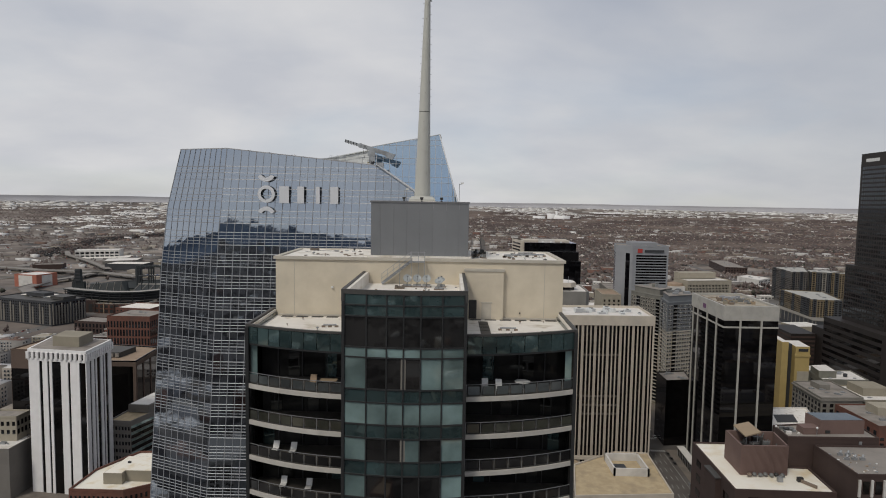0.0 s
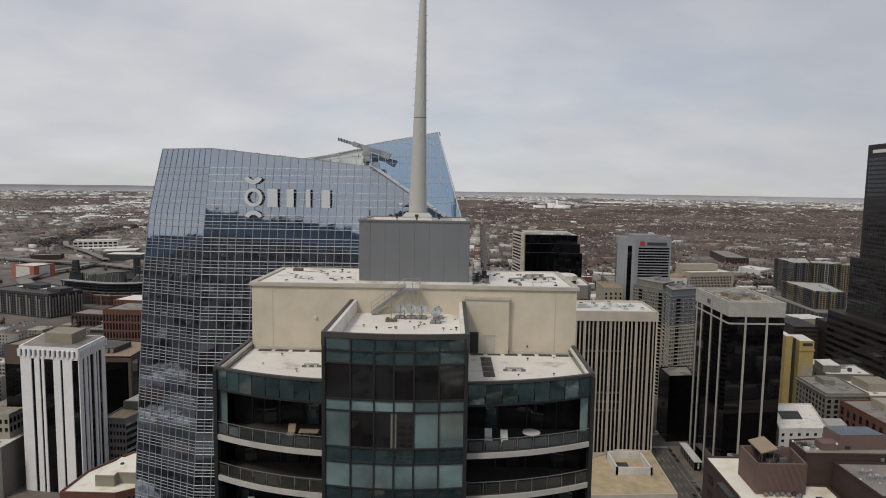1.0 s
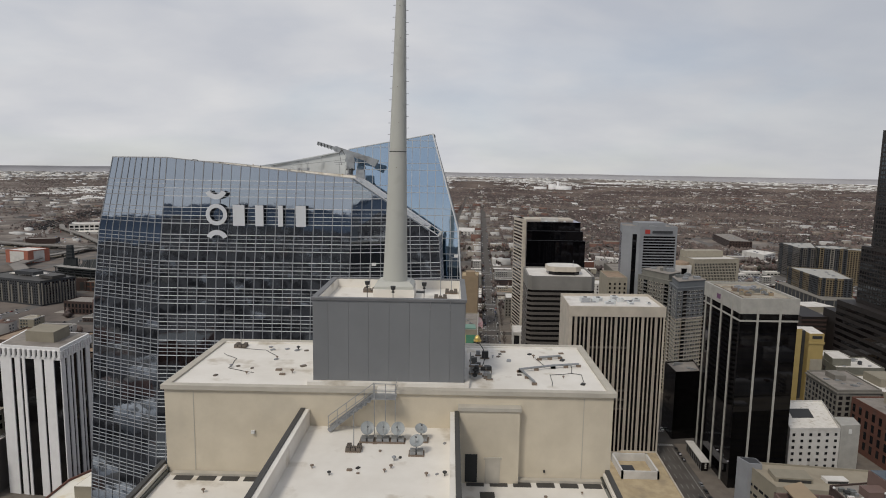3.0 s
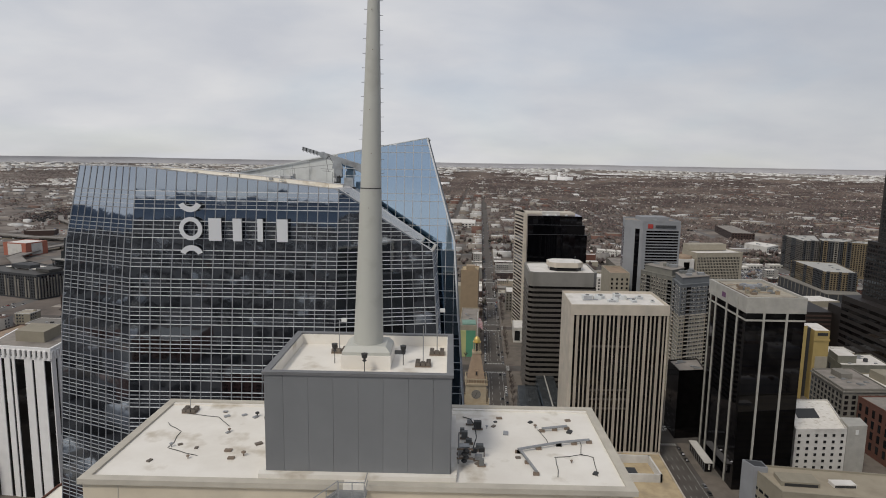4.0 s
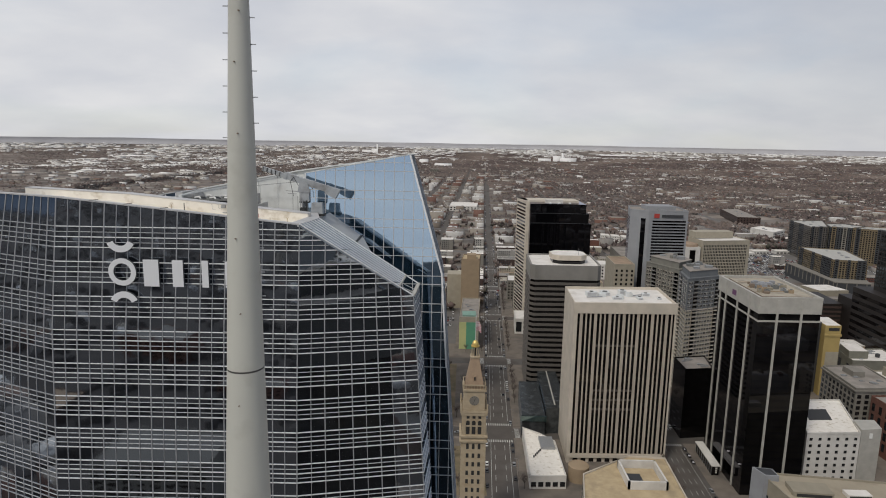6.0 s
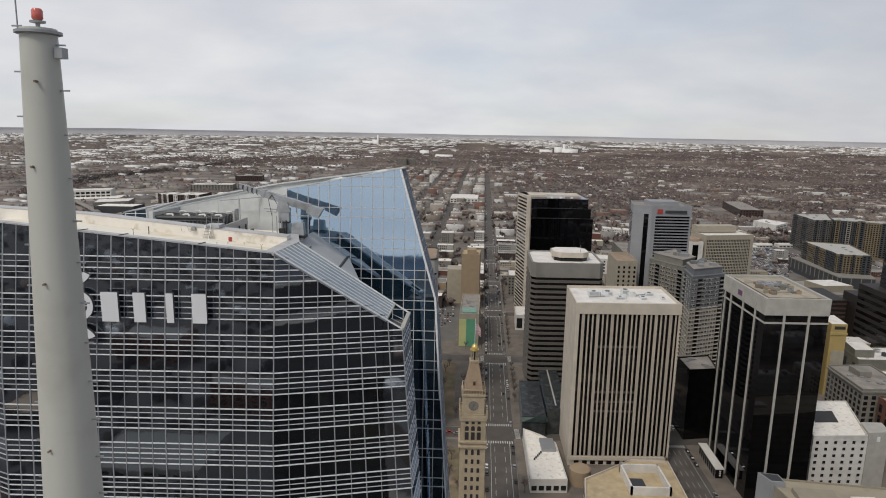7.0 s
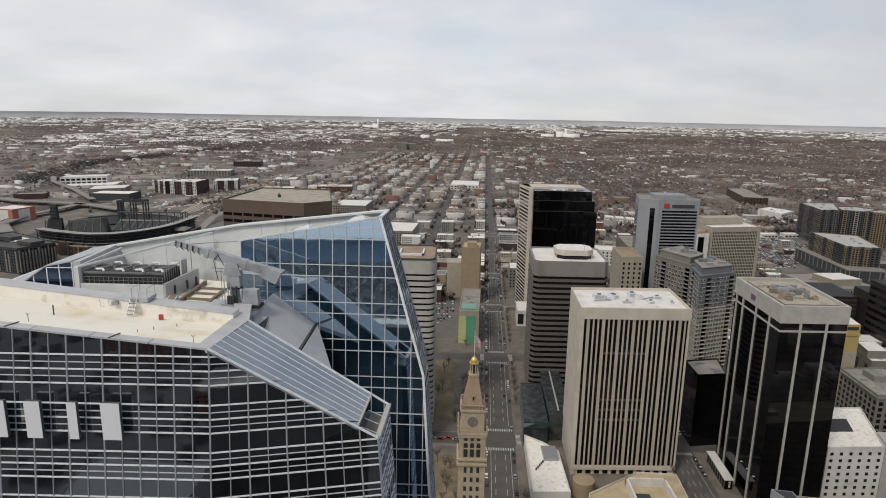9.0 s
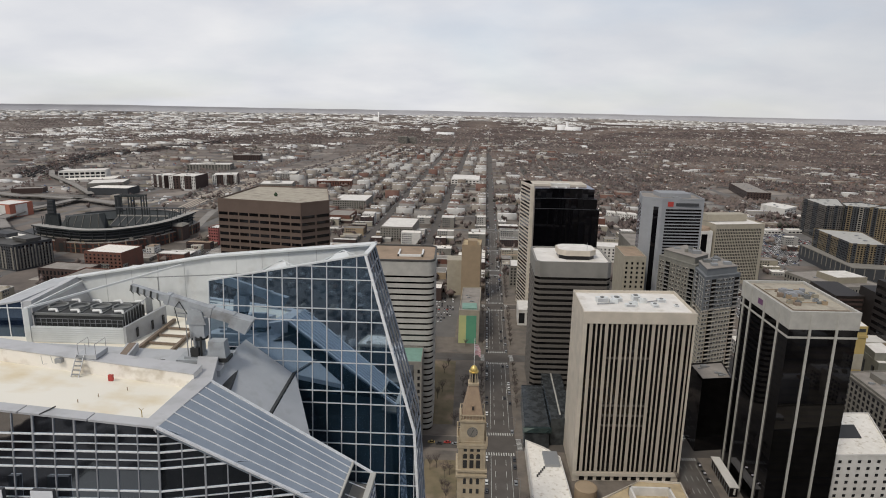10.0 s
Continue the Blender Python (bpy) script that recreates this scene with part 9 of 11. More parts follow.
for i in range(3):
    x = 300 + 17.5 * i
    simple("white_terrace", "white terrace house with small square windows", "house", [(x, 1200 - 9 * i), (x + 15, 1192 - 9 * i), (x + 18, 1214 - 9 * i), (x + 3, 1222 - 9 * i)], 13, "white_wall", "membrane_far", [(0, 5, 3, 0.4, 0.45, 1, 12)])
for x, y, w in ((512, 1060, 26), (545, 1085, 30), (588, 1090, 34), (470, 1000, 20)):
    simple("corner_shop", "low shop with a pale flat roof beside parking lots", "shop", [(x, y), (x + w, y + 3), (x + w, y + 20), (x, y + 18)], 6, "white_wall", "membrane_far", [(0, 5, 1, 0.7, 0.6, 0.5, 4)])

# the left side: striped tower and its neighbours
P = [(-239.6, 281), (-204.1, 276.5), (-206.1, 306.5), (-245.6, 311.5)]
ws = block("white_striped_tower", "bright white tower with dark vertical window stripes and a slotted crown", "tower", P, 85.5, "glass_dark", "brown_roof", 0.8)
c = centre_of(P)
for k in (0, 1):
    p, q = P[k], P[k + 1]
    n = outward(p, q, c)
    for u0, u1 in (((0.0, 0.19), (0.245, 0.335), (0.37, 0.415), (0.575, 0.70), (0.74, 0.90)) if k == 0 else ((0.0, 0.13), (0.20, 0.30), (0.36, 0.41), (0.55, 0.64), (0.70, 0.74), (0.86, 1.0))):
        a, d = lerp(p, q, u0), lerp(p, q, u1)
        part("white_pier", Build().hull8([(a[0] + n.x * 0.5, a[1] + n.y * 0.5, 0), (d[0] + n.x * 0.5, d[1] + n.y * 0.5, 0), (*d, 0), (*a, 0)], [(a[0] + n.x * 0.5, a[1] + n.y * 0.5, 80), (d[0] + n.x * 0.5, d[1] + n.y * 0.5, 80), (*d, 80), (*a, 80)]), "white_bright", ws)
ring = [(c[0] + (x - c[0]) * 1.035, c[1] + (y - c[1]) * 1.035) for x, y in P]
part("crown", Build().prism(ring, 78.8, 80.2), "white_bright", ws)
part("crown", Build().prism(ring, 83.8, 85.6), "white_bright", ws)
part("crown_roof", Build().prism([(c[0] + (x - c[0]) * 0.97, c[1] + (y - c[1]) * 0.97) for x, y in P], 85.5, 85.65), "grey_roof", ws)
for k in range(4):
    p, q = ring[k], ring[(k + 1) % 4]
    for i in range(13):
        x, y = lerp(p, q, (i + 0.15) / 12.3)
        part("crown_post", Build().box(x - 0.75, x + 0.75, y - 0.75, y + 0.75, 80.0, 84.0), "white_bright", ws)
part("roof_house", Build().prism([(-230, 288), (-213, 286), (-214, 302), (-232, 304)], 85.6, 91.5), "beige_wall", ws)
dl = simple("dark_glass_block", "black glass block with brown piers and a tan flat roof", "office block", [(-274, 360), (-219, 361.5), (-222, 404), (-268, 412)], 57.6, "glass_dark", "brown_roof")
part("brown_edge", Build().prism([(-274.6, 359.4), (-218.4, 360.9), (-221.4, 404.6), (-268.6, 412.6)], 53.6, 56.6), "brown_clad", dl)
part("corner_pier", Build().box(-220.6, -218.5, 360.9, 363, 0, 54), "brown_clad", dl)
for u in (0.3, 0.6):
    x, y = lerp((-219, 361.5), (-222, 404), u)
    part("pier", Build().box(x - 0.3, x + 0.5, y - 0.6, y + 0.6, 0, 54), "brown_clad", dl)
part("plant_house", Build().prism([(-258, 372), (-236, 373), (-234, 392), (-256, 394)], 56.5, 60.5), "coping_dark", dl)
for i in range(5):
    part("plant_louvre", Build().box(-255 + i * 4, -252.5 + i * 4, 371.6, 372.2, 57.3, 60), "grey_roof", dl)
tl = simple("teal_banded_block", "grey block with pale blue window bands", "office block", [(-210, 309), (-195.3, 307.8), (-182, 356), (-204, 358)], 33.5, "concrete_grey", "tan_roof", [(0, 7, 6, 0.5, 0.45, 2, 31)], units=2, seed=41)
for j in range(7):
    z = 30.0 - j * 4.2
    part("spandrel", Build().hull8([(-194.9, 308.2, z - 1.5), (-181.7, 355.6, z - 1.5), (-182.2, 355.8, z - 1.5), (-195.4, 308.3, z - 1.5)], [(-194.9, 308.2, z), (-181.7, 355.6, z), (-182.2, 355.8, z), (-195.4, 308.3, z)]), "glass_pale", tl, "pale blue glass spandrel")
    part("window_strip", Build().hull8([(-195.0, 308.2, z - 3.8), (-181.8, 355.6, z - 3.8), (-182.2, 355.8, z - 3.8), (-195.4, 308.3, z - 3.8)], [(-195.0, 308.2, z - 1.7), (-181.8, 355.6, z - 1.7), (-182.2, 355.8, z - 1.7), (-195.4, 308.3, z - 1.7)]), "glass_dark", tl)
part("roof_house", Build().prism([(-206, 326), (-192, 325), (-186, 350), (-202, 352)], 33, 38), "concrete_grey", tl)
part("roof_house_top", Build().prism([(-205, 327), (-193, 326), (-187, 349), (-201, 351)], 38, 38.2), "membrane_far", tl)
bl = simple("brick_base_block", "brick block with a cream roof and a beige plant house", "building", [(-160.3, 188.4), (-136.3, 188.2), (-126.5, 195.3), (-126, 232), (-150, 230), (-160, 209)], 47.5, "brick", "membrane_cream", [(0, 12, 5, 0.4, 0.5, 25, 45.5), (1, 6, 5, 0.4, 0.5, 25, 45.5), (5, 8, 5, 0.4, 0.5, 25, 45)])
part("plant_house", Build().prism([(-149, 195.4), (-140.6, 195.4), (-140.6, 198.5), (-126.4, 198.5), (-126.2, 214), (-147.2, 214)], 46.5, 51.6), "beige_wall", bl)
part("plant_roof", Build().prism([(-148.7, 195.7), (-140.9, 195.7), (-140.9, 198.8), (-126.7, 198.8), (-126.5, 213.7), (-147, 213.7)], 51.6, 51.7), "membrane_cream", bl)
part("roof_hatch", Build().box(-143.5, -142.3, 206, 207, 51.6, 52.4), "dark", bl)
simple("brown_banded_block", "brown precast block with a dark top storey", "office block", [(-313, 368), (-284, 366), (-280, 398), (-309, 402)], 63, "brown_clad", "brown_roof", [(0, 1, 1, 0.98, 0.8, 2, 54)], mat="glass_dark", units=4, seed=46)
simple("arch_brick_block", "red brick block with tall bays", "building", [(-318, 503), (-277, 502), (-274, 535), (-314, 540)], 62, "brick", "grey_roof", [(0, 14, 6, 0.55, 0.75, 10, 58), (1, 10, 6, 0.55, 0.75, 10, 58)], units=3, seed=44)
simple("grey_roof_block", "grey low block with a cluttered pale roof", "building", [(-300, 268), (-245.5, 270), (-245, 289), (-268, 306), (-298, 306)], 30, "concrete_grey", "membrane_far", units=16, seed=45)
simple("cream_low_block", "small cream building with a flat grey roof", "building", [(-270, 283), (-250.5, 284), (-250, 296), (-269, 296)], 44, "cream_wall", "grey_roof", [(0, 6, 2, 0.5, 0.5, 32, 42), (1, 4, 2, 0.5, 0.6, 32, 42)])


# ---- the wider city ----
RNG = np.random.default_rng(7)
BOX_F = np.array([(4, 5, 6, 7), (0, 1, 5, 4), (1, 2, 6, 5), (2, 3, 7, 6), (3, 0, 4, 7)])
SKEW = math.atan(LEAN)


def clear_of(x, y, r=6.0):
    ok = np.ones(len(x), bool)
    for fx, fy, fr in FOOT:
        ok &= np.hypot(x - fx, y - fy) > fr + r
    return ok


def boxes(x, y, w, d, z0, z1, turn):
    """Arrays of boxes: (n*8, 3) corners in plain coordinates and their faces."""
    n = len(x)
    c, s = np.cos(turn), np.sin(turn)
    out = np.zeros((n, 8, 3))
    for k, (sx, sy) in enumerate(((-1, -1), (1, -1), (1, 1), (-1, 1))):
        px, py = sx * w / 2, sy * d / 2
        for q, z in ((k, z0), (k + 4, z1)):
            out[:, q, 0] = x + px * c - py * s
            out[:, q, 1] = y + px * s + py * c
            out[:, q, 2] = z
    f = (BOX_F[None] + 8 * np.arange(n)[:, None, None]).reshape(-1, 4)
    return out.reshape(-1, 3), f


def corridor_x(y):
    """The rail corridor that bounds the low city, as x by y."""
    return float(np.interp(y, [0, 800, 1135, 1364, 1650, 1900, 2187, 2752, 4000], [-480, -470, -507, -525, -534, -500, -452, -405, -330]))


def low_city():
    """Shops, lofts and small offices, block by block."""
    X, Y, W, D, H = [], [], [], [], []
    for k in range(-12, 15):
        for j in range(-8, 20):
            y0, y1 = 372 + 137 * j + 15, 372 + 137 * (j + 1) - 15
            xm = street_x(k, (y0 + y1) / 2) + 49
            ym = (y0 + y1) / 2
            if ym > 3050 or xm < -950:
                continue
            core = corridor_x(ym) + 60 < xm < 110 + 0.02 * ym and 560 < ym < 3050
            edge_ = xm > 110 and ym < 1150
            near = -170 < ym < 640
            if not (core or edge_ or near):
                continue
            dens = (0.9 if ym < 1500 else 0.72) if core else (0.42 if edge_ and not near else 0.8)
            if xm < corridor_x(ym) + 40 and ym > 820:
                continue
            for side in (-1, 1):
                y = y0
                while y < y1 - 8:
                    L = RNG.uniform(8, 24)
                    L = min(L, y1 - y)
                    if RNG.random() < dens and L > 7:
                        w = RNG.uniform(12, 37)
                        h = RNG.choice([5, 7, 9, 11, 14, 18], p=[0.24, 0.24, 0.2, 0.16, 0.1, 0.06])
                        if near and not core:
                            h = RNG.uniform(8, 22)
                        yc = y + L / 2
                        X.append(street_x(k, yc) + 49 + side * (38 - w / 2))
                        Y.append(yc)
                        W.append(w)
                        D.append(L - 0.8)
                        H.append(h)
                    y += L + (RNG.uniform(10, 30) if RNG.random() < 0.3 else 0.6)
    X, Y, W, D, H = map(np.array, (X, Y, W, D, H))
    ok = clear_of(X, Y, 14) & ~((np.abs(X - street_x(0, Y)) < 26) & (Y < 720) & (Y > 200)) & ~((Y < 620) & (Y > 200) & (X > 45) & (X < 215)) & ~((np.abs(X) < 60) & (Y < 330) & (Y > -100))
    X, Y, W, D, H = X[ok], Y[ok], W[ok], D[ok], H[ok]
    # the blocks that lie nearest ahead stand as buildings of their own
    ahead = (Y > 260) & (np.abs(X) < 0.78 * Y)
    rank = np.argsort(np.where(ahead, np.hypot(X, Y), 1e9))[:290]
    rb = random.Random(44)
    walls = (("brick", "red brick"), ("brick_brown", "brown brick"), ("cream_wall", "cream stone"), ("stone_grey", "grey stone"), ("tan_wall", "tan stucco"), ("white_wall", "white painted"), ("beige_wall", "beige stucco"), ("concrete_mid", "grey concrete"))
    roofs = (("membrane_far", "white"), ("membrane_far", "white"), ("membrane", "bright white"), ("membrane", "bright white"), ("grey_roof", "grey gravel"), ("beige_roof", "beige gravel"), ("white_wall", "pale"), ("brown_roof", "brown gravel"), ("concrete_grey", "dark grey"))
    for i in rank:
        x, y, w, d, h = float(X[i]), float(Y[i]), float(W[i]), float(D[i]), float(H[i])
        (wm, wl), (rm, rl) = rb.choice(walls), rb.choice(roofs)
        e = thing("shop_building", "%s %s building with a %s roof" % ("low" if h < 12 else "mid-rise", wl, rl), "building", "low city buildings", at=(x, y, 0))
        c, s = math.cos(-SKEW), math.sin(-SKEW)
        at = lambda u, q: (x + u * c - q * s, y + u * s + q * c)
        quad = lambda a, b: [at(-a, -b), at(a, -b), at(a, b), at(-a, b)]
        part("wall", Build().prism(quad(w / 2, d / 2), 0, h - 0.3), wm, e)
        part("roof", Build().prism(quad(w / 2 - 0.35, d / 2 - 0.35), h - 0.3, h + 0.05), rm, e)
        rim, o, n4 = Build(), quad(w / 2 + 0.08, d / 2 + 0.08), quad(w / 2 - 0.35, d / 2 - 0.35)
        for k in range(4):
            j = (k + 1) % 4
            rim.hull8([(*o[k], h - 0.3), (*o[j], h - 0.3), (*n4[j], h - 0.3), (*n4[k], h - 0.3)], [(*o[k], h + 0.5), (*o[j], h + 0.5), (*n4[j], h + 0.5), (*n4[k], h + 0.5)])
        part("parapet", rim, rb.choice((wm, wm, "concrete_mid", "white_wall")), e)
        for k in range(rb.randint(1, 2)):
            u, q, z = rb.uniform(-0.34, 0.34) * w, rb.uniform(-0.34, 0.34) * d, rb.uniform(0.5, 1.7)
            p = at(u, q)
            part("roof_unit", Build().prism([(p[0] - z, p[1] - z * 0.7), (p[0] + z, p[1] - z * 0.7), (p[0] + z, p[1] + z * 0.7), (p[0] - z, p[1] + z * 0.7)], h, h + z * 0.9), rb.choice(("galv", "white_wall", "concrete_grey", wm, "dark")), e)
    XA, YA, WA, DA, HA = X, Y, W, D, H
    rest = np.ones(len(X), bool)
    rest[rank] = False
    X, Y, W, D, H = X[rest], Y[rest], W[rest], D[rest], H[rest]
    t = np.full(len(X), -SKEW)
    v, f = boxes(X, Y, W, D, 0 * H, H, t)
    np_mesh("low_buildings", lay(v), f, "city_wall", "rows of low brick, tan and white shop buildings", "buildings")
    v, f = boxes(X, Y, W - 1.2, D - 1.2, H - 0.1, H + 0.25, t)
    np_mesh("low_building_roofs", lay(v), f, "city", "flat white, grey and tan roofs of low buildings", "roofs")
    # roof houses and units
    n = len(X)
    ux = np.concatenate([X + RNG.uniform(-0.32, 0.32, n) * W for _ in range(5)])
    uy = np.concatenate([Y + RNG.uniform(-0.32, 0.32, n) * D for _ in range(5)])
    uh = np.concatenate([H] * 5)
    us = RNG.uniform(0.8, 3.6, 5 * n)
    v, f = boxes(ux, uy, us, us * RNG.uniform(0.6, 1.6, 5 * n), uh, uh + us * 0.6, np.full(5 * n, -SKEW))
    np_mesh("roof_units", lay(v), f, "city", "small roof houses and air units", "roof units")
    # windows of the nearer ones
    wx, wy, ww, wd, wz = [], [], [], [], []
    for x, y, w, d, h in zip(XA, YA, WA, DA, HA):
        if math.hypot(x, y) < 1150 and y > 100 and abs(x) < 800:
            for z in np.arange(1.6, h - 1.5, 3.4):
                m = max(2, int(w / 3.2))
                for i in range(m):
                    wx.append(x + (-0.5 + (i + 0.5) / m) * w * 0.94)
                    wy.append(y - d / 2)
                    ww.append(1.5)
                    wd.append(0.3)
                    wz.append(z)
                m = max(2, int(d / 3.4))
                sx = 1 if x < 6 else -1
                for i in range(m):
                    wx.append(x + sx * w / 2 - LEAN * (d * (-0.5 + (i + 0.5) / m)) * 0)
                    wy.append(y + (-0.5 + (i + 0.5) / m) * d * 0.94)
                    ww.append(0.3)
                    wd.append(1.5)
                    wz.append(z)
    wx, wy, ww, wd, wz = map(np.array, (wx, wy, ww, wd, wz))
    v, f = boxes(wx, wy, ww, wd, wz, wz + 1.7, np.full(len(wx), -SKEW))
    np_mesh("low_building_windows", lay(v), f, "window", "small dark windows of low buildings", "windows")


low_city()


def towers_behind():
    """The low campus and halls on the far side of the camera's way, which show only in the glass."""
    r = random.Random(19)
    spots = [(-150, -190), (-60, -260), (60, -240), (150, -230), (235, -190), (-235, -150), (-20, -380), (110, -360), (-150, -350), (220, -360), (-290, -300), (310, -280), (0, -520), (130, -540), (-140, -530), (-280, -480), (-380, -230), (-480, -120), (-430, -380), (-600, -300)]
    for i, (x, y) in enumerate(spots):
        w, d, z = r.uniform(14, 40), r.uniform(10, 26), r.choice((12, 16, 20, 26, 34)) * r.uniform(0.85, 1.15)
        P = [(x - w, y - d), (x + w, y - d), (x + w, y + d), (x - w, y + d)]
        wall = ("stone_grey", "brick", "concrete_pale", "brick_brown", "concrete_grey", "brown_clad", "cream_wall")[i % 7]
        e = block("campus_hall", "low campus hall with ribbon windows and a flat roof", "building", P, z, wall, ("coping_dark", "brown_roof", "coping_dark")[i % 3], group="campus halls")
        windows(e, P[2], P[3], centre_of(P), 2, z - 2, 8, max(2, int(z / 4)), 0.7, 0.5, "glass_dark")


towers_behind()


def block_floors():
    """Paved alleys, yards and car parks inside the low city's blocks."""
    x, y = [], []
    for k in range(-7, 4):
        for j in range(2, 20):
            ym = 372 + 137 * (j + 0.5)
            xm = street_x(k, ym) + 49
            if corridor_x(ym) + 40 < xm < 130 + 0.02 * ym:
                x.append(xm)
                y.append(ym)
    x, y = np.array(x), np.array(y)
    v, f = boxes(x, y, np.full(len(x), 82.0), np.full(len(x), 120.0), np.zeros(len(x)), np.full(len(x), 0.03), np.full(len(x), -SKEW))
    np_mesh("block_paving", lay(v), f, "pavement", "worn grey paving and alleys inside city blocks", "paving")


block_floors()


def houses_and_trees():
    # house rows along residential streets
    hx, hy = [], []
    for k in range(-24, 60):
        for side in (-1, 1):
            for y in np.arange(760, 7600, 15.0):
                x = street_x(k, y) + side * 19
                if x < corridor_x(y) + 20 and y < 3600:
                    continue
                if x < 110 + 0.02 * y and y < 2700:
                    continue
                if x > 110 and y < 1000 + 0.15 * x and x < 700:
                    continue
                if abs(x) > y * 0.85 + 250:
                    continue
                rel = (y - 372) % 137
                if rel < 12 or rel > 125:
                    continue
                if RNG.random() < (0.72 if y < 2000 else 0.46):
                    hx.append(x + RNG.uniform(-5, 5))
                    hy.append(y + RNG.uniform(-3, 3))
    hx, hy = np.array(hx), np.array(hy)
    ok = clear_of(hx, hy, 16)
    hx, hy = hx[ok], hy[ok]
    n = len(hx)
    w, d, h = RNG.uniform(7, 12.5, n), RNG.uniform(8, 16, n), RNG.uniform(3.2, 6.5, n)
    v, f = boxes(hx, hy, w, d, 0 * h, h, np.full(n, -SKEW))
    np_mesh("houses", lay(v), f, "houses", "rows of small houses among bare trees", "houses")
    R = np.zeros((n, 6, 3))
    ow, od = w / 2 + 0.5, d / 2 + 0.5
    ridge = RNG.uniform(1.6, 3.2, n)
    for i, (sx, sy, top) in enumerate(((-1, -1, 0), (1, -1, 0), (1, 1, 0), (-1, 1, 0), (0, -0.75, 1), (0, 0.75, 1))):
        R[:, i, 0] = hx + sx * ow
        R[:, i, 1] = hy + sy * od
        R[:, i, 2] = h + 0.05 + top * ridge
    q = np.array([(1, 2, 5, 4), (3, 0, 4, 5)])
    t3 = np.array([(0, 1, 4), (2, 3, 5)])
    fq = (q[None] + 6 * np.arange(n)[:, None, None]).reshape(-1, 4)
    ft = (t3[None] + 6 * np.arange(n)[:, None, None]).reshape(-1, 3)
    both = np.concatenate([np.concatenate([fq[:, [0, 1, 2]], fq[:, [0, 2, 3]]]), ft])
    np_mesh("house_roofs", lay(R.reshape(-1, 3)), both, "houses", "pitched grey, brown and pale house roofs", "roofs")
    # schools, shops, flats and clinics among the houses, in loose clusters along the avenues
    g = np.random.default_rng(91)
    n = 2600
    r = 900 + 5600 * g.random(n) ** 0.8
    a = g.uniform(-0.1, 0.74, n)
    x, y = r * np.sin(a) + 6, r * np.cos(a) - 25
    c = np.array([noise.noise((p * 0.0022, q * 0.0012, 12.0)) for p, q in zip(x, y)])
    ok = clear_of(x, y, 26) & (c > 0.08) & ((y > 1150 + 0.15 * x) | (x > 700)) & (x > 130)
    x, y = x[ok], y[ok]
    n2 = len(x)
    w2, d2, h2 = g.uniform(12, 44, n2), g.uniform(10, 26, n2), g.uniform(5, 13, n2)
    v, f = boxes(x, y, w2, d2, np.zeros(n2), h2, np.full(n2, -SKEW))
    np_mesh("avenue_buildings", lay(v), f, "city_wall", "brick and tan flats and shops among bare trees", "buildings")
    v, f = boxes(x, y, w2 - 1.0, d2 - 1.0, h2 - 0.1, h2 + 0.4, np.full(n2, -SKEW))
    np_mesh("avenue_building_roofs", lay(v), f, "city", "flat pale and grey roofs among bare trees", "roofs")
    # bare trees: several uneven clumps of twigs to a near crown, one to a far group of trees
    m = 250000
    r = 640 + 8800 * RNG.random(m) ** 0.74
    a = RNG.uniform(-0.74, 0.74, m)
    tx, ty = r * np.sin(a) + 6, r * np.cos(a) - 25
    k = np.round((tx - street_x(0, ty)) / 98.0)
    off = np.abs(tx - street_x(0, ty) - 98 * k)
    cross = np.abs((ty - 372 + 68.5) % 137 - 68.5)
    cor = np.interp(ty, [0, 800, 1135, 1364, 1650, 1900, 2187, 2752, 4000], [-480, -470, -507, -525, -534, -500, -452, -405, -330])
    ind = (tx < cor) & (ty < 3300)
    core = (tx > cor) & (tx < 110 + 0.02 * ty) & (ty < 2700)
    lots = (tx > 110) & (ty < 1000 + 0.15 * tx) & (tx < 700)
    ok = ((off > np.where(r > 1600, 4.5, 7.5)) & (cross > np.where(r > 1600, 3.0, 6.5)) | ind) & clear_of(tx, ty, 4)
    grove = np.array([noise.noise((x * 0.0016, y * 0.0016, 3.0)) + 0.6 * noise.noise((x * 0.006, y * 0.006, 8.0)) for x, y in zip(tx, ty)])
    keep = np.where(ind, RNG.random(m) < np.where(ty < 2500, 0.3, 1.0) * (0.10 + 1.5 * np.clip(grove - 0.02, 0, 0.6)), np.where(core, RNG.random(m) < 0.2, np.where(lots, RNG.random(m) < 0.16, True)))
    keep &= RNG.random(m) < np.clip(0.86 + 0.8 * grove, 0.25, 1.0)
    keep &= ~((a < -0.1) & (r > 4300) & (RNG.random(m) < 0.75))
    ok &= keep
    tx, ty, r = tx[ok], ty[ok], r[ok]
    rows_v, rows_f, base = [], [], 0
    O = np.array([(0, 0, 1), (1, 0, 0), (0, 1, 0), (-1, 0, 0), (0, -1, 0), (0, 0, -1)], float)
    OF = np.array([(0, 1, 2), (0, 2, 3), (0, 3, 4), (0, 4, 1), (5, 2, 1), (5, 3, 2), (5, 4, 3), (5, 1, 4)])
    for clump in range(4):
        sel = np.ones(len(tx), bool) if clump == 0 else (r < (3400, 2400, 1700)[clump - 1])
        n = int(sel.sum())
        grow = 1.0 + np.clip((r[sel] - 2000) / 3600, 0, 1.2)
        size = RNG.uniform(2.1, 5.0, n) * RNG.uniform(0.8, 1.35, n) * (1.0 if clump == 0 else 0.75) * grow
        tall = RNG.uniform(2.8, 6.0, n) * (1.0 if clump == 0 else 0.8)
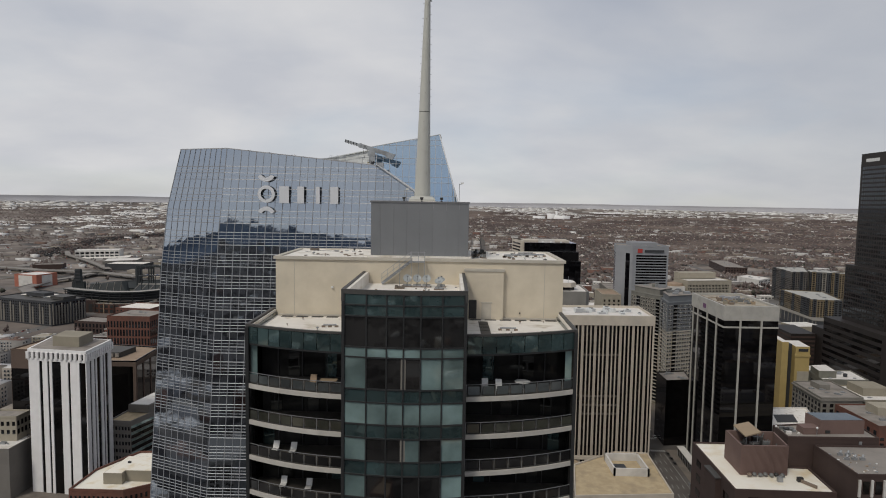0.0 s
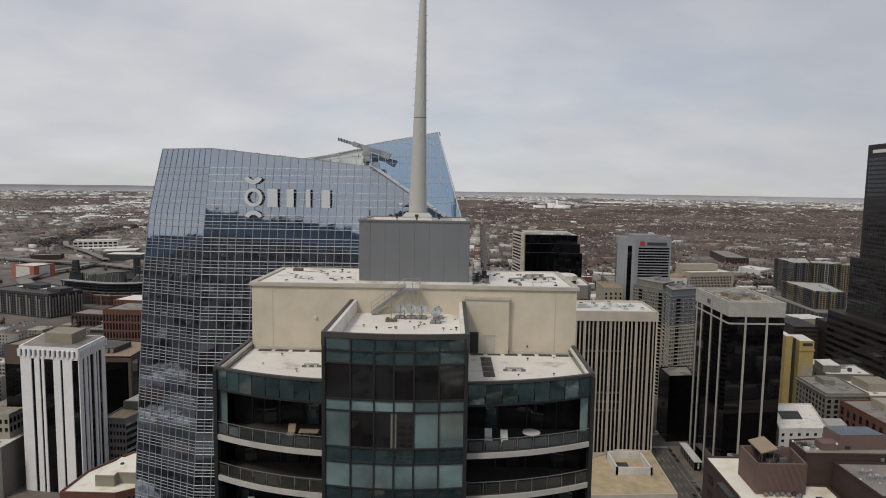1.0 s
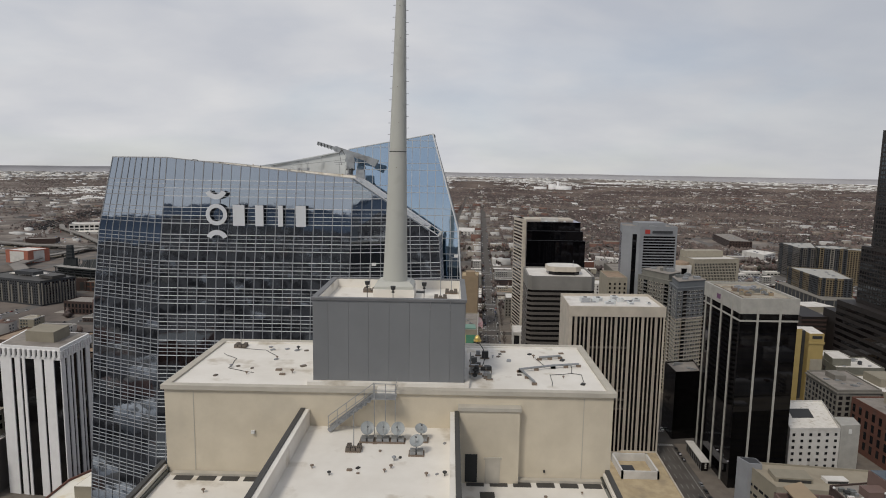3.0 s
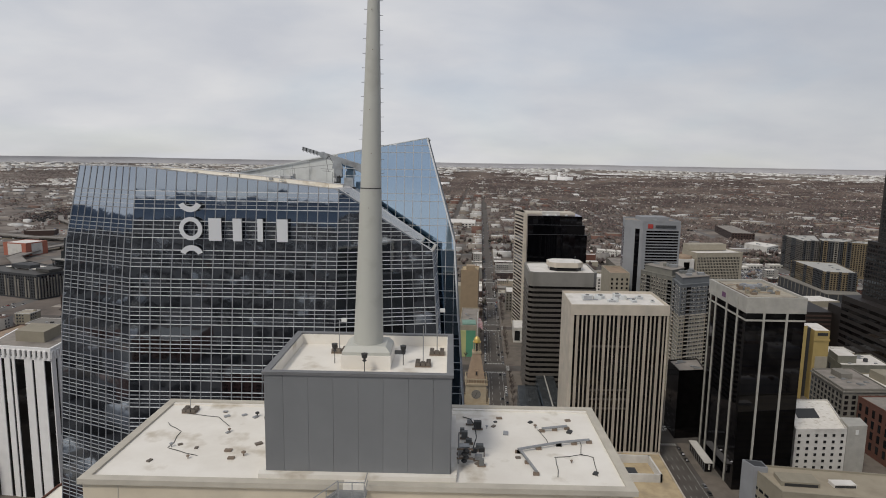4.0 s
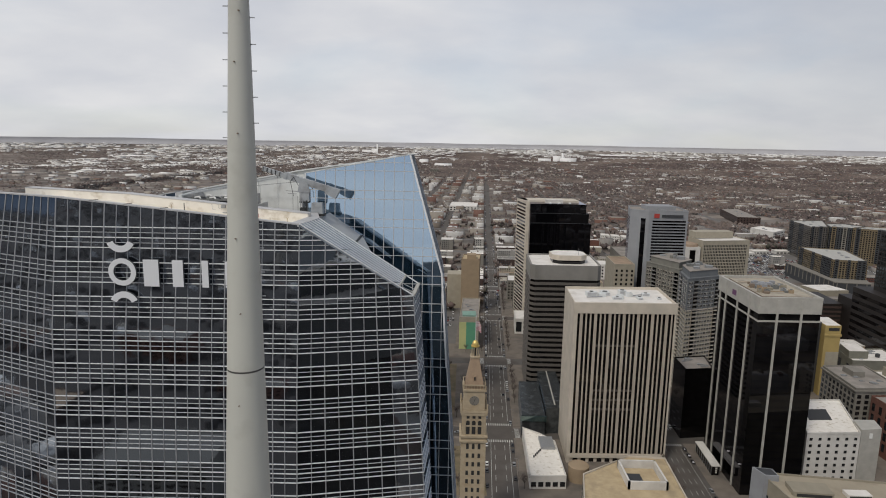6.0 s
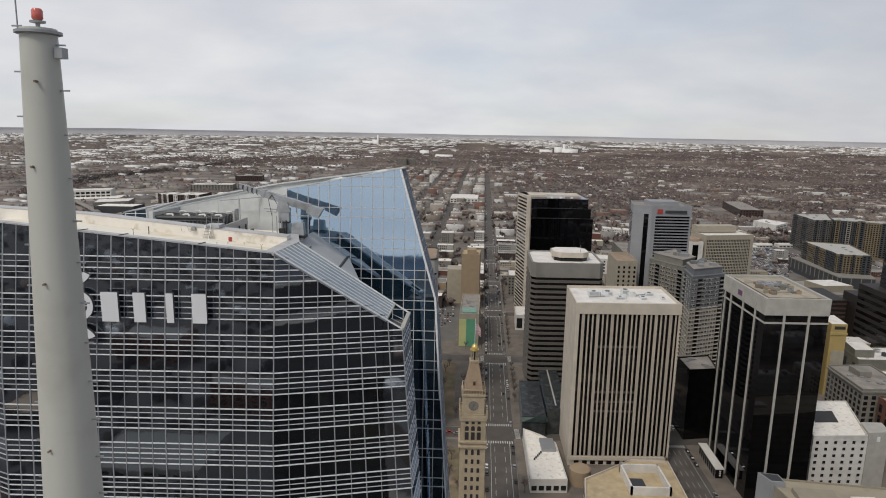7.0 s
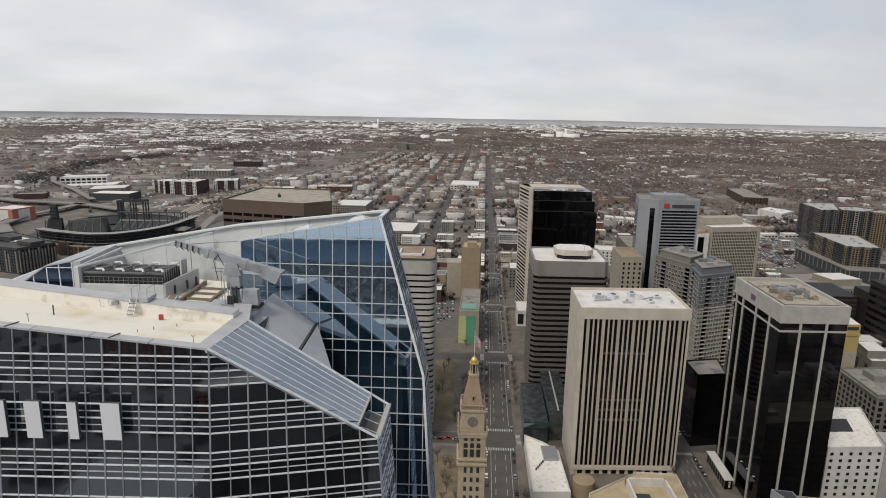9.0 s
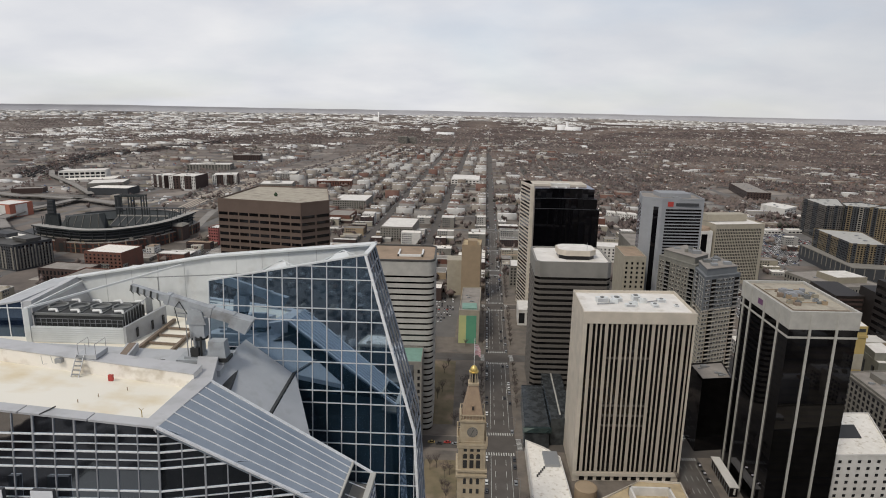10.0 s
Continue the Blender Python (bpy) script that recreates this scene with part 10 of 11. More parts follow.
        jx, jy = (RNG.uniform(-4, 4, n) * grow, RNG.uniform(-4, 4, n) * grow) if clump else (0 * size, 0 * size)
        spin = RNG.uniform(0, 1.57, n)
        V = O[None] * RNG.uniform(0.5, 1.35, (n, 6, 1))
        cx = V[:, :, 0] * np.cos(spin)[:, None] - V[:, :, 1] * np.sin(spin)[:, None]
        cy = V[:, :, 0] * np.sin(spin)[:, None] + V[:, :, 1] * np.cos(spin)[:, None]
        P = np.stack([tx[sel][:, None] + jx[:, None] + cx * size[:, None], ty[sel][:, None] + jy[:, None] + cy * size[:, None], (tall * RNG.uniform(0.9, 1.3, n))[:, None] + V[:, :, 2] * tall[:, None] + (RNG.uniform(-1, 2, n)[:, None] if clump else 0)], -1)
        rows_v.append(P.reshape(-1, 3))
        low = r[sel] > 1500
        for F, pick in ((OF, np.flatnonzero(~low)), (OF[:4], np.flatnonzero(low))):
            rows_f.append((F[None] + 6 * pick[:, None, None]).reshape(-1, 3) + base)
        base += 6 * n
    np_mesh("bare_trees", lay(np.concatenate(rows_v)), np.concatenate(rows_f), "leaf_bare", "grey-brown leafless trees over a wide suburb", "trees")


houses_and_trees()


def warehouses():
    """Pale sheds in loose clusters, from beyond the suburb out to the prairie."""
    n = 26000
    r = 2700 + 17500 * RNG.random(n) ** 0.8
    a = RNG.uniform(-0.76, 0.76, n)
    x, y = r * np.sin(a) + 6, r * np.cos(a) - 25
    near = np.interp(a, [-0.8, -0.35, -0.12, 0.0, 0.15, 0.5, 0.8], [4200, 4300, 4800, 6200, 7300, 8300, 8800])
    clus = np.array([noise.noise((p * 0.0011, q * 0.00045, 1.0)) + 0.5 * noise.noise((p * 0.004, q * 0.0016, 5.0)) for p, q in zip(x, y)])
    p = np.where(r > near, np.clip(0.30 + 1.3 * clus, 0.0, 0.9), np.where(r > 0.7 * near, 0.05, 0.012))
    p = np.where(r > 15500, p * 0.35, p)
    ok = RNG.random(n) < p
    x, y, r = x[ok], y[ok], r[ok]
    m = len(x)
    w, d, h = RNG.uniform(14, 75, m) * (0.6 + r / 9000) * RNG.uniform(0.5, 1.3, m), RNG.uniform(16, 60, m), RNG.uniform(5, 11, m) * (0.7 + r / 14000)
    v, f = boxes(x, y, w, d, 0 * h, h, np.where(RNG.random(m) < 0.5, -SKEW, 0.75))
    np_mesh("warehouses", lay(v), f, "warehouse", "pale flat-roofed warehouses out to the horizon", "warehouses")
    # nearer sheds beside the rail yards
    n = 400
    x, y = RNG.uniform(-2300, -560, n), RNG.uniform(1250, 3600, n)
    ok = clear_of(x, y, 30) & (x > -0.85 * y + 50) & (RNG.random(n) < 0.75)
    x, y = x[ok], y[ok]
    m = len(x)
    v, f = boxes(x, y, RNG.uniform(8, 40, m) * RNG.uniform(0.6, 1.6, m), RNG.uniform(8, 26, m), np.zeros(m), RNG.uniform(3.5, 9, m), np.where(RNG.random(m) < 0.6, -0.55, -SKEW))
    np_mesh("yard_sheds", lay(v), f, "city", "pale sheds and depots beside rail yards", "sheds")
    # long depots and plant sheds in loose rows that follow the tracks
    g = np.random.default_rng(23)
    n = 900
    x, y = g.uniform(-2900, -580, n), g.uniform(2900, 4900, n)
    row = np.array([noise.noise((p * 0.003, q * 0.0012, 6.0)) for p, q in zip(x, y)])
    rail = np.interp(y, [1640, 1967, 2341, 2663, 3078, 3624, 4600], [-1120, -1252, -1338, -1300, -1240, -1212, -1190])
    ok = clear_of(x, y, 34) & (x > -0.8 * y) & (np.abs(x - rail) > 85) & (row > 0.0)
    x, y = x[ok], y[ok]
    m = len(x)
    v, f = boxes(x, y, g.uniform(14, 70, m) * (0.7 + y / 4500), g.uniform(12, 34, m), np.zeros(m), g.uniform(4, 10, m), g.choice([-0.5, -SKEW, 0.12], m))
    np_mesh("plant_sheds", lay(v), f, "warehouse", "long pale plant sheds and depots", "sheds")


warehouses()


def far_landmarks():
    """White sheds, silos and a power station's stack that stand out near the horizon."""
    sets = (("grain_elevator", "white concrete grain silos and sheds near the horizon", "silo", [(895, 6180, 120, 60, 30), (1010, 6150, 70, 50, 58), (1110, 6090, 150, 60, 40), (1060, 6120, 20, 20, 85)]),
            ("power_station", "white power station with a tall stack near the horizon", "power station", [(-1240, 9000, 150, 80, 40), (-1100, 8700, 80, 60, 60), (-1060, 8650, 17, 17, 125)]),
            ("white_factory", "pair of large white sheds beyond the houses", "factory", [(-250, 5280, 70, 60, 30), (-75, 4650, 125, 60, 20)]),
            ("white_storage_hall", "long white storage hall among warehouses", "warehouse", [(-2900, 5600, 420, 60, 14), (-2300, 6900, 380, 70, 16), (2600, 9600, 700, 90, 16)]))
    for name, label, cat, rows in sets:
        x, y, w, d, h = map(np.array, zip(*[tuple(float(q) for q in r) for r in rows]))
        v, f = boxes(x, y, w, d, 0 * h, h, np.full(len(x), -SKEW))
        e = thing(name, label, cat, at=tuple(lay(np.array([[x[0], y[0], 0.0]]))[0]))
        for i in range(len(x)):
            np_mesh("hall", lay(v[8 * i:8 * i + 8]), BOX_F, "white_bright", "", "", "", e)


far_landmarks()


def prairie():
    """Rolling dry grassland beyond the last suburbs, closing the horizon; its colour is paled for haze."""
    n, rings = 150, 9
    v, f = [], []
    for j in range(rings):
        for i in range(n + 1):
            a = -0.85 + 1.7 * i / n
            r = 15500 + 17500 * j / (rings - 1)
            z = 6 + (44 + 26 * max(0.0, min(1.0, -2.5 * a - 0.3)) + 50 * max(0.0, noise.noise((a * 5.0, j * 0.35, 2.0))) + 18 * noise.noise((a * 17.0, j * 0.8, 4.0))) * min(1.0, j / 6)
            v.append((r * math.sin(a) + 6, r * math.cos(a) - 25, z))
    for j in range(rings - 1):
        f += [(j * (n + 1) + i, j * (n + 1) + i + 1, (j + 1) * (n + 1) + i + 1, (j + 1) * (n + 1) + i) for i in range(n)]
    np_mesh("prairie", lay(np.array(v)), np.array(f), "prairie", "rolling dry winter grassland on the horizon, haze put into its pale colour", "hills", kind="structure")


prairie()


def forest_behind():
    """Foothills and a mountain front on the far side of downtown, seen only in the glass; haze is in their blue."""
    n, rings = 110, 12
    v, f = [], []
    for j in range(rings):
        for i in range(n + 1):
            a = math.pi - 2.0 + 4.0 * i / n
            r = 5200 * (5.6 ** (j / (rings - 1)))
            up = max(0.0, (j - 3) / (rings - 4))
            z = 2 + up * (300 + 260 * noise.noise((a * 5.0, j * 0.2, 9.0)) + 110 * noise.noise((a * 19.0, j * 0.5, 2.0)))
            v.append((r * math.sin(a) + 6, r * math.cos(a) - 25, z))
    for j in range(rings - 1):
        f += [(j * (n + 1) + i, (j + 1) * (n + 1) + i, (j + 1) * (n + 1) + i + 1, j * (n + 1) + i + 1) for i in range(n)]
    np_mesh("forest_foothills", lay(np.array(v)), np.array(f), "hazy_pine_forest", "pine forest on far foothills, coloured blue for haze", "hills", kind="structure")


def suburb_behind():
    """Suburb roofs between downtown and the foothills, seen only in the glass, with dark ground and boxes added to
    darken it.
    """
    g = np.random.default_rng(77)
    n = 17000
    r = 240 + 5600 * g.random(n) ** 0.85
    a = math.pi + g.uniform(-1.75, 1.75, n)
    x, y = r * np.sin(a) + 6, r * np.cos(a) - 25
    # added dark sheet, out of view, that keeps the mirrored ground dark
    k, rings = 60, 14
    vb = [(q * math.sin(math.pi - 1.8 + 3.6 * i / k) + 6, q * math.cos(math.pi - 1.8 + 3.6 * i / k) - 25, 0.5) for q in np.geomspace(190, 5400, rings) for i in range(k + 1)]
    fb = [(j * (k + 1) + i, (j + 1) * (k + 1) + i, (j + 1) * (k + 1) + i + 1, j * (k + 1) + i + 1) for j in range(rings - 1) for i in range(k)]
    np_mesh("dark_sheet_behind", lay(np.array(vb)), np.array(fb), "brush", "added dark ground sheet that darkens the glass reflections", "brush", kind="structure")
    tree = (g.random(n) < 0.8) | (r < 620)
    for name, sel, mat, label, cat in (("roofs_behind", ~tree, "city", "low roofs of the suburb towards the foothills", "roofs"), ("groves_behind", tree, "brush", "added dark boxes that darken the glass reflections", "trees")):
        m = int(sel.sum())
        w = g.uniform(6, 15, m) * (0.6 + np.minimum(0.6, r[sel] / 4000))
        v, f = boxes(x[sel], y[sel], w, g.uniform(6, 15, m), np.zeros(m), g.uniform(4, 11, m), g.uniform(0, 1.5, m))
        np_mesh(name, lay(v), f, mat, label, cat)


suburb_behind()


forest_behind()


def open_lots():
    """Car parks, gravel yards and bare plots between the yards and streets."""
    n = 1700
    x = np.concatenate([RNG.uniform(-2900, -540, n), RNG.uniform(-480, 900, 420)])
    y = np.concatenate([1150 + 3600 * RNG.random(n) ** 1.2, RNG.uniform(700, 2600, 420)])
    ok = clear_of(x, y, 8) & (np.abs(x) < y * 0.8 + 60)
    k = np.round((x - street_x(0, y)) / 98.0)
    ok &= (np.abs(x - street_x(0, y) - 98 * k) > 22) | (x < -540)
    x, y = x[ok], y[ok]
    m = len(x)
    s = 0.6 + np.hypot(x, y) / 2600
    v, f = boxes(x, y, RNG.uniform(10, 60, m) * s, RNG.uniform(12, 55, m) * s, np.zeros(m), RNG.uniform(0.02, 0.05, m), np.where(x < -540, RNG.choice([-0.55, -0.2, 0.3], m), -SKEW))
    np_mesh("open_lots", lay(v), f, "lots", "grey and tan car parks and gravel plots", "car parks")


open_lots()


def yard_cars():
    """Vehicles parked in the yards and on the far lots."""
    n = 1500
    x, y = RNG.uniform(-1500, -540, n), RNG.uniform(1250, 2300, n)
    c = np.array([noise.noise((p * 0.008, q * 0.008, 3.0)) for p, q in zip(x, y)])
    ok = (c > 0.12) & clear_of(x, y, 4)
    x, y = x[ok], y[ok]
    m = len(x)
    v, f = boxes(x, y, np.full(m, 2.0), np.full(m, 4.8), np.full(m, 0.05), RNG.uniform(1.4, 2.6, m), RNG.choice([-0.55, 1.0, -0.1], m))
    np_mesh("parked_vehicles", lay(v), f, "cars", "rows of parked vehicles in the yards", "cars")


yard_cars()


def scrub_lines():
    """Rows of bare scrub along the tracks, the ramps and the river."""
    g = np.random.default_rng(31)
    P = []
    lines = ([(-1075, 1640), (-1200, 1967), (-1270, 2341), (-1225, 2663), (-1165, 3078), (-1140, 3624)], [(-1190, 1640), (-1320, 1967), (-1415, 2341), (-1375, 2663)],
             [(-826, 2470), (-987, 3155), (-1173, 3805)], [(-860, 2470), (-1020, 3155)], [(-570, 1300), (-590, 1500), (-600, 1847), (-565, 2407)], [(-500, 1100), (-480, 1500), (-440, 2000)],
             [(-1000, 1400), (-1090, 1671), (-1300, 2047), (-1440, 2378)], [(-2960, 4333), (-2260, 3937), (-1617, 3476), (-1463, 3871)], [(-2700, 3900), (-2000, 3500), (-1500, 3250)])
    for line in lines:
        for p, q in zip(line, line[1:]):
            L = math.dist(p, q)
            for i in range(int(L / 4.5)):
                t = g.random()
                P.append((p[0] + (q[0] - p[0]) * t + g.normal(0, 7 + L / 90), p[1] + (q[1] - p[1]) * t + g.normal(0, 7)))
    P = np.array(P)
    P = P[clear_of(P[:, 0], P[:, 1], 3)]
    n = len(P)
    O = np.array([(0, 0, 1), (1, 0, 0), (0, 1, 0), (-1, 0, 0), (0, -1, 0)], float)
    V = O[None] * g.uniform(0.5, 1.4, (n, 5, 1)) * np.stack([g.uniform(2, 6, n), g.uniform(2, 6, n), g.uniform(3, 8, n)], -1)[:, None, :]
    V[:, :, :2] += P[:, None, :]
    V[:, 1:, 2] += g.uniform(0.3, 2.0, (n, 4))
    F = (np.array([(0, 1, 2), (0, 2, 3), (0, 3, 4), (0, 4, 1)])[None] + 5 * np.arange(n)[:, None, None]).reshape(-1, 3)
    np_mesh("scrub", lay(V.reshape(-1, 3)), F, "leaf_bare", "bare brown scrub along tracks and ramps", "trees")


scrub_lines()
strip("rail_yard", [(-470, 900), (-507, 1135), (-525, 1364), (-534, 1650), (-500, 1900), (-452, 2187), (-405, 2752), (-330, 4000)], 52, "earth", 0.05, "broad pale brown rail corridor", "rail yard")
strip("rail_yard", [(-642, 1272), (-580, 1299), (-540, 1402), (-560, 1762)], 30, "earth", 0.04, "pale gravel siding", "rail yard")
RAIL = [(-1120, 1640), (-1252, 1967), (-1338, 2341), (-1300, 2663), (-1240, 3078), (-1212, 3624), (-1190, 4600)]
CORRIDOR = [(-470, 900), (-507, 1135), (-525, 1364), (-534, 1650), (-500, 1900), (-452, 2187), (-405, 2752), (-330, 4000)]
for line, offs in ((CORRIDOR, (-19, -12, -5, 4, 13)), (RAIL, (-52, -44, -33, -20, -9, 7, 15, 28, 40, 51))):
    for o in offs:
        strip("rail_track", [(x + o, y) for x, y in line], 2.9, "track", 0.11, "dark sleepers and rails of a railway track", "railway track")
strip("rail_yard", RAIL, 120, "rail_ground", 0.04, "rail yard of brown ballast", "rail yard")


def wagons():
    x, y, t = [], [], []
    for off in (-48, -34, -20, -6, 8, 30, 44):
        for p, q in zip(RAIL, RAIL[1:]):
            L = math.dist(p, q)
            for i in range(int(L / 17)):
                if RNG.random() < 0.9:
                    c = lerp(p, q, (i + 0.5) * 17 / L)
                    x.append(c[0] + off)
                    y.append(c[1])
                    t.append(math.atan2(q[1] - p[1], q[0] - p[0]))
    x, y, t = map(np.array, (x, y, t))
    n = len(x)
    v, f = boxes(x, y, np.full(n, 15.5), np.full(n, 3.0), np.full(n, 0.9), RNG.uniform(3.6, 5.4, n), t)
    np_mesh("freight_wagons", lay(v), f, "wagon", "dark parked freight wagons in long rows", "wagons")


wagons()


def viaduct(line, width, h, label):
    """A raised road: deck, two barriers and piers."""
    e = thing("highway_viaduct", label, "viaduct", at=(*line[0], 0))
    deck = Build()
    for p, q in zip(line, line[1:]):
        n = max(1, int(math.dist(p, q) / 40))
        for i in range(n):
            a, b = lerp(p, q, i / n), lerp(p, q, (i + 1) / n)
            s = Vector((b[1] - a[1], a[0] - b[0])).normalized() * width / 2
            A = lay(np.array([(a[0] - s.x, a[1] - s.y, h - 1.2), (a[0] + s.x, a[1] + s.y, h - 1.2), (b[0] + s.x, b[1] + s.y, h - 1.2), (b[0] - s.x, b[1] - s.y, h - 1.2)]))
            deck.hull8([tuple(v) for v in A], [(v[0], v[1], v[2] + 1.2) for v in A])
            for k0, k1 in ((0, 3), (1, 2)):
                part("barrier", Build().bar((A[k0][0], A[k0][1], A[k0][2] + 1.6), (A[k1][0], A[k1][1], A[k1][2] + 1.6), 0.5, 1.0), "concrete_grey", e)
            m = (A[0] + A[1]) / 2
            part("pier", Build().bar((m[0], m[1], 0), (m[0], m[1], m[2]), 3.0, 3.0), "concrete_grey", e)
    part("deck", deck, "highway", e)


viaduct([(-700, 960), (-759, 1028), (-776, 1129), (-768, 1174), (-764, 1273)], 22, 7, "grey concrete viaduct beside the ballpark")
viaduct([(-1500, 1480), (-971, 1318), (-907, 1289), (-851, 1286), (-740, 1259), (-650, 1210)], 24, 7, "wide grey highway viaduct crossing the rail yards")
viaduct([(-1135, 1758), (-1060, 1640), (-1038, 1617), (-905, 1480), (-774, 1327)], 14, 8, "curving concrete highway ramp")
strip("road", [(-1034, 1413), (-1056, 1531), (-1100, 1666), (-1334, 2089), (-1473, 2466), (-1476, 2692), (-1300, 3600)], 30, "highway", 0.14, "grey highway curving past the yards", "road")
strip("road", [(-1348, 1947), (-1528, 2320), (-1562, 2513), (-1752, 2783), (-1826, 2673), (-1700, 2450)], 18, "highway", 0.16, "looping highway ramp", "road")
strip("road", [(-420, 1010), (-455, 1180), (-470, 1500), (-430, 2000), (-360, 2700), (-280, 4000)], 14, "highway", 0.12, "grey avenue beside the rail corridor", "road")
part("long_shed", Build().prism([(-1175, 2415), (-1140, 2415), (-1115, 2880), (-1150, 2880)], 0, 14), "mural_grey", thing("freight_shed", "long dark freight shed beside the tracks", "shed", at=(-1150, 2600, 0)))
for x, y, h in ((-246, 2960, 62), (-205, 2990, 58), (-92, 3150, 46)):
    simple("apartment_slab", "plain beige apartment slab among low houses", "apartment block", [(x - 22, y), (x + 22, y), (x + 22, y + 26), (x - 22, y + 26)], h, "stone_grey", "membrane_far", [(0, 9, 12, 0.5, 0.5, 3, h - 3)])
strip("lawn", [(12, 296), (12, 352)], 34, "lawn", 0.2, "dormant brown lawn round the clock tower", "lawn")
strip("lawn", [(-10, 395), (-8, 500)], 42, "lawn", 0.2, "dormant brown lawn beside the street", "lawn")


def ballpark():
    e = thing("ballpark", "brick baseball stadium with dark steel upper deck and light towers", "stadium", at=(-560, 1010, 0))
    cx, cy = -545.0, 990.0

    def spread(a):
        """How far the outer wall stands out at this angle: two long sides that meet in a round corner."""
        return float(np.interp(a, (242, 260, 275, 289, 302, 316, 328, 348, 372), (-36, -32, -23, -6, 3, -1, -7, -20, -21)))

    def q(r, a, z):
        r += spread(a) * min(1.0, max(0.0, (r - 84) / 60)) if a > 200 else -20 * min(1.0, max(0.0, (r - 84) / 60))
        return (cx + r * math.cos(radians(a)), cy + r * 1.08 * math.sin(radians(a)), z)

    def ring(r0, r1, z0, z1, a0, a1, n, mat, name, z0b=None, z1b=None, label=""):
        b = Build()
        for i in range(n):
            A, C = a0 + (a1 - a0) * i / n, a0 + (a1 - a0) * (i + 1) / n
            o0, o1 = z0 if z0b is None else z0b, z1 if z1b is None else z1b
            b.hull8([q(r0, A, z0), q(r1, A, o0), q(r1, C, o0), q(r0, C, z0)], [q(r0, A, z1), q(r1, A, o1), q(r1, C, o1), q(r0, C, z1)])
        return part(name, b, mat, e, label)
    # brick arcade in front of the stand
    fac = ring(156, 160, 0, 14, 250, 366, 48, "brick", "brick_facade", label="red brick arcade wall")
    ring(150, 160.5, 14, 14.6, 250, 366, 48, "grey_roof", "arcade_roof")
    ring(160, 160.6, 6.6, 7.5, 250, 366, 48, "brick", "string_course")
    n = 40
    for i in range(n):
        a = 250.5 + 115 * i / n
        d = 115 / n
        for z, h in ((1.2, 4.6), (8.2, 4.4)):
            part("arch_opening", Build().hull8([q(160.1, a, z), q(160.1, a + d * 0.6, z), q(160.1, a + d * 0.6, z + h), q(160.1, a, z + h)], [q(160.5, a, z), q(160.5, a + d * 0.6, z), q(160.5, a + d * 0.6, z + h), q(160.5, a, z + h)]), "dark", fac)
        if i % 2 == 0:
            part("pier", Build().bar(q(160.7, a - d * 0.2, 0), q(160.7, a - d * 0.2, 15.2), 1.2, 1.2, (0, 1, 0)), "brick_brown" if i % 4 else "tan_wall", fac)
    rb = random.Random(91)
    for i in range(16):
        x, y, z = q(rb.uniform(151, 157), rb.uniform(268, 362), 14.5)
        w = rb.uniform(1.2, 3.2)
        part("roof_unit", Build().box(x - w, x + w, y - w * 0.6, y + w * 0.6, 14.4, 15.2 + rb.uniform(0.4, 2.4)), rb.choice(("tan_wall", "stone_grey", "dark", "rust", "galv", "brick_brown")), e)
    for a, w, h in ((276, 8, 18), (318, 6, 17)):
        x, y, z = q(159, a, 0)
        part("entrance_bay", Build().box(x - w, x + w, y - 3, y + 8, 0, h).box(x - w * 0.9, x - w * 0.5, y - 3.2, y - 2.9, 1, h - 4).box(x + w * 0.5, x + w * 0.9, y - 3.2, y - 2.9, 1, h - 4), "brick_brown", e)
        part("bay_opening", Build().box(x - w * 0.35, x + w * 0.35, y - 3.25, y - 2.95, 1, h - 5), "dark", e)
    b = Build().box(-420, -400, 926, 950, 0, 22)
    part("corner_pavilion", b, "brick_brown", e)
    part("pavilion_roof", Build().hull8([(-421.5, 924.5, 22), (-398.5, 924.5, 22), (-398.5, 951.5, 22), (-421.5, 951.5, 22)], [(-417, 932, 25), (-403, 932, 25), (-403, 944, 25), (-417, 944, 25)]), "stone_grey", e)
    for k in range(3):
        part("pavilion_window", Build().box(-417.5 + 5.8 * k, -414 + 5.8 * k, 925.7, 926.1, 4, 18), "dark", e)
    # steel stands
    ring(84, 148, 6, 7, 244, 372, 40, "steel_dark", "lower_stand", 19, 20)
    ring(116, 150, 18, 19.5, 250, 364, 40, "steel_dark", "upper_stand", 30, 31)
    ring(150, 151, 13, 30, 250, 364, 40, "steel_dark", "rear_screen")
    for i in range(7):
        ring(88 + 4.3 * i, 89.6 + 4.3 * i, 6.6 + 1.0 * i, 8.0 + 1.0 * i, 246, 370, 36, ("stand_seat", "steel_dark")[i % 2], "seating_tier")
    for i in range(5):
        ring(119 + 6 * i, 121 + 6 * i, 19.8 + 2.2 * i, 21.0 + 2.2 * i, 252, 362, 36, ("steel_dark", "stand_seat")[i % 2], "seating_tier")
    for a in range(254, 362, 7):
        part("aisle", Build().bar(q(117, a, 19.8), q(149, a, 31.2), 1.2, 0.5), "concrete_mid", e)
    ring(145, 157, 31.0, 31.8, 250, 364, 48, "concrete_mid", "stand_roof", label="long pale grey roof band of the upper deck")
    ring(156.6, 157.2, 29.8, 31.6, 250, 364, 48, "steel_dark", "roof_fascia")
    for z in (17.5, 22.5, 26.5):
        ring(151, 155.5, z, z + 0.7, 250, 364, 48, "mural_grey" if z > 20 else "concrete_grey", "concourse")
    for a in range(251, 364, 6):
        part("stand_column", Build().bar(q(155.5, a, 12), q(155.5, a, 31), 0.9, 0.9, (0, 1, 0)).bar(q(155.5, a, 17.8), q(151, a, 26.5), 0.5, 0.5), "steel_dark", e)
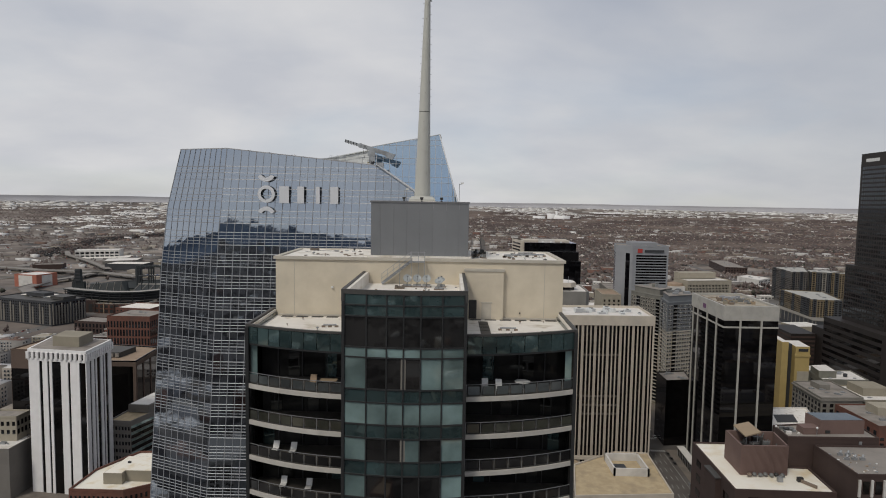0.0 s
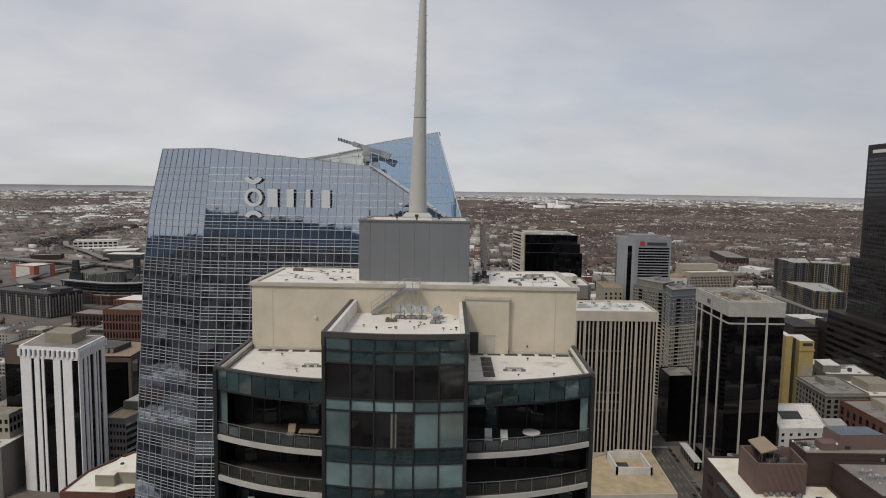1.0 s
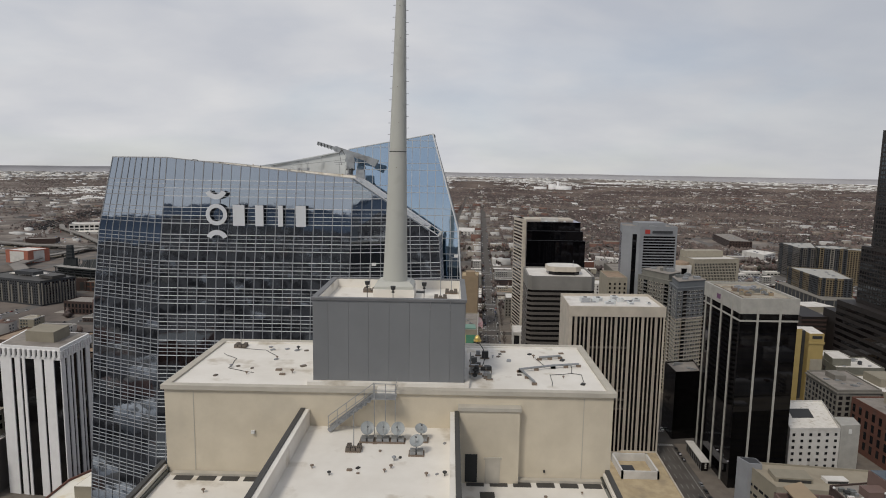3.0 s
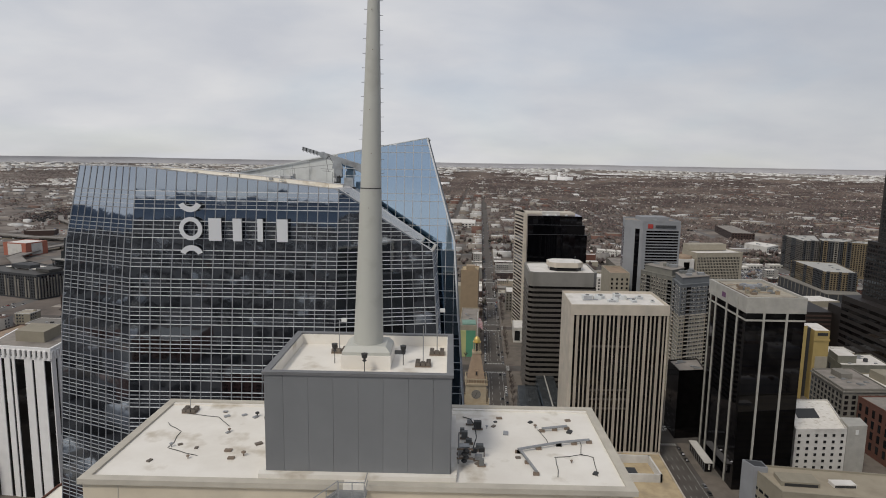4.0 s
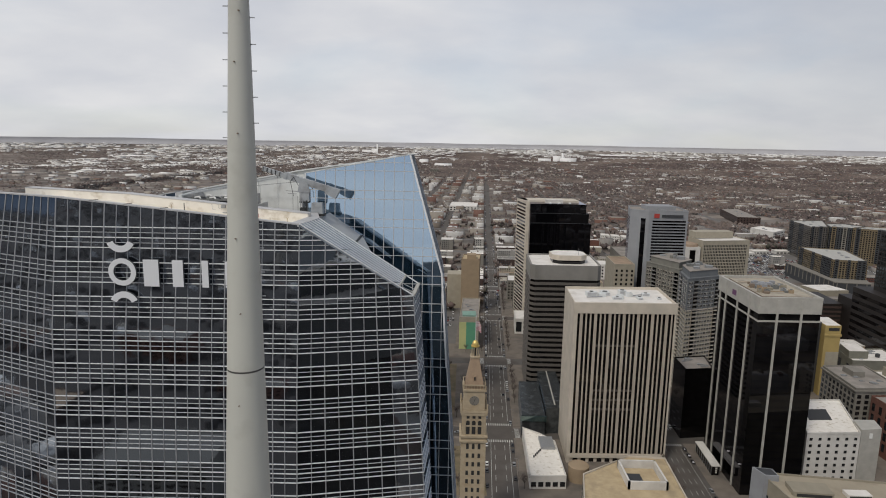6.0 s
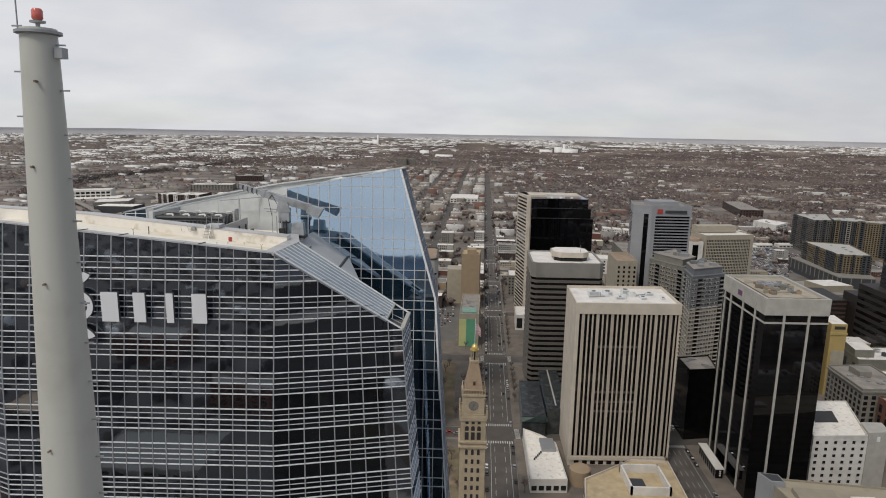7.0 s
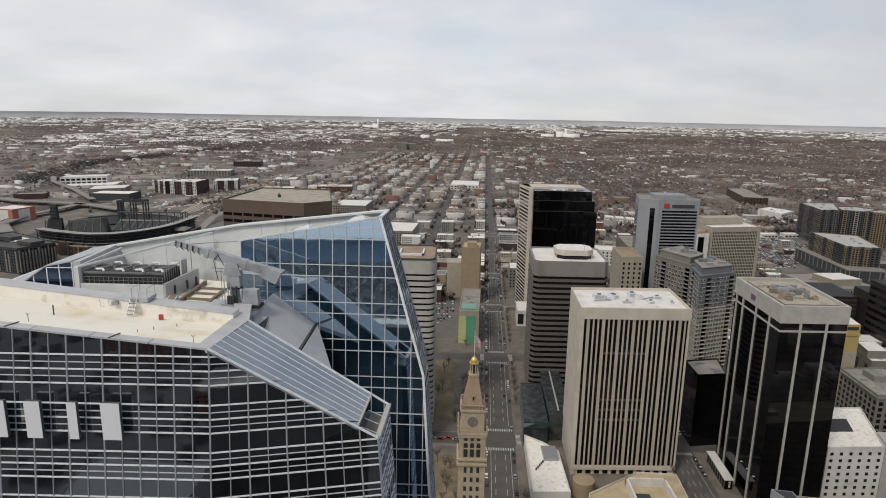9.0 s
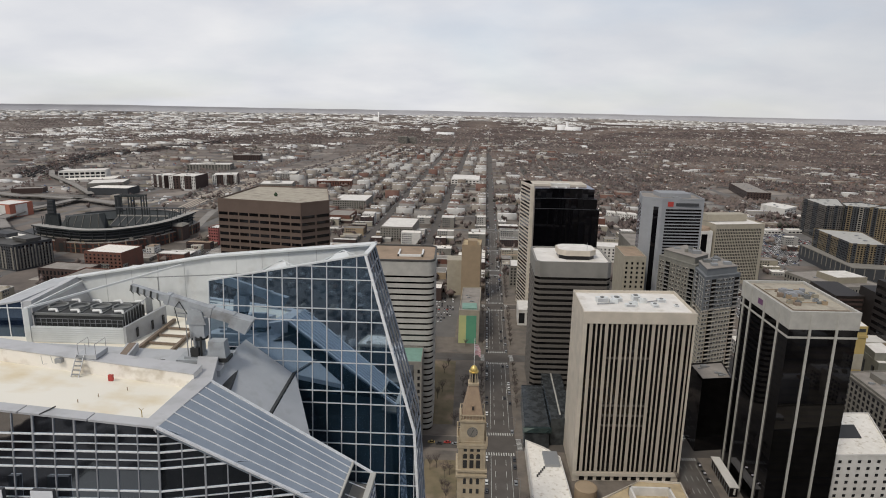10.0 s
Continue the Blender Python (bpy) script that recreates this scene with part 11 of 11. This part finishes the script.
    # field and the stands beyond it
    ring(0.5, 86, 0, 0.5, 0, 360, 32, "field", "field", label="dark dormant playing field")
    ring(86, 150, 0, 0.55, 0, 360, 48, "mural_grey", "concourse_floor")
    ring(20, 40, 0.5, 0.56, 225, 315, 16, "infield", "infield")
    ring(88, 128, 2, 3, 12, 150, 30, "steel_dark", "outfield_stand", 12, 13)
    ring(126, 131, 0, 14, 15, 140, 30, "mural_grey", "outfield_wall")
    part("batters_eye", Build().hull8([(-630, 990, 0.5), (-560, 998, 0.5), (-560, 1012, 0.5), (-630, 1006, 0.5)], [(-622, 1000, 19), (-572, 1006, 24), (-566, 1014, 24), (-630, 1010, 19)]), "steel_dark", e)
    for k in range(5):
        part("stand_aisle", Build().bar((-622 + 13 * k, 991.5 + 1.5 * k, 3), (-616 + 11 * k, 1000 + 1.2 * k, 20 + k), 0.7, 0.4), "concrete_grey", e)
    part("bleacher", Build().hull8([(-558, 1006, 1), (-474, 1010, 1), (-474, 1040, 1), (-558, 1036, 1)], [(-558, 1006, 4), (-474, 1010, 4), (-474, 1040, 15), (-558, 1036, 15)]), "steel_dark", e)
    for k in range(7):
        u = k / 6
        part("stand_aisle", Build().bar((-556 + 80 * u, 1007 + 3 * u, 4.6), (-556 + 80 * u, 1036 + 3 * u, 15.3), 1.0, 0.5), "concrete_grey", e)
    part("bleacher_wall", Build().bar((-558, 1036.5, 16), (-474, 1040.5, 16), 0.8, 2.4), "concrete_mid", e)
    part("infield_screen", Build().bar((-548, 1000, 2), (-492, 1003, 2), 1.0, 2.6), "stone_grey", e)
    # scoreboard, gantries and light frames
    part("scoreboard", Build().hull8([(-656, 994, 0), (-632, 996, 0), (-632, 1002, 0), (-656, 1000, 0)], [(-652, 994, 24), (-633, 996, 24), (-633, 1002, 24), (-652, 1000, 24)]).hull8([(-648, 993, 24), (-637, 994, 24), (-637, 1000, 24), (-648, 999, 24)], [(-646, 993, 46), (-639, 994, 46), (-638, 1000, 46), (-647, 999, 46)]), "steel_dark", e)
    for k in range(4):
        part("scoreboard_frame", Build().box(-647.5 + 0.3 * k, -637, 992.4, 993.2, 26 + 5.4 * k, 28 + 5.4 * k), "mural_grey", e)
    for k in range(3):
        y = 1082 - 9 * k
        part("gantry", Build().bar((-576, y, 44), (-530, y + 4, 44), 1.6, 2.2).bar((-574, y, 0), (-574, y, 44), 1.8, 1.8, (0, 1, 0)).bar((-553, y + 2, 0), (-553, y + 2, 44), 1.8, 1.8, (0, 1, 0)).bar((-532, y + 4, 0), (-532, y + 4, 44), 1.8, 1.8, (0, 1, 0)), "steel_dark", e)
    part("tank_house", Build().rod((-590, 1100, 0), (-590, 1100, 40), 5.5, n=10), "mural_grey", e)
    part("frame_roof", Build().bar((-534, 992, 37), (-424, 992, 38.5), 5.0, 1.3), "mural_grey", e)
    for k in range(9):
        x = -530 + 12.4 * k
        part("frame_leg", Build().bar((x, 992, 6 if k < 6 else 20), (x, 992, 37.5), 1.0, 1.0, (0, 1, 0)), "steel_dark", e)
    for a in (256, 263, 270, 278, 338, 344, 350, 356):
        x, y, z = q(147, a, 20)
        h = 44 if a < 300 else 42
        t = part("light_tower", Build().bar((x - 1.4, y, 28), (x - 1.4, y, h), 0.7, 0.7, (0, 1, 0)), "steel_dark", e)
        part("tower_leg", Build().bar((x + 1.4, y, 28), (x + 1.4, y, h), 0.7, 0.7, (0, 1, 0)), "steel_dark", t)
        for zz in (33, 38):
            part("brace", Build().bar((x - 1.4, y, zz), (x + 1.4, y, zz + 3), 0.4, 0.4), "steel_dark", t)


ballpark()
lc = simple("dark_loft_block", "dark loft block with pale vertical panels", "apartment block", [(-625, 770), (-522, 736), (-500, 776), (-600, 838)], 33, "mural_grey", "coping_dark", [(0, 26, 8, 0.5, 0.6, 2, 31), (1, 10, 8, 0.5, 0.6, 2, 31)], units=9, seed=33)
part("roof_terrace", Build().prism([(-600, 790), (-548, 772), (-538, 790), (-590, 812)], 33, 33.6), "membrane", lc, "white roof terrace")
part("penthouse", Build().prism([(-588, 784), (-556, 774), (-550, 786), (-582, 798)], 33.6, 38), "mural_grey", lc)
part("penthouse", Build().prism([(-540, 762), (-516, 752), (-508, 768), (-532, 780)], 33, 37), "coping_dark", lc)
for i in range(12):
    x, y = lerp((-522, 736), (-500, 776), (i + 0.5) / 12)
    part("panel", Build().box(x - 0.2, x + 0.9, y - 0.8, y + 0.8, 2, 27 + 3 * (i % 3 == 0)), "stone_grey", lc)
    x, y = lerp((-625, 770), (-522, 736), (i + 0.3 + 0.4 * (i % 2)) / 12)
    part("panel", Build().box(x - 1.0, x + 1.0, y - 0.7, y + 0.4, 2, 25 + 4 * (i % 2)), "stone_grey", lc)
simple("brick_warehouse", "square brick warehouse with a white roof", "building", [(-441, 744), (-392, 738), (-386, 778), (-434, 786)], 26, "brick", "membrane", [(0, 9, 5, 0.4, 0.45, 2, 24)])
simple("brick_hall", "low brick hall with tall windows", "building", [(-470, 700), (-412, 692), (-408, 722), (-466, 730)], 16, "brick_brown", "grey_roof", [(0, 12, 2, 0.5, 0.7, 1, 14)])
simple("orange_arena", "pale arena hall with orange corner panels", "building", [(-818, 1085), (-768, 1073), (-756, 1116), (-806, 1128)], 24, "orange", "membrane_far", [(0, 1, 1, 0.62, 0.9, 0, 23), (1, 1, 1, 0.5, 0.9, 0, 23)], mat="white_wall")
simple("long_pale_block", "long pale depot with a white roof", "building", [(-1010, 1590), (-916, 1640), (-930, 1690), (-1022, 1640)], 24, "white_wall", "membrane_far", [(0, 9, 2, 0.75, 0.6, 3, 21)])
simple("white_flat_hall", "low hall with a broad white flat roof", "building", [(-980, 1545), (-872, 1600), (-890, 1672), (-1000, 1612)], 7, "white_wall", "membrane")
simple("pale_flat_hall", "low pale hall with a flat roof", "building", [(-872, 1478), (-805, 1520), (-825, 1590), (-900, 1555)], 9, "stone_grey", "membrane_far")
simple("brick_yard_house", "red brick yard house with a white annex", "building", [(-960, 1345), (-905, 1368), (-915, 1400), (-970, 1378)], 12, "brick_brown", "grey_roof")
simple("white_depot", "broad depot with a bright white roof", "building", [(-800, 1360), (-712, 1362), (-712, 1415), (-800, 1412)], 16, "mural_grey", "membrane")
for P, z in (([(-735, 1520), (-690, 1490), (-660, 1530), (-705, 1562)], 30), ([(-672, 1477), (-610, 1480), (-605, 1545), (-668, 1540)], 32), ([(-600, 1560), (-545, 1580), (-560, 1640), (-615, 1620)], 26)):
    la = simple("loft_apartments", "new loft apartments with white and brick walls", "apartment block", P, z, "brick_brown", "membrane_far", [(0, 8, 7, 0.5, 0.5, 2, z - 3), (3, 8, 7, 0.5, 0.5, 2, z - 3)], units=4, seed=int(z))
    for k in (0, 3):
        p, q = P[k], P[(k + 1) % 4]
        n = outward(p, q, centre_of(P)) * 0.5
        for u0, u1 in ((0.0, 0.16), (0.44, 0.58), (0.86, 1.0)):
            a, d = lerp(p, q, u0), lerp(p, q, u1)
            part("white_bay", Build().hull8([(a[0] + n.x, a[1] + n.y, 0), (d[0] + n.x, d[1] + n.y, 0), (*d, 0), (*a, 0)], [(a[0] + n.x, a[1] + n.y, z), (d[0] + n.x, d[1] + n.y, z), (*d, z), (*a, z)]), "white_wall", la)
            o = n * 1.05
            windows(la, (a[0] + o.x, a[1] + o.y), (d[0] + o.x, d[1] + o.y), centre_of(P), 2, z - 2, 2, 8, 0.5, 0.5)
simple("red_striped_house", "red house with white stripes", "building", [(-352, 905), (-336, 900), (-332, 925), (-348, 930)], 26, "faded_red", "white_wall", [(0, 4, 6, 0.5, 0.4, 2, 28)])
simple("white_apartment_block", "white apartment block with grey roof terraces", "apartment block", [(-236, 1245), (-170, 1245), (-166, 1330), (-232, 1330)], 18, "stone_grey", "membrane_far", [(0, 14, 4, 0.5, 0.5, 1, 17)])
simple("brick_factory", "low red brick factory", "building", [(-222, 1110), (-178, 1108), (-175, 1165), (-219, 1168)], 12, "brick", "grey_roof")
simple("grey_loft", "grey loft block with yellow panels and a white roof", "building", [(-106, 962), (-56, 960), (-50, 1040), (-100, 1044)], 22, "stone_grey", "membrane_far", [(0, 12, 5, 0.45, 0.5, 1, 20)])
simple("white_depot", "long white roofed depot among the houses", "building", [(-4, 1690), (72, 1680), (78, 1790), (2, 1800)], 14, "white_wall", "membrane_far", [(0, 8, 2, 0.5, 0.5, 1, 12)])


# ---- cars and street trees ----
def car_template(paint):
    e = thing("car", "parked car beside the kerb", "car", "cars on the streets", at=(0, 0, 0))
    b = Build()
    b.hull8([(-0.88, -2.25, 0.35), (0.88, -2.25, 0.35), (0.88, 2.25, 0.35), (-0.88, 2.25, 0.35)], [(-0.9, -2.2, 0.85), (0.9, -2.2, 0.85), (0.9, 2.15, 0.9), (-0.9, 2.15, 0.9)])
    part("body", b, paint, e)
    part("cabin", Build().hull8([(-0.82, -1.5, 0.86), (0.82, -1.5, 0.86), (0.82, 1.1, 0.9), (-0.82, 1.1, 0.9)], [(-0.66, -1.0, 1.42), (0.66, -1.0, 1.42), (0.66, 0.5, 1.42), (-0.66, 0.5, 1.42)]), "glass_dark", e)
    part("roof_panel", Build().box(-0.64, 0.64, -0.95, 0.45, 1.41, 1.46), paint, e)
    for x in (-0.85, 0.85):
        for y in (-1.4, 1.4):
            part("wheel", Build().rod((x - 0.1, y, 0.33), (x + 0.1, y, 0.33), 0.33, n=10), "dark", e)
    return e


CARS = [car_template(p) for p in ("white_paint", "dark", "galv", "red", "mural_grey", "yellow_wall")]
rc = random.Random(3)


def put_car(x, y, back=False):
    c = copy_thing(rc.choice([CARS[0], CARS[0], CARS[1], CARS[1], CARS[2], CARS[2], CARS[4], CARS[4]] if rc.random() < 0.93 else CARS), pose(x, y, 0.1, 0, 0, (180 if back else 0) - math.degrees(SKEW)))
    return c


for y in range(290, 860, 8):
    if 12 < (y - 372) % 137 < 125:
        if rc.random() < 0.55:
            put_car(street_x(0, y) - 8.3, y)
        if rc.random() < 0.5:
            put_car(street_x(0, y) + 8.2, y)
        if rc.random() < 0.16:
            put_car(street_x(0, y) + rc.choice((-1.5, 1.6, 4.6)), y)
for y in range(250, 520, 8):
    if 12 < (y - 372) % 137 < 125 and rc.random() < 0.6:
        put_car(street_x(1, y) + 7.2, y)
    if rc.random() < 0.15:
        put_car(street_x(1, y) + rc.choice((-2.0, 2.0)), y)
for i, c in enumerate(CARS):
    c.matrix_basis = pose(street_x(0, 372) - 18 - 5 * i, 370 + 1.5 * (i % 2), 0.06, 0, 0, 90)


def far_cars():
    x, y = [], []
    for k in range(-6, 9):
        for s in (-1, 1):
            for yy in np.arange(640, 2000, 8.0):
                if RNG.random() < 0.4:
                    x.append(street_x(k, yy) + s * 6.6)
                    y.append(yy)
    for (x0, x1, y0, y1) in ((300, 520, 560, 740), (400, 560, 860, 1080), (560, 760, 980, 1180), (-60, 10, 560, 700), (-450, -400, 800, 870)):
        for yy in np.arange(y0, y1, 9.0):
            for xx in np.arange(x0, x1, 2.9):
                if RNG.random() < 0.62:
                    x.append(xx)
                    y.append(yy)
    x, y = np.array(x), np.array(y)
    ok = clear_of(x, y, -4)
    x, y = x[ok], y[ok]
    n = len(x)
    t = np.full(n, -SKEW)
    v1, f1 = boxes(x, y, np.full(n, 1.8), np.full(n, 4.4), np.full(n, 0.3), np.full(n, 0.95), t)
    np_mesh("parked_cars", lay(v1), f1, "cars", "many parked cars on streets and lots", "cars")
    v2, f2 = boxes(x, y - 0.2, np.full(n, 1.4), np.full(n, 2.2), np.full(n, 0.95), np.full(n, 1.45), t)
    np_mesh("parked_car_cabins", lay(v2), f2, "glass_dark", "dark cabins of many parked cars", "cars")
    for (x0, x1, y0, y1) in ((298, 522, 556, 744), (396, 564, 856, 1084), (556, 764, 976, 1184), (-64, 12, 556, 704)):
        strip("parking_lot", [((x0 + x1) / 2, y0), ((x0 + x1) / 2 + LEAN * (y1 - y0), y1)], x1 - x0, "asphalt_far", 0.18, "worn asphalt parking lot", "parking lot")


far_cars()


def bare_tree(seed, h):
    """A leafless street tree: tapered trunk, forking limbs and many thin twigs."""
    r = random.Random(seed)
    e = thing("street_tree", "leafless street tree with fine grey-brown twigs", "tree", "street trees", at=(0, 0, 0))
    t, tw = Build(), Build()
    t.rod((0, 0, 0), (0, 0, h * 0.35), 0.2, 0.14, 7)
    for i in range(7):
        a = 2 * math.pi * i / 7 + r.uniform(-0.3, 0.3)
        base = Vector((0, 0, h * r.uniform(0.25, 0.36)))
        tip = base + Vector((math.cos(a), math.sin(a), 0)) * h * r.uniform(0.16, 0.3) + Vector((0, 0, h * r.uniform(0.3, 0.55)))
        t.rod(base, tip, 0.09, 0.03, 5)
        for j in range(12):
            q = base.lerp(tip, r.uniform(0.3, 1.0))
            d = Vector((r.uniform(-1, 1), r.uniform(-1, 1), r.uniform(0.1, 1.1))).normalized() * h * r.uniform(0.08, 0.2)
            tw.rod(q, q + d, 0.035, 0.015, 3)
            for k in range(3):
                q2 = q + d * r.uniform(0.4, 1.0)
                tw.rod(q2, q2 + Vector((r.uniform(-1, 1), r.uniform(-1, 1), r.uniform(-0.2, 1))).normalized() * h * 0.09, 0.03, 0.012, 3)
    part("trunk", t, "bark", e)
    part("crown", tw, "leaf_bare", e)
    return e


TREES = [bare_tree(s, h) for s, h in ((1, 9.0), (2, 11.0), (3, 8.0))]
rt = random.Random(9)
spots = []
for y in range(300, 900, 13):
    if 14 < (y - 372) % 137 < 123:
        spots += [(street_x(0, y) - 12.5, y), (street_x(0, y) + 12.8, y + 4)]
        if y > 380 and rt.random() < 0.6:
            spots.append((street_x(0, y) - rt.uniform(17, 30), y + rt.uniform(-5, 5)))
for y in range(250, 520, 17):
    spots.append((street_x(1, y) - 11.5, y))
for i in range(22):
    spots.append((rt.uniform(-2, 22), rt.uniform(300, 352) if i % 3 else rt.uniform(392, 505)))
spots = [s for s in spots if clear_of(np.array([s[0]]), np.array([s[1]]), -6)[0]]
for i, (x, y) in enumerate(spots):
    if i < 3:
        TREES[i].matrix_basis = pose(x, y, 0.15, 0, 0, rt.uniform(0, 360))
    else:
        copy_thing(rt.choice(TREES), pose(x, y, 0.15, 0, 0, rt.uniform(0, 360)))


def street_lamp(x, y, s):
    e = thing("street_lamp", "grey street lamp with a reaching arm", "street lamp", "street lamps", at=(x, y, 0))
    part("pole", Build().rod((x, y, 0.1), (x, y, 8.5), 0.1, 0.07, 6), "galv", e)
    part("arm", Build().rod((x, y, 8.4), (x + s * 2.4, y, 9.0), 0.05, n=5), "galv", e)
    part("lamp_head", Build().box(x + s * 2.2 - 0.15, x + s * 2.2 + 0.6 * s if s > 0 else x + s * 2.2 + 0.15, y - 0.15, y + 0.15, 8.85, 9.02), "galv", e)


for y in range(310, 800, 34):
    street_lamp(street_x(0, y) - 10.6, y, 1)
    street_lamp(street_x(0, y) + 10.6, y + 12, -1)

# mid-rise apartments and depots along the rail corridor
for P, z, wall, roof, label in (
        ([(-800, 1872), (-676, 1892), (-684, 1950), (-806, 1930)], 20, "stone_grey", "membrane_far", "long grey apartment block beside the rail yards"),
        ([(-770, 2184), (-680, 2202), (-690, 2262), (-778, 2244)], 24, "brick_brown", "grey_roof", "brown brick loft block beside the rail yards"),
        ([(-484, 1680), (-424, 1690), (-430, 1752), (-490, 1742)], 20, "concrete_mid", "membrane_far", "grey loft block with a pale roof by the tracks"),
        ([(-440, 1426), (-368, 1437), (-376, 1500), (-448, 1488)], 24, "stone_grey", "membrane_far", "stepped grey apartment block by the tracks"),
        ([(-344, 1585), (-256, 1598), (-262, 1650), (-350, 1636)], 14, "brick", "membrane_far", "low red brick depot with a white roof")):
    ap = simple("corridor_block", label, "building", P, z, wall, roof, [(0, 14, max(3, int(z / 4)), 0.5, 0.5, 2, z - 2), (1, 8, max(3, int(z / 4)), 0.5, 0.5, 2, z - 2)], units=5, seed=int(z) + 7)
    part("roof_house", Build().prism([lerp(P[0], P[2], 0.3), lerp(P[1], P[3], 0.42), lerp(P[1], P[3], 0.6), lerp(P[0], P[2], 0.62)], z, z + 3.6), "white_wall", ap)
